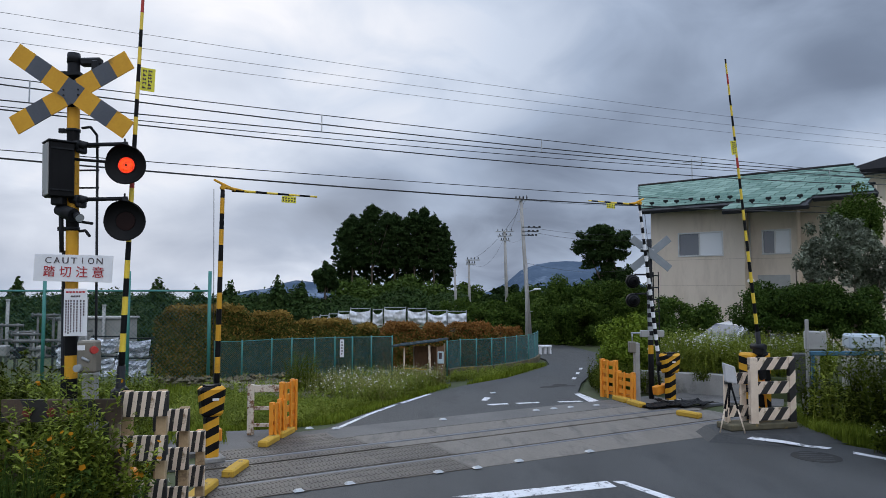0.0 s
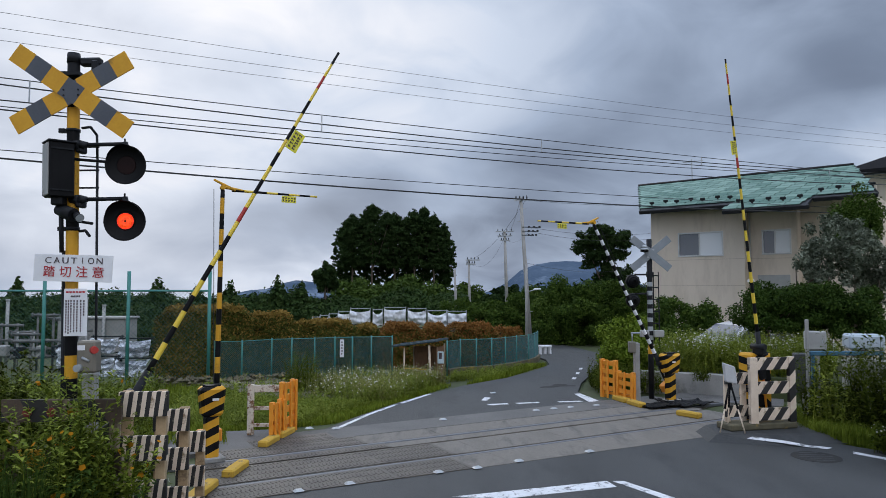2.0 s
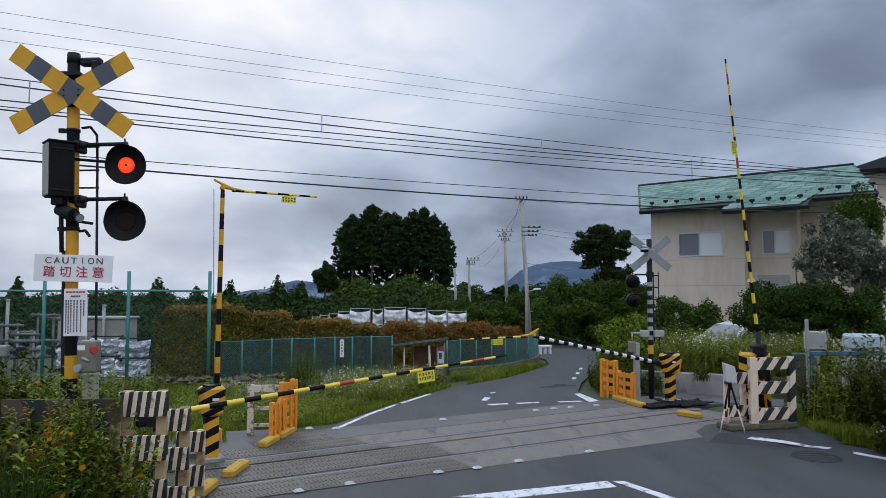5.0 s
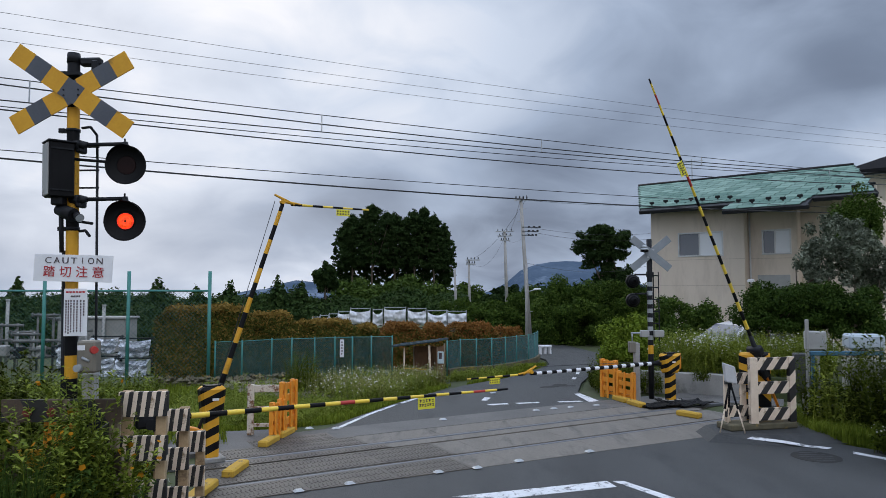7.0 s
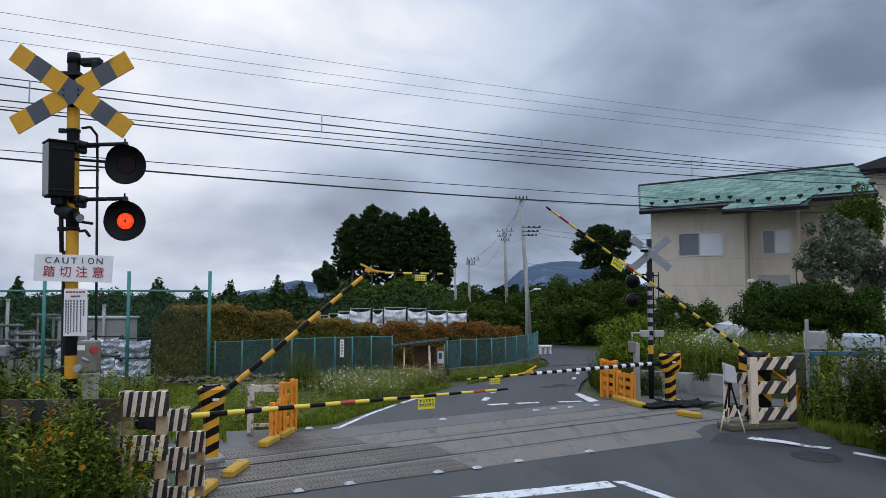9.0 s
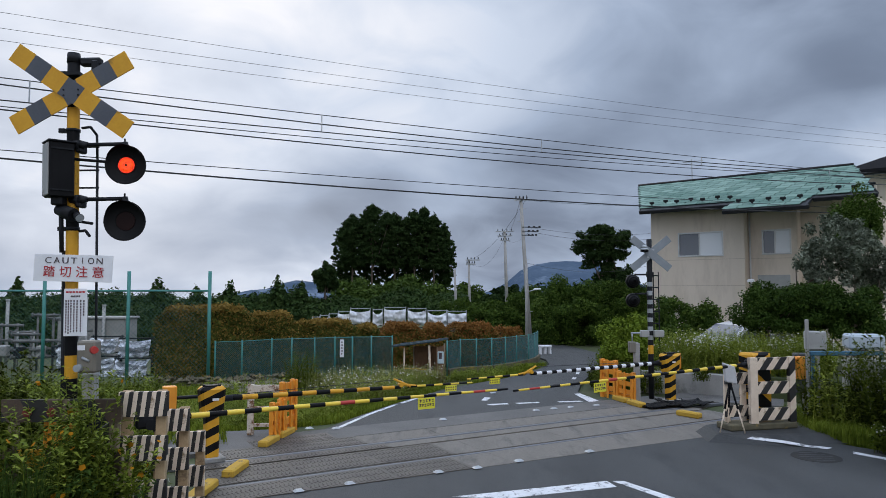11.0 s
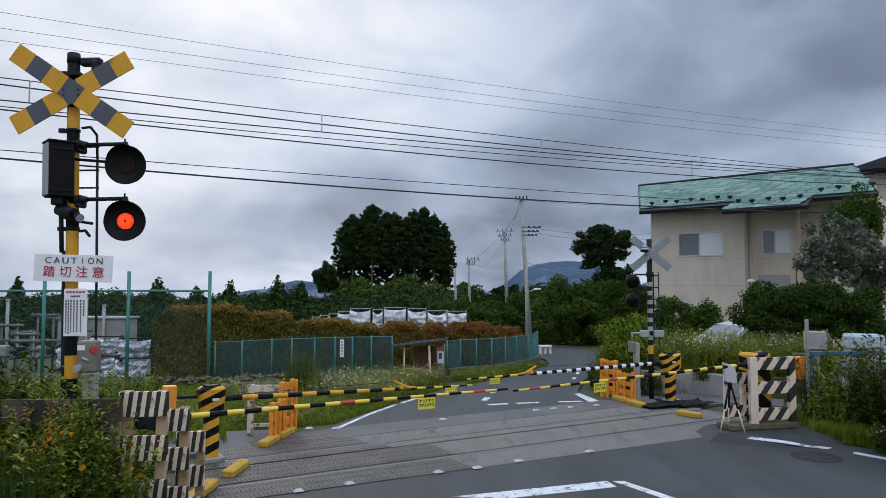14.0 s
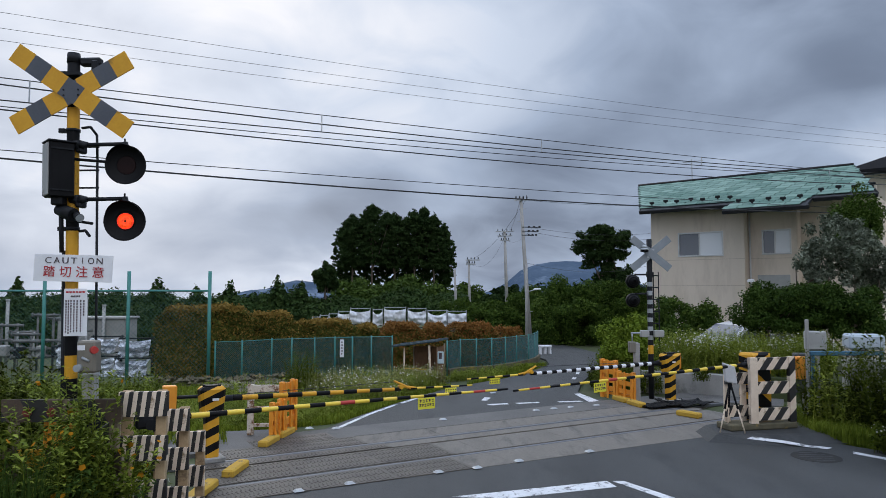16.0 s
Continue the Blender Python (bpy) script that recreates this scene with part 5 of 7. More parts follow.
def tree(name, label, x, y, trunk_h, trunk_r, clumps, n, leaf, m, limbs=5, seed=0, lean=0.0, multi=1, shell=0.5, stretch=1.5):
    th = thing(name, label, "tree", Matrix.Translation((x, y, -0.1)), "")
    r = random.Random(seed)
    cl = [(c[0] - x, c[1] - y, c[2] + 0.1, *c[3:]) for c in clumps]
    for k in range(multi):
        ox, oy = (r.uniform(-0.12, 0.12) * multi * 2, r.uniform(-0.1, 0.1) * multi * 2) if multi > 1 else (0, 0)
        pts = [Vector((ox, oy, 0))]
        for i in range(1, 6):
            pts.append(Vector((ox + lean * i / 5 + r.uniform(-0.05, 0.05) * trunk_h * 0.2, oy + r.uniform(-0.05, 0.05) * trunk_h * 0.2, trunk_h * i / 5)))
        for i, (a, b) in enumerate(zip(pts, pts[1:])):
            if i == 0:
                bm = B()
            tube(bm, a, b, trunk_r * (1 - i * 0.17), trunk_r * (1 - (i + 1) * 0.17), seg=8, caps=False)
        if k < multi - 1:
            part("stem", bm, BARK, th)
    picks = r.sample(range(len(cl)), min(limbs, len(cl)))
    for i in picks:
        c = Vector(cl[i][:3])
        s = pts[min(5, 2 + i % 4)]
        mid = s.lerp(c, 0.5) + Vector((0, 0, -0.04 * trunk_h))
        tube(bm, s, mid, trunk_r * 0.4, trunk_r * 0.25, seg=6, caps=False)
        tube(bm, mid, c, trunk_r * 0.25, trunk_r * 0.08, seg=6, caps=False)
    part("trunk", bm, BARK, th)
    part("crown", leaf_cloud(cl, n, leaf, shell=shell, stretch=stretch), m, th)
    return th


def grove():
    """Tall cedars with bare lower trunks that stand close together."""
    r = random.Random(5)
    specs = [(-11.6, 82, 9.6, 1.3), (-10.4, 79, 10.4, 1.4), (-9.2, 82, 11.3, 1.5), (-8.0, 78, 11.5, 1.6), (-6.8, 83, 11.2, 1.5), (-5.6, 79, 10.6, 1.5), (-4.4, 82, 10.4, 1.4), (-3.3, 79, 10.9, 1.4), (-2.2, 81, 11.6, 1.4), (-1.0, 79, 10.4, 1.4), (0.1, 82, 9.6, 1.2)]
    for i, (x, y, h, w) in enumerate(specs):
        cl = []
        k, bare = 190, 0.42 if y < 80 else 0.24
        for j in range(k):
            f = j / k
            z = h * (bare + (0.98 - bare) * f)
            ww = w * (0.65 + 0.5 * math.sin(math.pi * min(1, f * 0.8 + 0.2))) * (1 - 0.55 * max(0, f - 0.7) / 0.3)
            a = j * 2.4 + i
            d = ww * r.uniform(0.15, 1.0) * (1.4 if r.random() < 0.2 else 1)
            cl.append((x + d * math.cos(a), y + d * math.sin(a), z, r.uniform(0.14, 0.48), r.uniform(0.14, 0.48), r.uniform(0.08, 0.26)))
        cl.append((x, y, h * 0.98, 0.35, 0.35, 0.5))
        tree("cedar_tree", "tall dark cedar with a bare lower trunk", x, y, h * 0.92, 0.15, cl, 12500, 0.135, CEDAR, 10, i, shell=0.05, stretch=2.4)


grove()

# ---- other trees and shrubs ----


def oak(x, y, h, crown, n, leaf, m, label, seed, k=26, trunk_r=0.16, name="tree", multi=1, lo=0.24, hi=0.42, z_crown=None, shell=0.45, stretch=1.5):
    cx, cy, cz = x, y, (z_crown if z_crown is not None else h - crown[2])
    cl = lumps(cx, cy, cz, *crown, int(k * 2.2), lo * 0.72, hi * 0.72, seed, top=cz > crown[2] * 1.05)
    return tree(name, label, x, y, max(0.5, cz), trunk_r, cl, n, leaf, m, 7, seed, multi=multi, shell=shell, stretch=stretch)


# tree with a gap in its crown beside the house
cl = lumps(9.25, 40, 4.75, 1.75, 1.3, 1.2, 90, 0.12, 0.26, 3, False) + lumps(9.9, 40, 3.5, 0.8, 0.8, 0.7, 22, 0.2, 0.34, 9, False) + lumps(10.0, 40, 2.3, 1.35, 1.1, 1.3, 70, 0.12, 0.28, 4, False) + lumps(8.5, 40, 3.5, 0.7, 0.5, 0.25, 12, 0.2, 0.36, 6, False)
tree("tree", "dark broadleaf tree with an open uneven crown", 9.6, 40, 4.6, 0.17, cl, 30000, 0.10, CEDAR, 12, 2, shell=0.05)
oak(4.9, 26.5, 2.6, (1.5, 1.3, 1.5), 60000, 0.055, BROAD, "dense dark green broadleaf tree at the bend of the lane", 11, 34, name="tree", z_crown=1.0)
oak(6.6, 27.5, 2.5, (1.3, 1.2, 1.5), 46000, 0.055, BROAD, "dense green broadleaf tree behind the bend", 12, 30, z_crown=0.9)
oak(3.6, 29.5, 2.2, (1.0, 1.0, 1.3), 36000, 0.055, BROAD, "green broadleaf tree behind the lamp pole", 13, 26, z_crown=0.9)
oak(8.2, 30.5, 2.6, (1.3, 1.2, 1.6), 34000, 0.06, BROAD, "broadleaf tree beside the house", 19, 26, z_crown=1.0)
oak(2.3, 30, 1.7, (1.3, 0.9, 1.0), 18000, 0.07, BROAD, "brownish green shrub beyond the hedge", 14, 24, name="shrub", z_crown=0.7)
oak(0.7, 31.5, 1.7, (1.1, 0.9, 1.0), 14000, 0.07, BROAD, "green shrub beyond the hedge", 15, 22, name="shrub", z_crown=0.7)
oak(3.55, 40, 2.3, (1.3, 1.1, 1.2), 6000, 0.15, CEDAR, "dark distant tree behind the pole", 25, 20, z_crown=1.2)
oak(4.05, 15.6, 1.25, (0.62, 0.6, 0.75), 16000, 0.04, LIGHTLEAF, "light green bush on the bank", 16, 26, 0.05, "bush", z_crown=0.65)
oak(4.5, 16.2, 1.6, (0.55, 0.6, 0.9), 13000, 0.04, LIGHTLEAF, "light green bush on the bank", 17, 24, 0.05, "bush", z_crown=0.75)
oak(6.35, 19.8, 1.9, (0.85, 0.8, 0.95), 11000, 0.05, BROAD, "dark bush below the house wall", 18, 26, 0.05, "bush", z_crown=0.95)
oak(7.5, 20.0, 1.75, (0.6, 0.7, 0.8), 6000, 0.05, BROAD, "dark bush below the house wall", 28, 20, 0.05, "bush", z_crown=0.95)
oak(7.7, 15.4, 2.3, (1.15, 0.9, 0.75), 44000, 0.036, SHADELEAF, "drooping green shrub in the garden, shade painted into its leaves", 20, 34, 0.07, "garden_shrub", multi=3, z_crown=1.55)
oak(8.75, 15.2, 2.3, (0.9, 0.9, 0.85), 34000, 0.036, SHADELEAF, "green garden shrub, shade painted into its leaves", 21, 30, 0.07, "garden_shrub", multi=3, z_crown=1.4)
oak(9.35, 16.4, 3.9, (1.05, 0.9, 1.2), 15000, 0.04, SILVER, "silvery-leaved garden tree with several stems", 22, 44, 0.06, "garden_tree", multi=4, lo=0.12, hi=0.26, z_crown=2.75, shell=0.0, stretch=2.2)
oak(10.6, 16.2, 3.6, (1.0, 0.9, 1.25), 12000, 0.04, SILVER, "silvery-leaved garden tree with several stems", 23, 36, 0.06, "garden_tree", multi=3, lo=0.12, hi=0.26, z_crown=2.4, shell=0.0, stretch=2.2)
oak(10.9, 18.2, 4.6, (0.75, 0.7, 1.1), 16000, 0.04, BROAD, "green conifer behind the garden tree", 24, 30, 0.08, "garden_tree", z_crown=3.7)


def woods():
    """Far treeline: many small crowns along the back, uneven on top."""
    r = random.Random(3)
    cl = []
    for i in range(260):
        x = r.uniform(-34, 2)
        y = r.uniform(42, 60)
        f = y / 45
        top = (0.8 + 1.0 * (0.5 + 0.5 * math.sin(x * 0.9 + 1) * math.sin(x * 0.37)) * r.uniform(0.5, 1.0)) * f
        cl.append((x, y, top * 0.45, r.uniform(0.7, 1.3), 0.9, top * 0.55))
    for x, y, h in ((-10.5, 44, 2.75), (-19.0, 46, 2.75), (-29, 47, 2.8), (-9.3, 45, 2.5), (-16, 45, 2.2), (-14.2, 46, 2.5), (-25, 46, 2.3)):
        for j in range(7):
            cl.append((x + r.uniform(-0.1, 0.1), y, h * (0.35 + j * 0.095), 0.85 - j * 0.11, 0.8 - j * 0.1, 0.35))
    tagged(part("far_woods", leaf_cloud(cl, 120000, 0.15, shell=0.4), FARLEAF), "dark treeline of mixed woods behind the fields", "woods", kind="stuff")
    cl = []
    for i in range(90):
        x, y = r.uniform(-9, 3), r.uniform(60, 70)
        cl.append((x, y, r.uniform(0.3, 2.2) * r.uniform(0.6, 1.2), r.uniform(0.6, 1.3), 1.0, r.uniform(0.5, 1.2)))
    tagged(part("undergrowth", leaf_cloud(cl, 50000, 0.19, shell=0.4), LIGHTBROAD), "green undergrowth at the foot of the cedars", "undergrowth", kind="stuff")
    cl = []
    for i in range(120):
        x, y = r.uniform(5, 40), r.uniform(44, 60)
        cl.append((x, y, r.uniform(0.3, 1.6), r.uniform(0.9, 1.6), 1.0, r.uniform(0.7, 1.4)))
    tagged(part("far_woods", leaf_cloud(cl, 30000, 0.2, shell=0.4), FARLEAF), "dark treeline behind the house", "woods", kind="stuff")


def yard_shrubs():
    r = random.Random(17)
    cl = [(r.uniform(-24, -6.6), r.uniform(22, 26), r.uniform(0.1, 0.75), r.uniform(0.5, 0.9), 0.6, r.uniform(0.45, 0.75)) for _ in range(90)]
    tagged(part("shrub_row", leaf_cloud(cl, 60000, 0.085, shell=0.4), FARLEAF), "dark row of shrubs behind the plant yard", "shrubs", kind="stuff")


yard_shrubs()
LIGHTBROAD = leafmat("undergrowth_leaf", (0.024, 0.048, 0.010), (0.075, 0.115, 0.022))
woods()
oak(-8.0, 47, 4.0, (0.95, 0.9, 1.3), 4200, 0.18, CEDAR, "slender dark tree at the edge of the cedars", 31, 24, 0.12, z_crown=2.6, lo=0.2, hi=0.34)

# cloud-topped mountain far away, with haze and mist painted into its colour
bm = B()
K = 46
prof = []
for i in range(K + 1):
    x = -450 + 1500 * i / K
    z = 68 * math.exp(-((x - 275) / 135) ** 4) + 30 * math.exp(-((x - 700) / 200) ** 2) + 28 * math.exp(-((x + 310) / 75) ** 2) + 7 * noise.noise((x * 0.02, 0, 0)) - 8
    prof.append((x, z))
rows_m = []
for j in range(8):
    f = j / 7
    rows_m.append([bm.verts.new((x, 1500 - 500 * (1 - f) + 30 * noise.noise((x * 0.01, f * 4, 1)), -80 + (z + 80) * f ** 0.8 + 6 * noise.noise((x * 0.02, f * 5, 3)))) for x, z in prof])
for a, b in zip(rows_m, rows_m[1:]):
    for i in range(K):
        bm.faces.new((a[i], a[i + 1], b[i + 1], b[i])).smooth = True
tagged(part("mountain", bm, FARLAND), "wooded mountain under the clouds, its haze painted blue-grey", "mountain", kind="structure")

# ---- weeds, grass and flowers ----


def plants(name, label, area, n, h, leaf, per, m, spread=0.12, width=0.3, lean=0.12, cat="weeds", petal=None, petal_n=0, petal_s=0.012):
    """Many upright weeds: a thin stem each with long leaves all the way up, and small flower heads."""
    base = area(n)
    hh = h * (0.55 + 0.6 * RNG.random(n))
    ln = RNG.normal(size=(n, 2)) * lean
    V, F = [], []
    idx = np.repeat(np.arange(n), per)
    N = len(idx)
    f = RNG.random(N) ** 0.8
    ang = RNG.random(N) * 6.283
    z = hh[idx] * (0.08 + 0.92 * f)
    p = base[idx] + np.stack([ln[idx, 0] * z, ln[idx, 1] * z, z], 1)
    out = np.stack([np.cos(ang), np.sin(ang), 0.55 + 0.5 * RNG.normal(size=N) * 0.6], 1)
    out /= np.linalg.norm(out, axis=1)[:, None]
    L = (leaf * (0.5 + 0.8 * RNG.random(N)) * (1.15 - 0.55 * f))[:, None]
    side = np.stack([-np.sin(ang), np.cos(ang), 0 * ang], 1) * L * width / 2
    mid = p + out * L * 0.55
    tip = mid + (out + np.array([0, 0, -0.7])) * L * 0.42
    V = np.stack([p, mid + side, tip, mid - side], 1).reshape(-1, 3)
    F = np.arange(4 * N).reshape(-1, 4).tolist()
    V = V.tolist()
    # stems
    k0 = len(V)
    for i in range(n):
        b = base[i]
        t = b + np.array([ln[i, 0] * hh[i], ln[i, 1] * hh[i], hh[i]])
        w = 0.004 + 0.004 * h
        k = len(V)
        V += [[b[0] - w, b[1], b[2]], [b[0] + w, b[1], b[2]], t.tolist(), [b[0], b[1] + w, b[2]]]
        F += [[k, k + 1, k + 2], [k + 1, k + 3, k + 2], [k + 3, k, k + 2]]
    ob = tagged(part(name, (V, F), m), label, cat, kind="stuff")
    if petal:
        j = RNG.integers(0, n, petal_n)
        q = base[j] + np.stack([ln[j, 0] * hh[j], ln[j, 1] * hh[j], hh[j] * (0.8 + 0.22 * RNG.random(petal_n))], 1) + RNG.normal(size=(petal_n, 3)) * np.array([0.05, 0.05, 0.015])
        part("flowers", scatter(q, petal_s), petal, ob, "small flower heads")["kind"] = "stuff"
    return ob


def scatter(q, s):
    n = len(q)
    nr = RNG.normal(size=(n, 3)) * 0.5 + np.array([0, -0.4, 0.8])
    nr /= np.linalg.norm(nr, axis=1)[:, None]
    a = np.cross(nr, RNG.normal(size=(n, 3))); a /= np.linalg.norm(a, axis=1)[:, None]
    b = np.cross(nr, a)
    ss = (s * (0.6 + 0.8 * RNG.random(n)))[:, None]
    V = np.stack([q - a * ss - b * ss * 0.4, q - b * ss, q + a * ss - b * ss * 0.4, q + a * ss * 0.7 + b * ss * 0.8, q - a * ss * 0.7 + b * ss * 0.8], 1).reshape(-1, 3)
    return V.tolist(), np.arange(5 * n).reshape(-1, 5).tolist()


def grass(label, area, n, h, w, m=None):
    return tagged(part("grass", blades(area, n, h, w), m or GRASS), label, "grass", kind="stuff")


Z0 = -0.05
# verge beyond the track, left of the lane
grass("fresh green verge grass beyond the track", quad_area((-4.8, 10.3, Z0), (-2.45, 10.55, Z0), (-1.75, 12.4, Z0), (-5.0, 14.8, Z0)), 30000, 0.075, 0.012)
grass("verge grass along the lane", quad_area((-2.3, 10.8, Z0), (-1.72, 11.1, Z0), (0.2, 15.3, Z0), (-1.4, 16.4, Z0)), 18000, 0.075, 0.012)
grass("verge grass under the fence", quad_area((-5.0, 14.0, Z0), (-2.0, 12.5, Z0), (0.1, 15.6, Z0), (-4.6, 15.3, Z0)), 14000, 0.10, 0.014)
grass("grass strip at the kerb of the lane", quad_area((0.5, 15.4, Z0), (1.4, 16.5, Z0), (2.9, 19.4, Z0), (2.2, 19.0, Z0)), 6000, 0.10, 0.012)
plants("weeds", "taller leafy tufts in the verge grass", quad_area((-4.6, 10.6, Z0), (-2.3, 10.9, Z0), (-0.4, 14.6, Z0), (-5.0, 14.9, Z0)), 420, 0.34, 0.09, 20, BANKWEED, lean=0.25)
plants("weeds", "leafy clumps in the verge grass", quad_area((-4.6, 10.5, Z0), (-2.3, 10.7, Z0), (-0.3, 14.6, Z0), (-5.0, 14.9, Z0)), 2400, 0.20, 0.07, 18, BANKWEED)
plants("weeds", "seeding weeds with white flower heads on the verge", quad_area((-2.6, 12.9, Z0), (-1.0, 12.9, Z0), (-0.2, 15.6, Z0), (-2.6, 15.6, Z0)), 560, 0.44, 0.075, 20, DRYWEED, petal=PETAL, petal_n=420, petal_s=0.012, lean=0.25)
plants("weeds", "tall flowering weeds on the verge", quad_area((-2.0, 12.6, Z0), (-0.9, 13.0, Z0), (-0.1, 15.3, Z0), (-2.2, 16.2, Z0)), 620, 0.36, 0.085, 22, BANKWEED, petal=PETAL, petal_n=260, petal_s=0.011)
plants("weeds", "flowering weeds on rubble by the fence", quad_area((-3.3, 13.4, Z0), (-1.6, 13.0, Z0), (-1.4, 16.3, Z0), (-3.4, 15.8, Z0)), 220, 0.42, 0.08, 22, WEED, petal=PETAL, petal_n=110, petal_s=0.011)
plants("weeds", "leafy bush-like weeds by the fence", quad_area((-3.1, 13.6, Z0), (-2.55, 13.6, Z0), (-2.5, 14.2, Z0), (-3.1, 14.2, Z0)), 46, 0.85, 0.10, 46, FRESHWEED)
plants("weeds", "dry weeds before the hut", quad_area((-1.0, 15.0, Z0), (0.0, 15.2, Z0), (0.1, 16.1, Z0), (-1.2, 16.2, Z0)), 190, 0.40, 0.08, 22, DRYWEED, petal=PETAL, petal_n=130, petal_s=0.011)
plants("weeds", "low weeds between the shed and the lane", quad_area((0.05, 15.9, Z0), (1.2, 16.5, Z0), (2.5, 18.9, Z0), (0.3, 17.0, Z0)), 420, 0.20, 0.07, 18, BANKWEED)
# left side: slope behind the signal and before the fence
grass("rough grass behind the signal", quad_area((-8, 9.8, Z0), (-2.9, 9.4, Z0), (-4.8, 15.0, Z0), (-12, 15.0, Z0)), 26000, 0.13, 0.012)
plants("weeds", "dense green weeds behind the signal", quad_area((-4.7, 5.0, 0.0), (-3.35, 5.5, 0.0), (-3.3, 5.75, 0.0), (-4.9, 5.6, 0.0)), 330, 1.42, 0.13, 84, WEED)
plants("weeds", "tall weeds beyond the track", quad_area((-9, 9.6, 0.0), (-4.2, 10.2, 0.0), (-5.2, 13, 0.0), (-10, 13, 0.0)), 520, 0.6, 0.12, 34, FRESHWEED)
plants("weeds", "weeds round the foot of the barrier gate", quad_area((-3.0, 6.3, 0.0), (-2.75, 6.3, 0.0), (-2.7, 7.0, 0.0), (-3.3, 7.2, 0.0)), 60, 1.0, 0.10, 40, WEED)
plants("weeds", "tall weed by the emergency button box", quad_area((-2.75, 5.15, 0.3), (-2.5, 5.1, 0.3), (-2.5, 5.3, 0.3), (-2.75, 5.3, 0.3)), 22, 1.08, 0.11, 56, BANKWEED)
plants("weeds", "leafy weeds with orange flowers before the guard", quad_area((-3.4, 4.55, 0.0), (-2.32, 4.75, 0.0), (-2.42, 5.1, 0.0), (-3.5, 5.1, 0.0)), 80, 1.08, 0.13, 60, WEED)
plants("weeds", "bright leafy shoots over the guard board", quad_area((-3.1, 4.75, 0.0), (-2.3, 4.8, 0.0), (-2.35, 5.15, 0.0), (-3.1, 5.15, 0.0)), 34, 1.3, 0.13, 60, BANKWEED, lean=0.18, petal=YPETAL, petal_n=40, petal_s=0.02)
plants("weeds", "tall leafy weeds beside the slatted guard", quad_area((-2.72, 4.98, 0.0), (-2.26, 5.02, 0.0), (-2.24, 5.2, 0.0), (-2.72, 5.2, 0.0)), 30, 1.22, 0.13, 64, FRESHWEED)
# both corner patches take the darkened leaf to paint the view's dark corner
plants("weeds", "leafy weeds in the corner", quad_area((-3.6, 4.2, 0.0), (-2.3, 4.4, 0.0), (-2.25, 4.8, 0.0), (-3.6, 4.8, 0.0)), 120, 0.78, 0.12, 56, SHADELEAF, petal=YPETAL, petal_n=60, petal_s=0.016)
grass("long grass in the near corner", quad_area((-3.5, 4.0, 0.0), (-2.45, 4.2, 0.0), (-2.6, 4.6, 0.0), (-3.6, 4.6, 0.0)), 1800, 0.75, 0.012, SHADELEAF)
# right side
grass("short verge grass right of the road", quad_area((4.75, 10.6, Z0), (6.3, 8.5, Z0), (9.5, 9.5, Z0), (5.9, 12.0, Z0)), 24000, 0.15, 0.012)
plants("weeds", "tall weeds in front of the boxes", quad_area((5.62, 10.35, 0.0), (6.0, 9.2, 0.0), (7.8, 9.7, 0.0), (6.5, 10.7, 0.0)), 110, 1.15, 0.15, 44, WEED, petal=PETAL, petal_n=160, petal_s=0.009)
plants("weeds", "loose green weeds under the blue rail", quad_area((5.28, 10.0, 0.0), (5.7, 9.8, 0.0), (6.3, 10.3, 0.0), (5.5, 10.5, 0.0)), 34, 0.95, 0.14, 34, BANKWEED)
plants("weeds", "weeds at the foot of the blue rail", quad_area((5.42, 10.3, 0.0), (5.72, 10.3, 0.0), (5.75, 10.6, 0.0), (5.45, 10.6, 0.0)), 20, 1.05, 0.13, 44, WEED)
plants("weeds", "airy tall weeds before the tank", quad_area((5.9, 10.0, 0.0), (6.4, 9.8, 0.0), (7.0, 10.1, 0.0), (6.1, 10.4, 0.0)), 34, 1.62, 0.17, 34, WEED, lean=0.18)
grass("fresh grass beside the striped guard", quad_area((5.2, 9.75, 0.0), (5.75, 9.3, 0.0), (6.3, 10.2, 0.0), (5.3, 10.5, 0.0)), 5200, 0.17, 0.012)
plants("weeds", "tall dark weeds at the roadside", quad_area((5.5, 8.3, 0.0), (6.0, 7.9, 0.0), (6.8, 8.6, 0.0), (5.9, 9.0, 0.0)), 110, 1.35, 0.17, 54, WEED)
plants("weeds", "low flowering weeds at the road edge", quad_area((5.5, 8.95, 0.0), (5.9, 8.4, 0.0), (6.3, 8.7, 0.0), (5.8, 9.2, 0.0)), 60, 0.4, 0.12, 24, WEED, petal=PETAL, petal_n=120, petal_s=0.011)
plants("flowering_weeds", "bank of tall white-flowering weeds behind the barrier", quad_area((4.5, 14.6, 0.3), (7.3, 13.1, 0.35), (8.6, 15.2, 0.45), (5.2, 16.2, 0.35)), 1300, 0.78, 0.10, 34, BANKWEED, petal=PETAL, petal_n=560, petal_s=0.016, lean=0.25)
plants("weeds", "weeds behind the orange guard", quad_area((3.1, 14.0, 0.0), (4.4, 13.9, 0.0), (4.6, 15.2, 0.0), (3.2, 15.4, 0.0)), 300, 0.5, 0.09, 26, WEED)
plants("weeds", "low weeds along the lane", quad_area((3.2, 15.3, Z0), (4.6, 15.3, Z0), (5.6, 20.4, Z0), (4.9, 20.6, Z0)), 500, 0.4, 0.09, 26, WEED)
plants("weeds", "weeds on the low wall", quad_area((4.85, 13.5, 0.3), (5.2, 13.4, 0.3), (5.3, 13.6, 0.3), (4.9, 13.7, 0.3)), 26, 0.28, 0.08, 24, WEED)
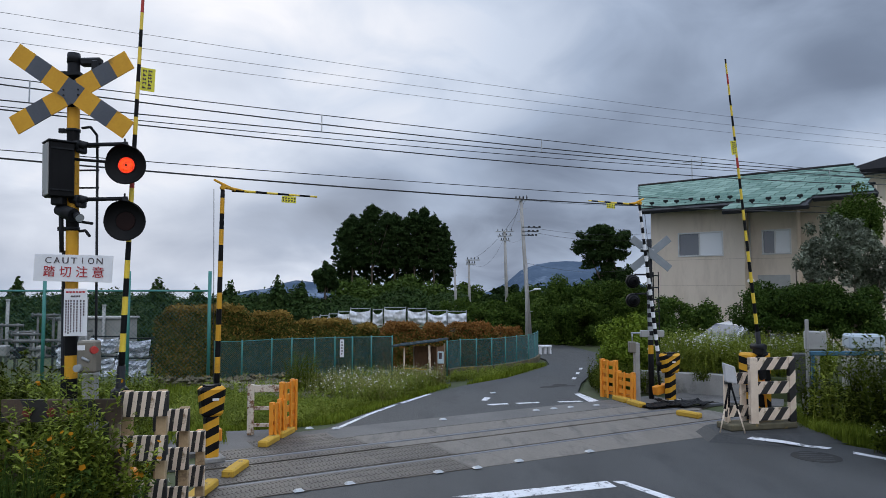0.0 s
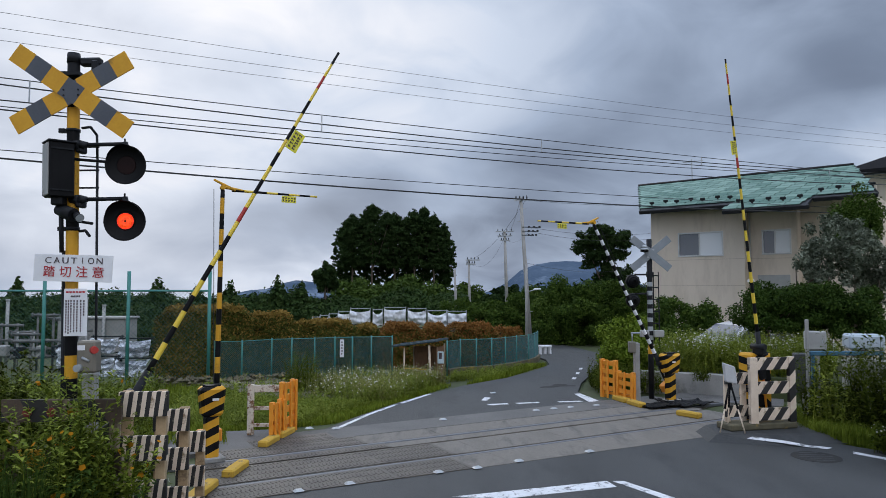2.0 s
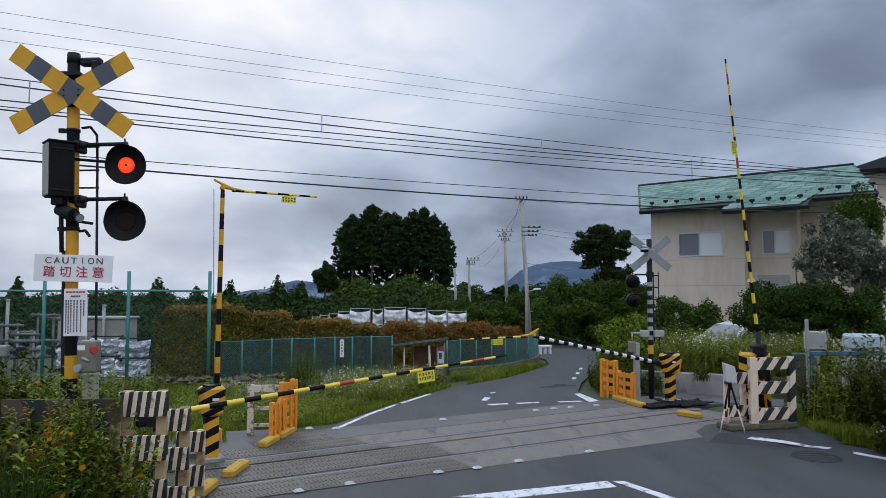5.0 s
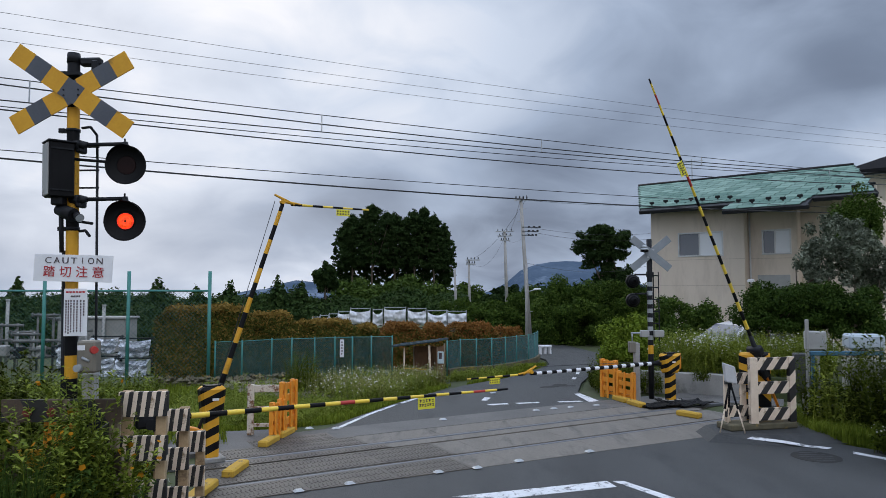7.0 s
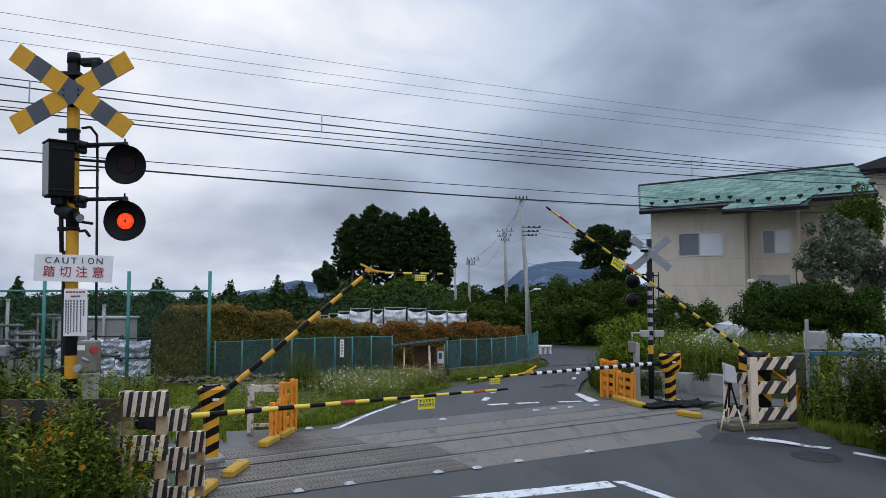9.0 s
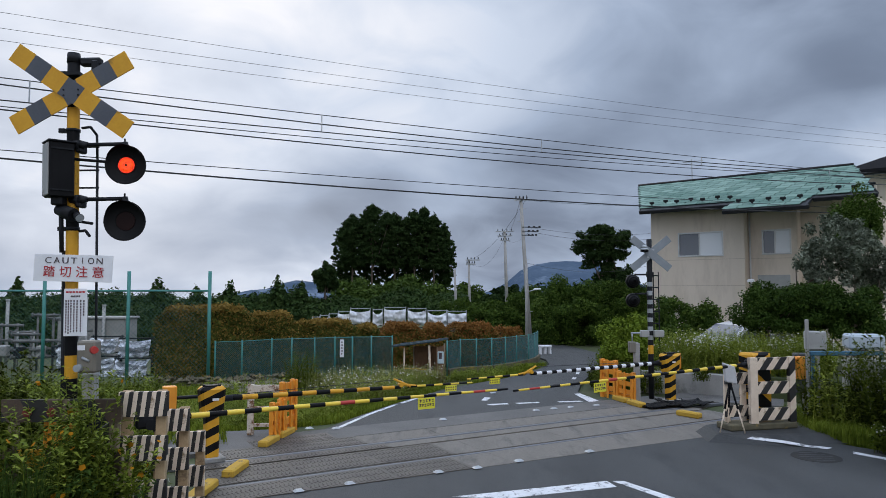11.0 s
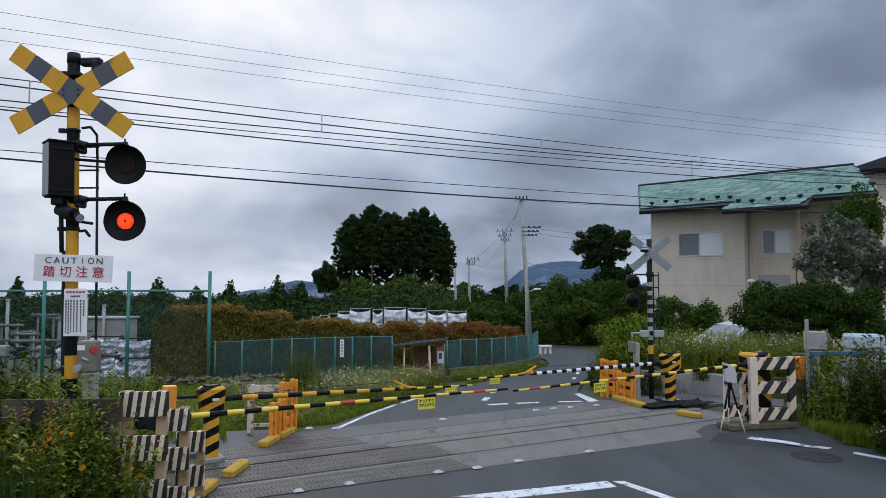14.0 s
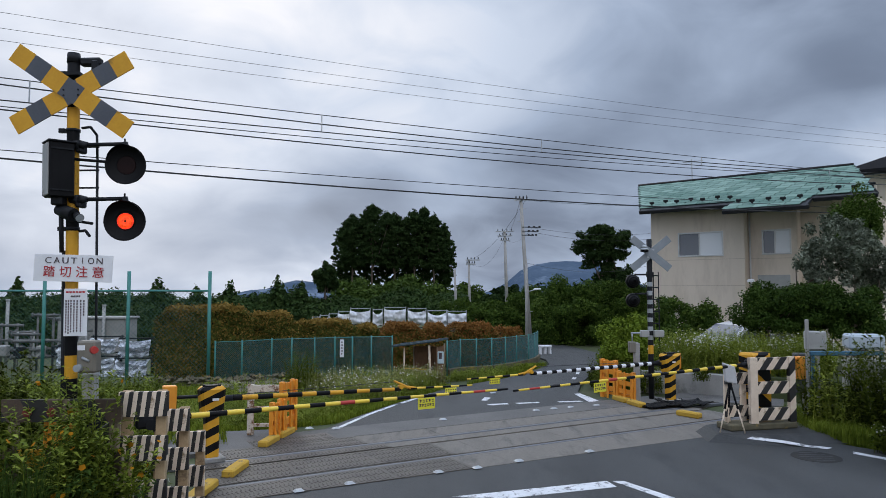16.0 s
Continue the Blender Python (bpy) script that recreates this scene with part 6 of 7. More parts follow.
# raised bank behind the low wall
bm = B()
poly(bm, [(4.75, 14.35), (6.3, 13.4), (9.5, 11.6), (12.5, 13), (11.5, 16.2), (5.6, 16.4)], -0.1, 0.38)
tagged(part("bank", bm, SOIL), "raised earth bank in front of the house", "bank", kind="structure")
bm = B()
box(bm, (0, 0, 0.17), (2.6, 0.16, 0.46), Matrix.Translation((5.15, 14.0, 0)) @ pose(0, 0, 0, 0, 0, -27), 0.015)
tagged(part("retaining_wall", bm, CONCRETE), "low weathered concrete retaining wall", "wall", kind="structure")
bm = B()
poly(bm, [(4.2, 13.4), (6.1, 12.5), (6.5, 13.3), (4.9, 14.2)], -0.1, -0.005)
tagged(part("pavement", bm, OLDASPHALT), "paved strip by the track", "pavement", kind="structure")

bm = B()
poly(bm, [(-3.7, 9.25), (-2.5, 9.3), (-2.42, 9.6), (-2.38, 10.25), (-2.6, 10.5), (-3.9, 10.2)], -0.1, -0.012)
tagged(part("pavement", bm, OLDASPHALT), "pale paved strip beside the track", "pavement", kind="structure")


def rubber_mat(x, y, rz, w, d, seed):
    """A crumpled black rubber mat lying by the track."""
    bm = B()
    bmesh.ops.create_grid(bm, x_segments=14, y_segments=8, size=0.5)
    for v in bm.verts:
        v.co = Vector((v.co.x * w, v.co.y * d, 0.03 + 0.035 * noise.noise(Vector((v.co.x * 4 + seed, v.co.y * 4, seed))) + 0.02 * noise.noise(Vector((v.co.x * 11, v.co.y * 9, seed)))))
    g = bmesh.ops.extrude_face_region(bm, geom=bm.faces[:])
    bmesh.ops.translate(bm, vec=(0, 0, 0.015), verts=[v for v in g["geom"] if isinstance(v, bmesh.types.BMVert)])
    bmesh.ops.recalc_face_normals(bm, faces=bm.faces[:])
    tagged(part("rubber_mat", bm, BLACK), "crumpled black rubber mat beside the track", "mat", "rubber mats").matrix_basis = pose(x, y, 0.01, 0, 0, rz)


rubber_mat(3.85, 12.35, 20, 0.7, 0.35, 1.0)
rubber_mat(4.45, 12.55, 32, 0.8, 0.4, 4.0)
rubber_mat(4.2, 12.85, 10, 0.5, 0.3, 7.0)

# rubble under the fence
V, F = [], []
for q in quad_area((-3.6, 13.3, 0), (-1.6, 13.0, 0), (-1.6, 15.8, 0), (-5.0, 15.0, 0))(1500):
    s = 0.025 + 0.045 * RNG.random() ** 2
    k = len(V)
    for d in ((1, 0, 0), (0, 1, 0), (-1, 0, 0), (0, -1, 0), (0, 0, 0.8), (0, 0, -0.8)):
        V.append((q + np.array(d) * s * (0.7 + 0.6 * RNG.random()) + RNG.normal(size=3) * s * 0.15 + np.array([0, 0, 0.06])).tolist())
    F += [(k + a, k + b, k + 4) for a, b in ((0, 1), (1, 2), (2, 3), (3, 0))] + [(k + b, k + a, k + 5) for a, b in ((0, 1), (1, 2), (2, 3), (3, 0))]
RUBBLE = mat("rubble_stone", (0.13, 0.115, 0.09), (0.27, 0.245, 0.205), 0.9, scale=8, island=0.6, bump=0.3)
tagged(part("rubble", (V, F), RUBBLE), "pale rubble among the weeds below the fence", "rubble", kind="stuff")

# dry stone footing along the fence
V, F = [], []
for i in range(420):
    u = RNG.random()
    q = np.array([-6.2 + 3.4 * u, 15.0 + (0.9 * max(0.0, u - 0.35) * 1.6) + 0.12 * RNG.normal(), 0.02 + 0.16 * RNG.random()])
    s = 0.035 + 0.05 * RNG.random()
    k = len(V)
    for d in ((1, 0, 0), (0, 1, 0), (-1, 0, 0), (0, -1, 0), (0, 0, 0.75), (0, 0, -0.75)):
        V.append((q + np.array(d) * s * (0.75 + 0.5 * RNG.random()) + RNG.normal(size=3) * s * 0.12).tolist())
    F += [(k + a, k + b, k + 4) for a, b in ((0, 1), (1, 2), (2, 3), (3, 0))] + [(k + b, k + a, k + 5) for a, b in ((0, 1), (1, 2), (2, 3), (3, 0))]
tagged(part("footing_stones", (V, F), MOSSY), "dark mossy stones heaped along the foot of the fence", "stones", kind="stuff")

# ---- guards ----


def stripe_slats(bm, w, h, t, stripe, slope, m=None, mi=(0, 1)):
    """A board in the x-z plane cut into slanting stripes."""
    vs = box(bm, (w / 2, 0, 0), (w, t, h), m)
    geom = list({f for v in vs for f in v.link_faces}) + list({e for v in vs for e in v.link_edges}) + vs
    n = Vector((1, 0, -slope)).normalized()
    o0 = Vector((0, 0, 0))
    if m is not None:
        n = (m.to_3x3() @ n).normalized(); o0 = m @ o0
    k = int((w + abs(slope) * h) / stripe) + 2
    for i in range(-k, k + 1):
        g = bmesh.ops.bisect_plane(bm, geom=[x for x in geom if x.is_valid], plane_co=o0 + n * i * stripe, plane_no=n)
        geom = list({x for x in g["geom"]} | {x for x in geom if x.is_valid})
    for f in {x for x in geom if isinstance(x, bmesh.types.BMFace) and x.is_valid}:
        i = math.floor((f.calc_center_median() - o0).dot(n) / stripe)
        f.material_index = mi[i % 2]


def guard(name, label, m, w, h, boards, uprights, bh, stripe, slope, mats, post_mat, t=0.04, pw=0.08):
    th = thing(name, label, "guard", m, "crossing guards")
    for z in boards:
        bm = B()
        stripe_slats(bm, w, bh, t, stripe, slope)
        o = part("board", bm, mats, th)
        o.location = (0, 0, z)
    for x in uprights:
        bm = B()
        box(bm, (x, 0.045, h / 2), (pw, 0.05, h), bevel=0.006)
        part("upright", bm, post_mat, th)
    return th


WB = [WORNBLACK, WORNWHITE]
TANWOOD = mat('old_cream_timber', (0.29, 0.19, 0.10), (0.50, 0.37, 0.22), 0.85, scale=4, bump=0.4, spots=(0.12, 0.08, 0.05), spot_scale=5)
# left row of white and black guards stepping down along the road edge
guard("crossing_guard", "tall weathered black and white slatted guard", pose(-2.52, 5.43, 0, 0, 0, 6), 0.37, 1.30, (1.2, 0.86, 0.52, 0.18), (0.05, 0.31), 0.19, 0.034, 0.12, WB, TANWOOD)
guard("crossing_guard", "weathered black and white slatted guard", pose(-2.42, 5.84, 0, 0, 0, 6), 0.29, 1.10, (1.0, 0.68, 0.36, 0.1), (0.04, 0.24), 0.18, 0.034, 0.12, WB, TANWOOD)
guard("crossing_guard", "low weathered black and white slatted guard", pose(-2.42, 6.36, 0, 0, 0, 6), 0.25, 0.80, (0.71, 0.40, 0.12), (0.04, 0.2), 0.18, 0.034, 0.12, WB, TANWOOD)
# long rusty board with reflectors across the weeds, and its slanting brace boards
rb = thing("guard_board", "long rusty board guard with red reflectors among weeds", "guard", pose(-3.36, 5.32, 0, 0, 0, 2), "")
bm = B()
stripe_slats(bm, 0.9, 0.17, 0.03, 0.16, -0.6)
part("board", bm, [RUST, WORNBLACK], rb).location = (0, 0, 1.17)
for z in (0.78, 0.42):
    bm = B()
    stripe_slats(bm, 0.9, 0.19, 0.03, 0.16, -0.6)
    part("board", bm, [RUST, YELLOW], rb, "rusty board with yellow hazard stripes").location = (0, 0, z)
for x in (0.07, 0.83):
    bm = B()
    box(bm, (x, 0.04, 0.62), (0.07, 0.05, 1.24), bevel=0.005)
    part("post", bm, WOOD, rb)
for x in (0.2, 0.38, 0.58):
    bm = B()
    tube(bm, (x, -0.018, 1.16), (x, -0.03, 1.16), 0.034, seg=14)
    part("reflector", bm, DULLRED, rb, "faded round red reflector")
bg2 = thing("guard_board", "slanting black and white brace board by the slatted guard", "guard", pose(-2.68, 5.5, 0, 0, 0, 40))
for z0 in (0.95, 0.45):
    bm = B()
    stripe_slats(bm, 0.75, 0.19, 0.035, 0.2, 0.4)
    o = part("board", bm, WB, bg2)
    o.matrix_basis = pose(-0.45, 0.0, z0 - 0.33, 0, -32, 0)
bm = B()
box(bm, (0.18, 0.03, 0.55), (0.08, 0.06, 1.1), bevel=0.005)
part("post", bm, WOOD, bg2)

# orange guards


def orange_guard(m, w, h, label, slats=3):
    th = thing("crossing_guard", label, "guard", m, "orange crossing guards")
    for x in (0.035, w - 0.035):
        bm = B()
        box(bm, (x, 0, h / 2), (0.07, 0.06, h), bevel=0.006)
        part("upright", bm, ORANGE, th)
    for x in (0.03, w / 2, w - 0.03):
        bm = B()
        box(bm, (x, -0.062, h / 2), (0.05, 0.026, h - 0.01), bevel=0.005)
        part("batten", bm, ORANGE, th)
    for i in range(slats):
        bm = B()
        box(bm, (w / 2, -0.035, h - 0.07 - i * (h - 0.10) / slats), (w, 0.025, 0.62 * (h - 0.14) / slats), bevel=0.006)
        part("slat", bm, ORANGE, th)
    bm = B()
    box(bm, (w / 2, 0.0, 0.1), (w - 0.145, 0.03, 0.05))
    part("rail", bm, ORANGE, th)
    return th


orange_guard(pose(-2.37, 9.62, 0, 0, 0, 82), 0.36, 0.53, "low orange painted wooden guard at the crossing edge")
orange_guard(pose(-2.32, 9.98, 0, 0, 0, 78), 0.42, 0.76, "orange painted wooden guard at the crossing edge", 4)
th = thing("crossing_guard", "white frame guard with flaking paint", "guard", pose(-2.82, 10.05, 0, 0, 0, 4), "crossing guards")
for x in (0.05, 0.5):
    bm = B()
    box(bm, (x, 0, 0.36), (0.09, 0.06, 0.72), bevel=0.006)
    part("upright", bm, FLAKED, th)
for z, k in ((0.66, 0.1), (0.38, 0.05), (0.14, 0.05)):
    bm = B()
    box(bm, (0.275, -0.01, z), (0.36, 0.04, k), bevel=0.005)
    part("rail", bm, FLAKED, th)
orange_guard(pose(3.10, 13.55, 0, 0, 0, -58), 0.40, 0.74, "orange painted wooden guard beyond the track", 4)
orange_guard(pose(3.32, 13.2, 0, 0, 0, -58), 0.42, 0.55, "low orange painted wooden guard beyond the track")

# black and white guards before the right-hand barrier
guard("crossing_guard", "white guard frame with black hazard stripes", pose(4.33, 9.86, 0.19, 0, 0, 14), 0.74, 0.93, (0.84, 0.50, 0.13), (), 0.17, 0.088, 0.8, WB, WORNWHITE, 0.05)
gd = guard("crossing_guard", "low white guard with black hazard stripes", pose(4.04, 9.98, 0.19, 0, 0, 10), 0.36, 0.66, (0.62, 0.16), (0.05, 0.31), 0.16, 0.07, 0.5, WB, WORNWHITE)
fr = thing("crossing_guard", "cream upright posts of the striped guard frame", "guard", pose(4.33, 9.86, 0.18, 0, 0, 14), "crossing guards")
for x, w in ((0.06, 0.12), (0.70, 0.10)):
    bm = B()
    stripe_slats(bm, w, 0.92, 0.06, 0.13 if x > 0.5 else 0.6, 1.0)
    part("upright", bm, [WORNWHITE, WORNWHITE] if x < 0.5 else WB, fr).location = (x - w / 2, -0.01, 0.48)
bm = B()
box(bm, (0.3, 0.12, 0.15), (1.1, 0.34, 0.09), bevel=0.015)
tagged(part("kerb", bm, MOSSY), "mossy stained concrete kerb under the striped guard", "kerb", kind="structure").matrix_basis = pose(4.25, 9.86, 0, 0, 0, 13)
# added ramp: lifts guard and tripod so their feet fit the camera's view
bm = B()
poly(bm, [(3.80, 9.66), (4.6, 9.55), (5.4, 9.75), (5.6, 10.5), (4.9, 10.7), (3.86, 10.25)], 0.0, 0.105)
for v in bm.verts:
    if v.co.z < 0.03:
        c = Vector((4.7, 10.1, 0))
        v.co = c + (v.co - c) * (1.2 if v.co.x < 4.2 else 1.45)
        v.co.z = -0.01
tagged(part("shoulder", bm, ASPHALT), "added asphalt ramp lifting the guard to fit the camera's view", "shoulder", kind="structure")
for x, y, z, s in ((4.62, 10.12, 0.5, (0.3, 0.25, 1.0)),):
    th = thing("barrier_housing", "yellow and black striped machine housing behind the guard", "machine", pose(x, y + 0.15, 0.05, 0, 0, 29))
    bm = B()
    striped_box(bm, (0, 0, s[2] / 2 - 0.06), (s[0], s[1], s[2] - 0.12), 6, 0.7)
    part("body", bm, [BLACK, YELLOW], th)

# small tripod with a white cover sheet
tp = thing("tripod", "camera tripod under a white cover on the road edge", "tripod", pose(4.02, 9.76, 0.106))
for i, a in enumerate((200, 320, 80)):
    bm = B()
    ca, sa = math.cos(radians(a)), math.sin(radians(a))
    tube(bm, (0.02 * ca, 0.02 * sa, 0.62), (0.10 * ca, 0.10 * sa, 0.32), 0.014, seg=8, mi=0)
    tube(bm, (0.10 * ca, 0.10 * sa, 0.32), (0.19 * ca, 0.19 * sa, 0.0), 0.010, seg=8, mi=1)
    part("leg", bm, [BLACK, WORNWHITE], tp)
bm = B()
tube(bm, (0, 0, 0.58), (0, 0, 0.72), 0.03, seg=10)
part("head", bm, BLACK, tp)
bm = B()
vs = box(bm, (0.0, 0, 0.8), (0.165, 0.07, 0.25), bevel=0.012)
for v in bm.verts:
    v.co.x += 0.12 * (v.co.z - 0.8) * -1.0
    v.co.z += 0.35 * -v.co.x * (1 if v.co.z > 0.8 else 0.6)
part("cover", bm, WORNCLOTH, tp, "white cloth cover")

# ---- boxes and tank on the right ----


def cabinet(x, y, z, s, m, label, cat="cabinet"):
    th = thing("cabinet", label, cat, pose(x, y, 0, 0, 0, -20))
    bm = B()
    box(bm, (0, 0, z), s, bevel=0.015)
    part("body", bm, m, th)
    bm = B()
    box(bm, (0, -s[1] / 2 - 0.006, z), (s[0] * 0.86, 0.01, s[2] * 0.86), bevel=0.003)
    d = part("door", bm, m, th)
    bm = B()
    box(bm, (s[0] * 0.3, -s[1] / 2 - 0.018, z), (0.02, 0.015, 0.07))
    part("handle", bm, GALV, d)
    bm = B()
    box(bm, (0, 0, (z - s[2] / 2) / 2), (0.1, 0.1, z - s[2] / 2))
    part("post", bm, CONCRETE, th)
    return th


cabinet(5.95, 11.1, 1.27, (0.3, 0.22, 0.3), GREYMETAL, "small grey equipment cabinet on a post")
DARKCAB = mat("dark_weathered_cabinet", (0.045, 0.047, 0.048), (0.085, 0.086, 0.084), 0.8, spots=(0.12, 0.11, 0.10), spot_scale=3)
cabinet(5.86, 11.25, 0.74, (0.34, 0.3, 0.62), DARKCAB, "dark weathered equipment cabinet behind the guard")
bm = B()
box(bm, (0, 0, 0.8), (0.048, 0.048, 1.62), bevel=0.008)
tagged(part("concrete_post", bm, CONCRETE), "slim concrete marker post", "post").matrix_basis = pose(5.77, 11.0, 0)
tk = thing("water_tank", "white plastic tank on a blue rail", "tank", pose(6.6, 10.9, 0, 0, 0, -15))
bm = B()
box(bm, (0, 0, 1.27), (0.5, 0.4, 0.23), bevel=0.03)
part("body", bm, PALETANK, tk)
bm = B()
box(bm, (0, 0, 0.75), (0.55, 0.35, 0.5), bevel=0.02)
part("base", bm, GREYMETAL, tk)
bm = B()
box(bm, (6.25, 10.75, 1.1), (1.15, 0.05, 0.07), bevel=0.01)
box(bm, (5.72, 10.75, 0.55), (0.05, 0.05, 1.08), bevel=0.01)
box(bm, (6.78, 10.75, 0.55), (0.05, 0.05, 1.08), bevel=0.01)
BLUE = mat("blue_pipe_paint", (0.03, 0.10, 0.17), (0.05, 0.15, 0.24), 0.5)
tagged(part("blue_rail", bm, BLUE), "blue painted rail before the boxes", "rail")

# ---- white car behind the bank ----


def car():
    th = thing("car", "white parked car half hidden by flowering weeds", "car", pose(8.1, 17.8, -0.06, 0, 0, 190))
    prof = [(-1.7, 0.25), (-1.72, 0.62), (-1.6, 0.86), (-1.25, 0.92), (-0.95, 1.22), (-0.5, 1.31), (0.3, 1.32), (0.8, 1.23), (1.25, 0.92), (1.65, 0.82), (1.75, 0.55), (1.72, 0.25)]
    bm = B()
    rings = []
    for f, inset in ((-0.74, 0.06), (-0.70, 0.0), (0.70, 0.0), (0.74, 0.06)):
        rings.append([bm.verts.new((x * (1 - inset * 0.3), f * (1 - 0.16 * max(0, z - 0.85)), z - inset * 0.4 * (1 if z > 0.9 else 0))) for x, z in prof])
    n = len(prof)
    for a, b in zip(rings, rings[1:]):
        for i in range(n):
            bm.faces.new((a[i], a[(i + 1) % n], b[(i + 1) % n], b[i]))
    bm.faces.new(rings[0][::-1]); bm.faces.new(rings[-1])
    bmesh.ops.recalc_face_normals(bm, faces=bm.faces[:])
    part("body", bm, CARWHITE, th, smooth=False)
    for s in (-1, 1):
        bm = B()
        pts = [(-0.9, 0.92), (-0.82, 1.16), (-0.45, 1.28), (0.3, 1.29), (0.7, 1.22), (1.05, 0.92)]
        vs = [bm.verts.new((x, s * (0.742 - 0.1 * max(0, z - 0.9)), z)) for x, z in pts]
        bm.faces.new(vs if s < 0 else vs[::-1])
        part("side_window", bm, PANE, th)
        for x in (-1.1, 1.1):
            bm = B()
            tube(bm, (x, s * 0.6, 0.28), (x, s * 0.76, 0.28), 0.28, seg=18)
            w = part("wheel", bm, BLACK, th)
            bm = B()
            tube(bm, (x, s * 0.755, 0.28), (x, s * 0.77, 0.28), 0.17, seg=14)
            part("rim", bm, GALV, w)
    for pts in (((0.82, 1.23), (1.22, 0.95)), ((-0.58, 1.30), (-0.97, 1.20))):
        (xa, za), (xb, zb) = pts
        dx, dz = zb - za, xa - xb
        k = 0.012 / math.hypot(dx, dz)
        sgn = 1 if xb > xa else -1
        bm = B()
        o = Vector((abs(dx) * k * sgn, 0, abs(dz) * k))
        vs = [bm.verts.new(Vector((x, y * (0.60 if z > 1.1 else 0.66), z)) + o) for x, y, z in ((xa, -1, za), (xa, 1, za), (xb, 1, zb), (xb, -1, zb))]
        bm.faces.new(vs)
        part("windscreen", bm, PANE, th)
    return th


CARWHITE = mat("white_car_paint", (0.72, 0.72, 0.73), (0.78, 0.78, 0.79), 0.2, bump=0)
car()

# ---- utility poles ----


def utility_pole(label, x, y, h, r, lean, arms, seed=0, lamp=False):
    th = thing("utility_pole", label, "utility pole", pose(x, y, 0, 0, lean, 0), "utility poles")
    bm = B()
    tube(bm, (0, 0, -0.1), (0, 0, h), r, r * 0.62, seg=14)
    part("pole", bm, POLECON, th)
    for z, w, off in arms:
        bm = B()
        box(bm, (off, -0.06, z), (w, 0.06, 0.06), bevel=0.006)
        a = part("crossarm", bm, GALV, th)
        for k in range(4):
            bm = B()
            xx = off - w / 2 + (k + 0.5) * w / 4
            tube(bm, (xx, -0.06, z + 0.03), (xx, -0.06, z + 0.14), 0.028, 0.018, seg=8)
            part("insulator", bm, DKMETAL, a)
    bm = B()
    for i in range(int(h / 0.45) - 2):
        s = -1 if i % 2 else 1
        tube(bm, (s * r * 0.6, 0, 1.3 + i * 0.45), (s * (r + 0.07), 0, 1.3 + i * 0.45), 0.008, seg=5)
    part("step_bolts", bm, GALV, th)
    if lamp:
        bm = B()
        path(bm, [(0, 0, 1.98), (0.2, -0.02, 2.03), (0.26, -0.02, 2.04)], 0.018)
        l = part("lamp_arm", bm, GALV, th)
        bm = B()
        box(bm, (0.36, -0.02, 2.06), (0.26, 0.1, 0.06), bevel=0.02)
        part("lamp_head", bm, WHITE, l, "pale street lamp head")
    return th


utility_pole("grey concrete utility pole with a street lamp by the lane", 3.03, 24, 5.3, 0.085, -3.4, ((5.2, 0.5, 0.02),), lamp=True)
utility_pole("distant concrete utility pole with many insulators", 3.54, 38, 5.3, 0.11, -1.5, ((5.25, 1.0, 0), (5.0, 0.8, 0), (4.75, 0.5, 0)))
utility_pole("distant concrete utility pole", 1.33, 34, 3.55, 0.08, -1.0, ((3.5, 0.7, 0.2), (3.3, 0.5, 0.1)))
utility_pole("slim distant concrete pole", 0.68, 34, 3.05, 0.08, -2.0, ())
bm = B()
tube(bm, (2.7, 22.5, 0), (2.72, 22.5, 2.9), 0.04, seg=8)
tagged(part("cable_guard", bm, POLECON), "yellowed cable guard beside the pole", "cable guard")
for z, w in ((4.24, 0.62), (4.1, 0.5), (3.96, 0.42)):
    bm = B()
    tube(bm, (2.74, 23.95, z - 0.0), (2.74 + w, 23.9, z - 0.02), 0.014, seg=6)
    for k in range(3):
        tube(bm, (2.95 + k * w * 0.3, 23.92, z), (3.02 + k * w * 0.3, 23.92, z), 0.032, seg=8)
    tagged(part("wire_bracket", bm, DKMETAL), "thin bracket with insulators on the utility pole", "bracket", "wire brackets")
# drop wires between the poles


def drop(a, b, sag, r=0.005):
    bm = B()
    a, b = Vector(a), Vector(b)
    pts = [a.lerp(b, i / 8) - Vector((0, 0, sag * 4 * (i / 8) * (1 - i / 8))) for i in range(9)]
    path(bm, pts, r, seg=5)
    tagged(part("drop_wire", bm, WIRE), "thin service wire between the poles", "wire", "service wires")


drop((2.72, 24, 5.3), (3.42, 38, 5.3), 0.5)
drop((2.9, 24, 5.2), (1.25, 34, 3.5), 0.4)
drop((3.42, 38, 5.0), (1.25, 34, 3.4), 0.8)
drop((2.85, 24, 3.0), (9.5, 31, 3.2), 0.35)
drop((3.2, 24, 4.2), (10.0, 29, 4.6), 0.25)
drop((3.2, 24, 4.05), (10.0, 29, 4.4), 0.3)
drop((2.72, 24, 5.2), (14, 29, 6.0), 0.3)
drop((3.1, 24, 4.2), (3.5, 38, 4.8), 0.3)

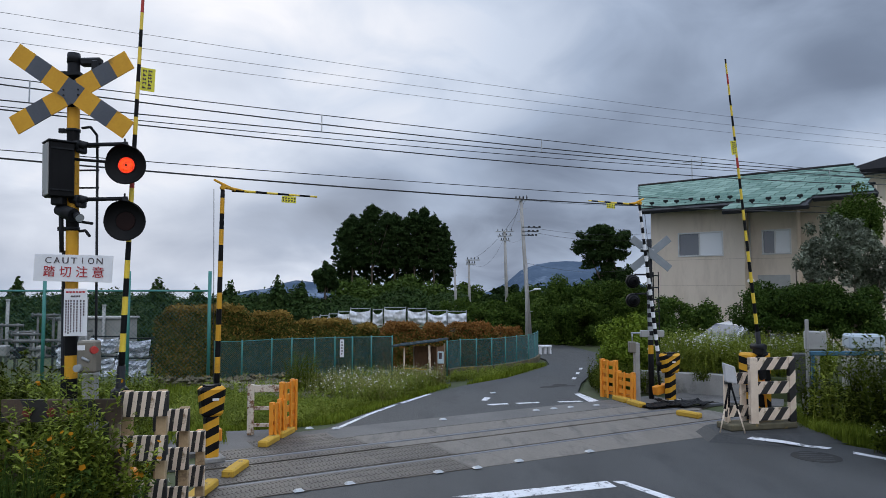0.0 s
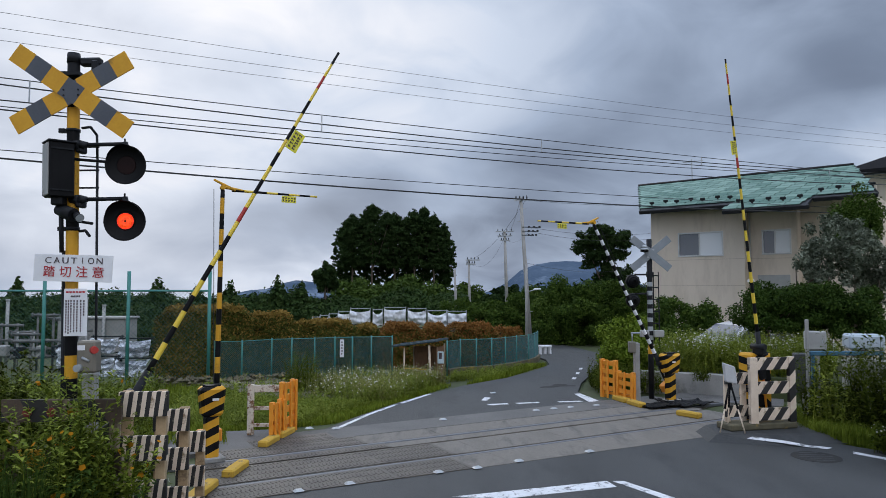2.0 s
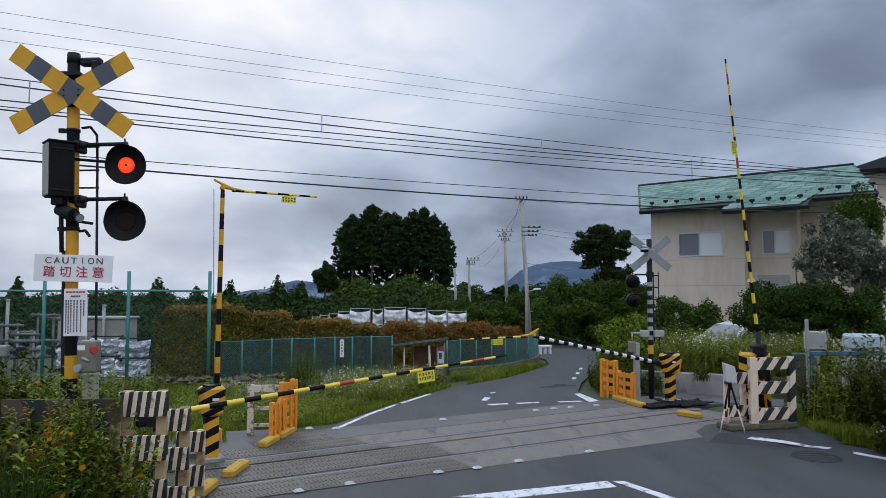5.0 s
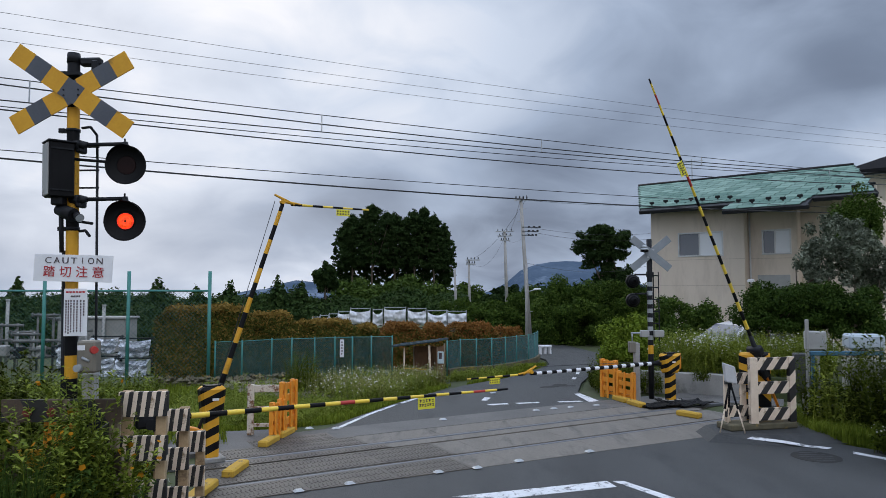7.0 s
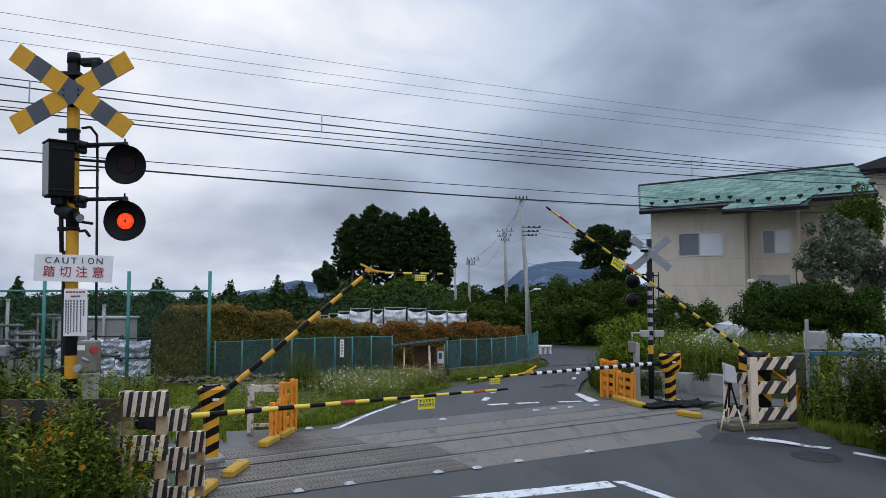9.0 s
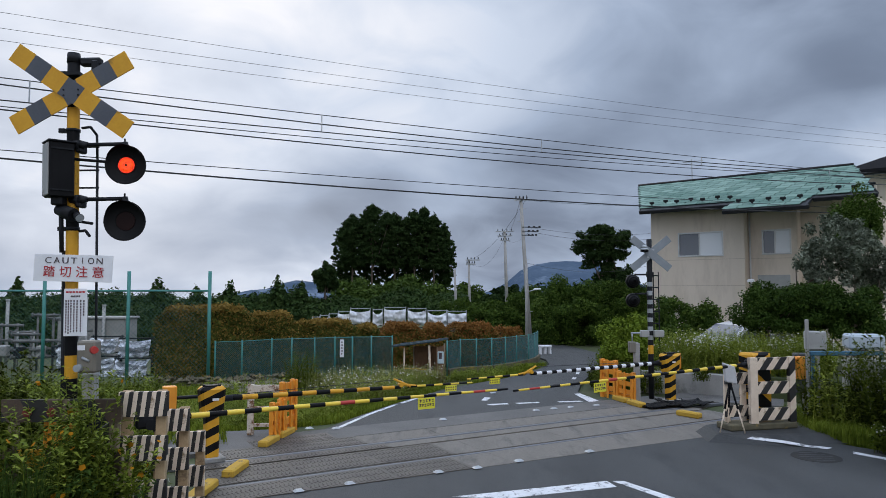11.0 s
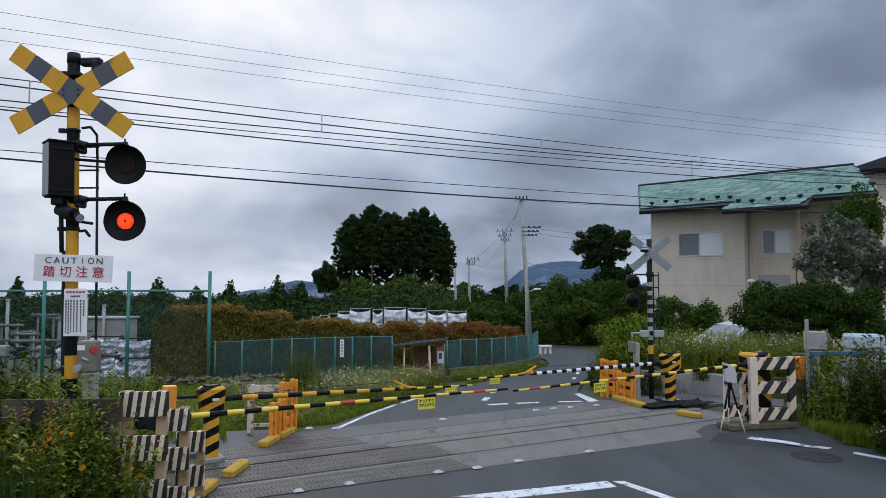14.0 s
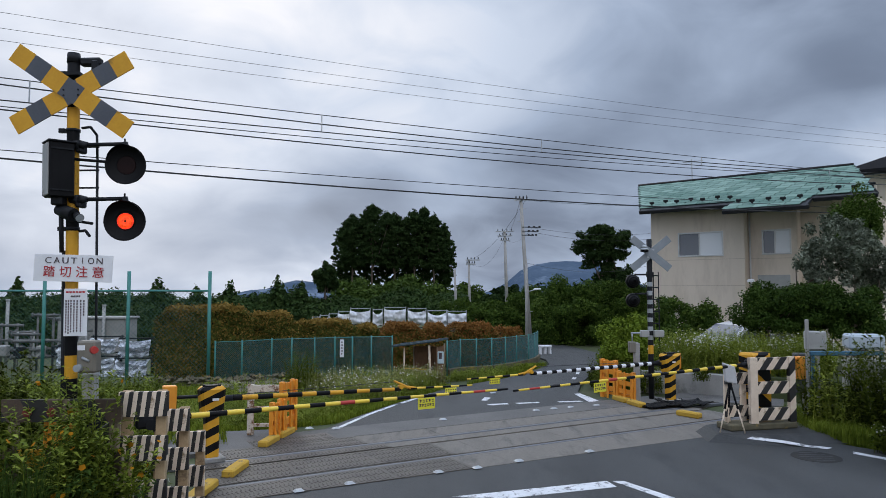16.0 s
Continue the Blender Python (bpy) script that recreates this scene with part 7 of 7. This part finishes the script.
# ---- hut with lean-to roof ----
hut = thing("shed", "small open wooden shed with a sloping dark roof", "shed", pose(-0.88, 16.5, -0.12, 0, 0, -20))
SHEDPLANK = mat("shed_plank", (0.10, 0.05, 0.025), (0.19, 0.10, 0.05), 0.85, scale=5, bump=0.4)
bm = B()
box(bm, (0.42, 0.18, 0.88), (1.14, 0.85, 0.035), pose(0, 0, 0, 0, -8, 0), 0.006)
hr = part("roof", bm, mat("shed_roof", (0.035, 0.055, 0.065), (0.065, 0.09, 0.10), 0.8, spec=0.2), hut, "dark blue-grey roof sheet")
for k in range(7):
    bm = B()
    tube(bm, (-0.12 + k * 0.18, -0.24, 0.905), (-0.12 + k * 0.18, 0.6, 0.905), 0.012, seg=6)
    part("roof_rib", bm, bpy.data.materials["shed_roof"], hr).matrix_basis = pose(0, 0, 0, 0, -8, 0)
for x, y, h, r in ((0.0, -0.1, 0.82, 0.022), (0.63, -0.1, 0.90, 0.032), (0.0, 0.5, 0.82, 0.025), (0.82, 0.42, 0.92, 0.025)):
    bm = B()
    tube(bm, (x + (0.03 if r > 0.03 else 0), y, -0.05), (x, y, h), r, r * 0.85, seg=8)
    part("post", bm, WORNWHITE if y < 0 else WOOD, hut)
for k in range(6):
    bm = B()
    box(bm, (0.05 + k * 0.125, 0.5, 0.42), (0.118, 0.02, 0.8), bevel=0.003)
    part("plank", bm, SHEDPLANK, hut)
for k in range(5):
    bm = B()
    box(bm, (0.80, -0.02 + k * 0.1, 0.43), (0.02, 0.094, 0.86), bevel=0.003)
    part("plank", bm, SHEDPLANK, hut)
for z in (0.28, 0.34):
    bm = B()
    box(bm, (0.32, -0.1, z), (0.62, 0.025, 0.022))
    part("rail", bm, YELLOW if z > 0.3 else WOOD, hut)
bm = B()
box(bm, (0.4, 0.25, 0.24), (0.7, 0.4, 0.03), bevel=0.004)
part("shelf", bm, WOOD, hut)
bm = B()
box(bm, (0.9, -0.06, 0.62), (0.15, 0.03, 0.28), bevel=0.01)
nb = part("notice_board", bm, mat("pale_blue_board", (0.40, 0.50, 0.55), (0.52, 0.62, 0.66), 0.5), hut, "pale blue notice board")
bm = B()
box(bm, (0.9, -0.078, 0.66), (0.07, 0.004, 0.14))
part("notice_sheet", bm, INK, nb)

bm = B()
box(bm, (-2.42, 16.62, 0.67), (0.09, 0.02, 0.42), bevel=0.004)
ns = tagged(part("notice_sign", bm, WHITE), "narrow white notice sign on the fence", "sign")
for k in range(5):
    bm = B()
    box(bm, (-2.42 + 0.008 * (k % 2), 16.607, 0.82 - k * 0.07), (0.032, 0.004, 0.028))
    part("print_mark", bm, INK, ns)

# ---- scaffolded sheets beyond the hedge ----
sc = thing("sheeted_scaffold", "row of scaffold frames hung with silver sheets", "scaffold", pose(-4.7, 26.5, 0, 0, 0, 0))
bays = [(-0.30, 0.30, 0.98), (0.0, 0.34, 1.04), (0.34, 0.36, 1.10), (0.70, 0.46, 1.18), (1.16, 0.78, 1.30), (2.02, 0.40, 1.26), (2.46, 0.84, 1.34), (3.36, 0.72, 1.30), (4.12, 0.74, 1.22), (4.88, 0.74, 1.20)]
for i, (x0, w, top) in enumerate(bays):
    x1 = x0 + w - 0.03
    n, k = 26, 12
    V = []
    for a in range(n + 1):
        for b in range(k + 1):
            u, v = a / n, b / k
            q = Vector((u * 4 * w + i * 5, v * 3, i))
            fold = 0.14 * noise.noise(q) + 0.07 * abs(noise.noise(q * 2.2)) + 0.035 * noise.noise(q * 5)
            V.append((x0 + (x1 - x0) * u, -0.04 - 0.08 * math.sin(v * 3.1) - fold, top - 0.03 - (0.53 + 0.05 * noise.noise(Vector((u * 3, i, 2)))) * v - (0.04 + 0.04 * (i % 3)) * math.sin(math.pi * u) * (1 - v)))
    F = [(a * (k + 1) + b, (a + 1) * (k + 1) + b, (a + 1) * (k + 1) + b + 1, a * (k + 1) + b + 1) for a in range(n) for b in range(k)]
    part("sheet", (V, F), SHEET, sc, smooth=True)
    for x in (x0, x1):
        bm = B()
        tube(bm, (x, 0.03, -0.1), (x, 0.03, top + 0.07), 0.016, seg=6)
        part("standard", bm, GALV, sc)
    for z in (top + 0.03, top - 0.58, top - 0.68, 0.3):
        bm = B()
        tube(bm, (x0, 0.03, z), (x1, 0.03, z), 0.014, seg=6)
        part("ledger", bm, GALV if z > 1 else DKMETAL, sc)

# ---- plant yard behind the tall fence ----


def sheeted_rack(x, y, w, z0, z1, seed):
    """A low frame hung with crumpled silver sheeting."""
    th = thing("sheeted_rack", "low steel rack hung with crumpled silver sheeting", "rack", pose(x, y, 0, 0, 0, 4 * math.sin(seed)), "sheeted racks")
    n, k = 26, 16
    V = []
    for a in range(n + 1):
        for b in range(k + 1):
            u, v = a / n, b / k
            q = Vector((u * 4 * w + seed, v * 4, seed))
            d = 0.16 * noise.noise(q) + 0.10 * abs(noise.noise(q * 2.3)) + 0.05 * noise.noise(q * 5.1)
            V.append((-w / 2 + w * u + 0.04 * noise.noise(q + Vector((9, 0, 0))), -0.1 - d - 0.12 * v, z1 - (z1 - z0) * v * (1 + 0.12 * noise.noise(Vector((u * 5, seed, 0)))) - 0.05 * math.sin(math.pi * u)))
    F = [(a * (k + 1) + b, a * (k + 1) + b + 1, (a + 1) * (k + 1) + b + 1, (a + 1) * (k + 1) + b) for a in range(n) for b in range(k)]
    part("sheet", (V, F), SILVERSHEET, th, "crumpled silver sheet")
    for s in (-w / 2 - 0.03, w / 2 + 0.03):
        bm = B()
        tube(bm, (s, 0, -0.1), (s, 0, z1 + 0.06), 0.02, seg=8)
        part("post", bm, DKMETAL, th)
    for z in (z1 + 0.02, z0 - 0.02):
        bm = B()
        tube(bm, (-w / 2 - 0.08, 0, z), (w / 2 + 0.08, 0, z), 0.018, seg=8)
        part("rail", bm, DKMETAL, th)


SILVERSHEET = mat("crumpled_silver", (0.22, 0.24, 0.28), (0.82, 0.84, 0.88), 0.3, metal=0.5, scale=5, bump=0.6)
for i, (x, y, w, z0, z1) in enumerate(((-7.75, 17.6, 0.75, 0.42, 0.82), (-8.55, 17.7, 0.7, 0.5, 0.86), (-7.65, 17.2, 0.8, -0.02, 0.36), (-8.5, 17.3, 0.8, -0.02, 0.4), (-9.5, 18.0, 0.8, 0.1, 0.6))):
    sheeted_rack(x, y, w, z0, z1, i * 3.7 + 1)
tb = thing("concrete_tank", "grey concrete tank wall behind the pipe racks", "tank", pose(-9.9, 19.9, 0))
bm = B()
box(bm, (0, 0, 0.62), (1.9, 0.8, 1.25), bevel=0.02)
part("body", bm, CONCRETE, tb)
bm = B()
box(bm, (0, 0, 1.27), (2.0, 0.9, 0.06), bevel=0.015)
part("coping", bm, CONCRETE, tb)
YARDPIPE = mat("yard_pipe", (0.06, 0.06, 0.06), (0.19, 0.185, 0.18), 0.6, metal=0.2)
yr = random.Random(9)
for i in range(13):
    x, y = -13.8 + i * 0.36, 18.3 + yr.uniform(-0.4, 0.6)
    rk = thing("pipe_rack", "rusty grey pipe rack of the yard", "pipe rack", pose(x, y, 0), "pipe racks")
    h = yr.uniform(0.9, 1.5)
    for s in (-0.2, 0.22):
        bm = B()
        tube(bm, (s, 0, -0.1), (s, 0, h), 0.028, seg=8)
        part("post", bm, YARDPIPE if i % 4 else GREYMETAL, rk)
    for z in (0.3, 0.5, 0.72, h - 0.06):
        bm = B()
        tube(bm, (-0.34, -0.03, z), (0.4, -0.03, z), 0.035, seg=8)
        tube(bm, (-0.34, -0.03, z), (-0.31, -0.03, z), 0.06, seg=8)
        part("pipe", bm, YARDPIPE, rk)
    bm = B()
    box(bm, (0, -0.16, 0.45), (0.2, 0.2, 0.3), bevel=0.03)
    part("valve_box", bm, DKMETAL if i % 3 else GREYMETAL, rk)
for x, h in ((-10.4, 1.95), (-10.0, 1.8), (-9.5, 1.6), (-12.2, 1.75)):
    bm = B()
    tube(bm, (0, 0, -0.1), (0, 0, h), 0.045, seg=10)
    tube(bm, (0, 0, h), (0, 0, h + 0.05), 0.06, seg=10)
    tagged(part("vent_pipe", bm, GREYMETAL), "pale upright vent pipe in the yard", "pipe", "vent pipes").matrix_basis = pose(x, 19.4, 0)

# white bench at the bend
bn = thing("bench", "small white bench at the bend of the lane", "bench", pose(3.28, 22.3, 0, 0, 0, 8))
bm = B()
box(bm, (0, 0, 0.25), (0.4, 0.2, 0.06), bevel=0.01)
part("seat", bm, WHITE, bn)
for x in (-0.16, 0, 0.16):
    bm = B()
    box(bm, (x, 0, 0.11), (0.05, 0.16, 0.22), bevel=0.005)
    part("leg", bm, WHITE, bn)

# wall lamps on the house
for x, y, z in ((7.93, 24.2, 1.72), (10.1, 22.6, 2.35)):
    bm = B()
    box(bm, (0, -0.08, 0), (0.2, 0.14, 0.12), bevel=0.03)
    tagged(part("wall_vent", bm, WHITE), "small white vent hood on the stucco wall", "vent", "wall vents").matrix_basis = pose(x, y, z, 0, 0, -39)

# ---- motion of the barriers and lamps ----


def motions():
    def swing(name, rows):
        arm, zp = ARMS[name][:2]
        walk(arm, [(t, pose(0, 0, zp, 0, -a, 0)) for t, a in rows])
        if len(ARMS[name]) > 2:
            up, L = ARMS[name][2:]
            walk(up, [(t, pose(L, 0, 0, 0, max(a, 0.0), 0)) for t, a in rows])
    swing("A", [(0, 88.3), (0.5, 88.2), (0.75, 84.6), (1.0, 78.8), (1.5, 69.6), (2, 61.0), (2.5, 52.2), (3, 43.0), (3.5, 33.5), (4, 24.1), (4.7, 10.5), (5.2, 2.5), (5.5, 0.2), (5.8, -0.2), (16, -0.2)])
    swing("B", [(0, 81.8), (5.5, 81.8), (5.8, 80), (6.3, 73.2), (6.5, 69.6), (7, 60.4), (7.5, 52.0), (8, 44.1), (8.5, 35.9), (9, 27.4), (9.8, 13), (10.4, 3), (10.7, -0.6), (11, -1), (16, -1)])
    swing("C", [(0, 89.3), (5.6, 89.3), (6.0, 86.6), (6.3, 82.4), (6.5, 79.3), (7, 71.8), (7.5, 63.6), (8, 55.2), (8.5, 46.5), (9, 37.5), (10, 17), (10.6, 5), (11, -1.2), (11.3, -1.8), (16, -1.8)])
    swing("D", [(0, 81.5), (0.4, 81), (0.8, 77.5), (1.5, 66.2), (3.5, 36.8), (4.2, 26), (5.2, 8), (5.7, 1), (6.0, -0.4), (16, -0.4)])
    # the two lenses turn their lit and unlit faces forward by turns, about every 0.59 s
    for k, lens in enumerate(LENSES):
        p, ang = lens.location.copy(), k * 180
        rows = [(0, ang)]
        for i in range(1, 28):
            t = round((6.535 + (0.595 if i < 11 else 0.5845) * (i - 11)) * FPS) / FPS
            turn = [(t - 1 / FPS, ang), (t, ang + 85), (t + 1 / FPS, ang + 170), (t + 2 / FPS, ang + 180)]
            rows += [r for r in turn if r[0] < 16.01]
            ang += 180
        if rows[-1][0] < 15.99:
            rows.append((16, ang))
        walk(lens, [(a, pose(p.x, p.y, p.z, 0, 0, b)) for a, b in rows])


motions()
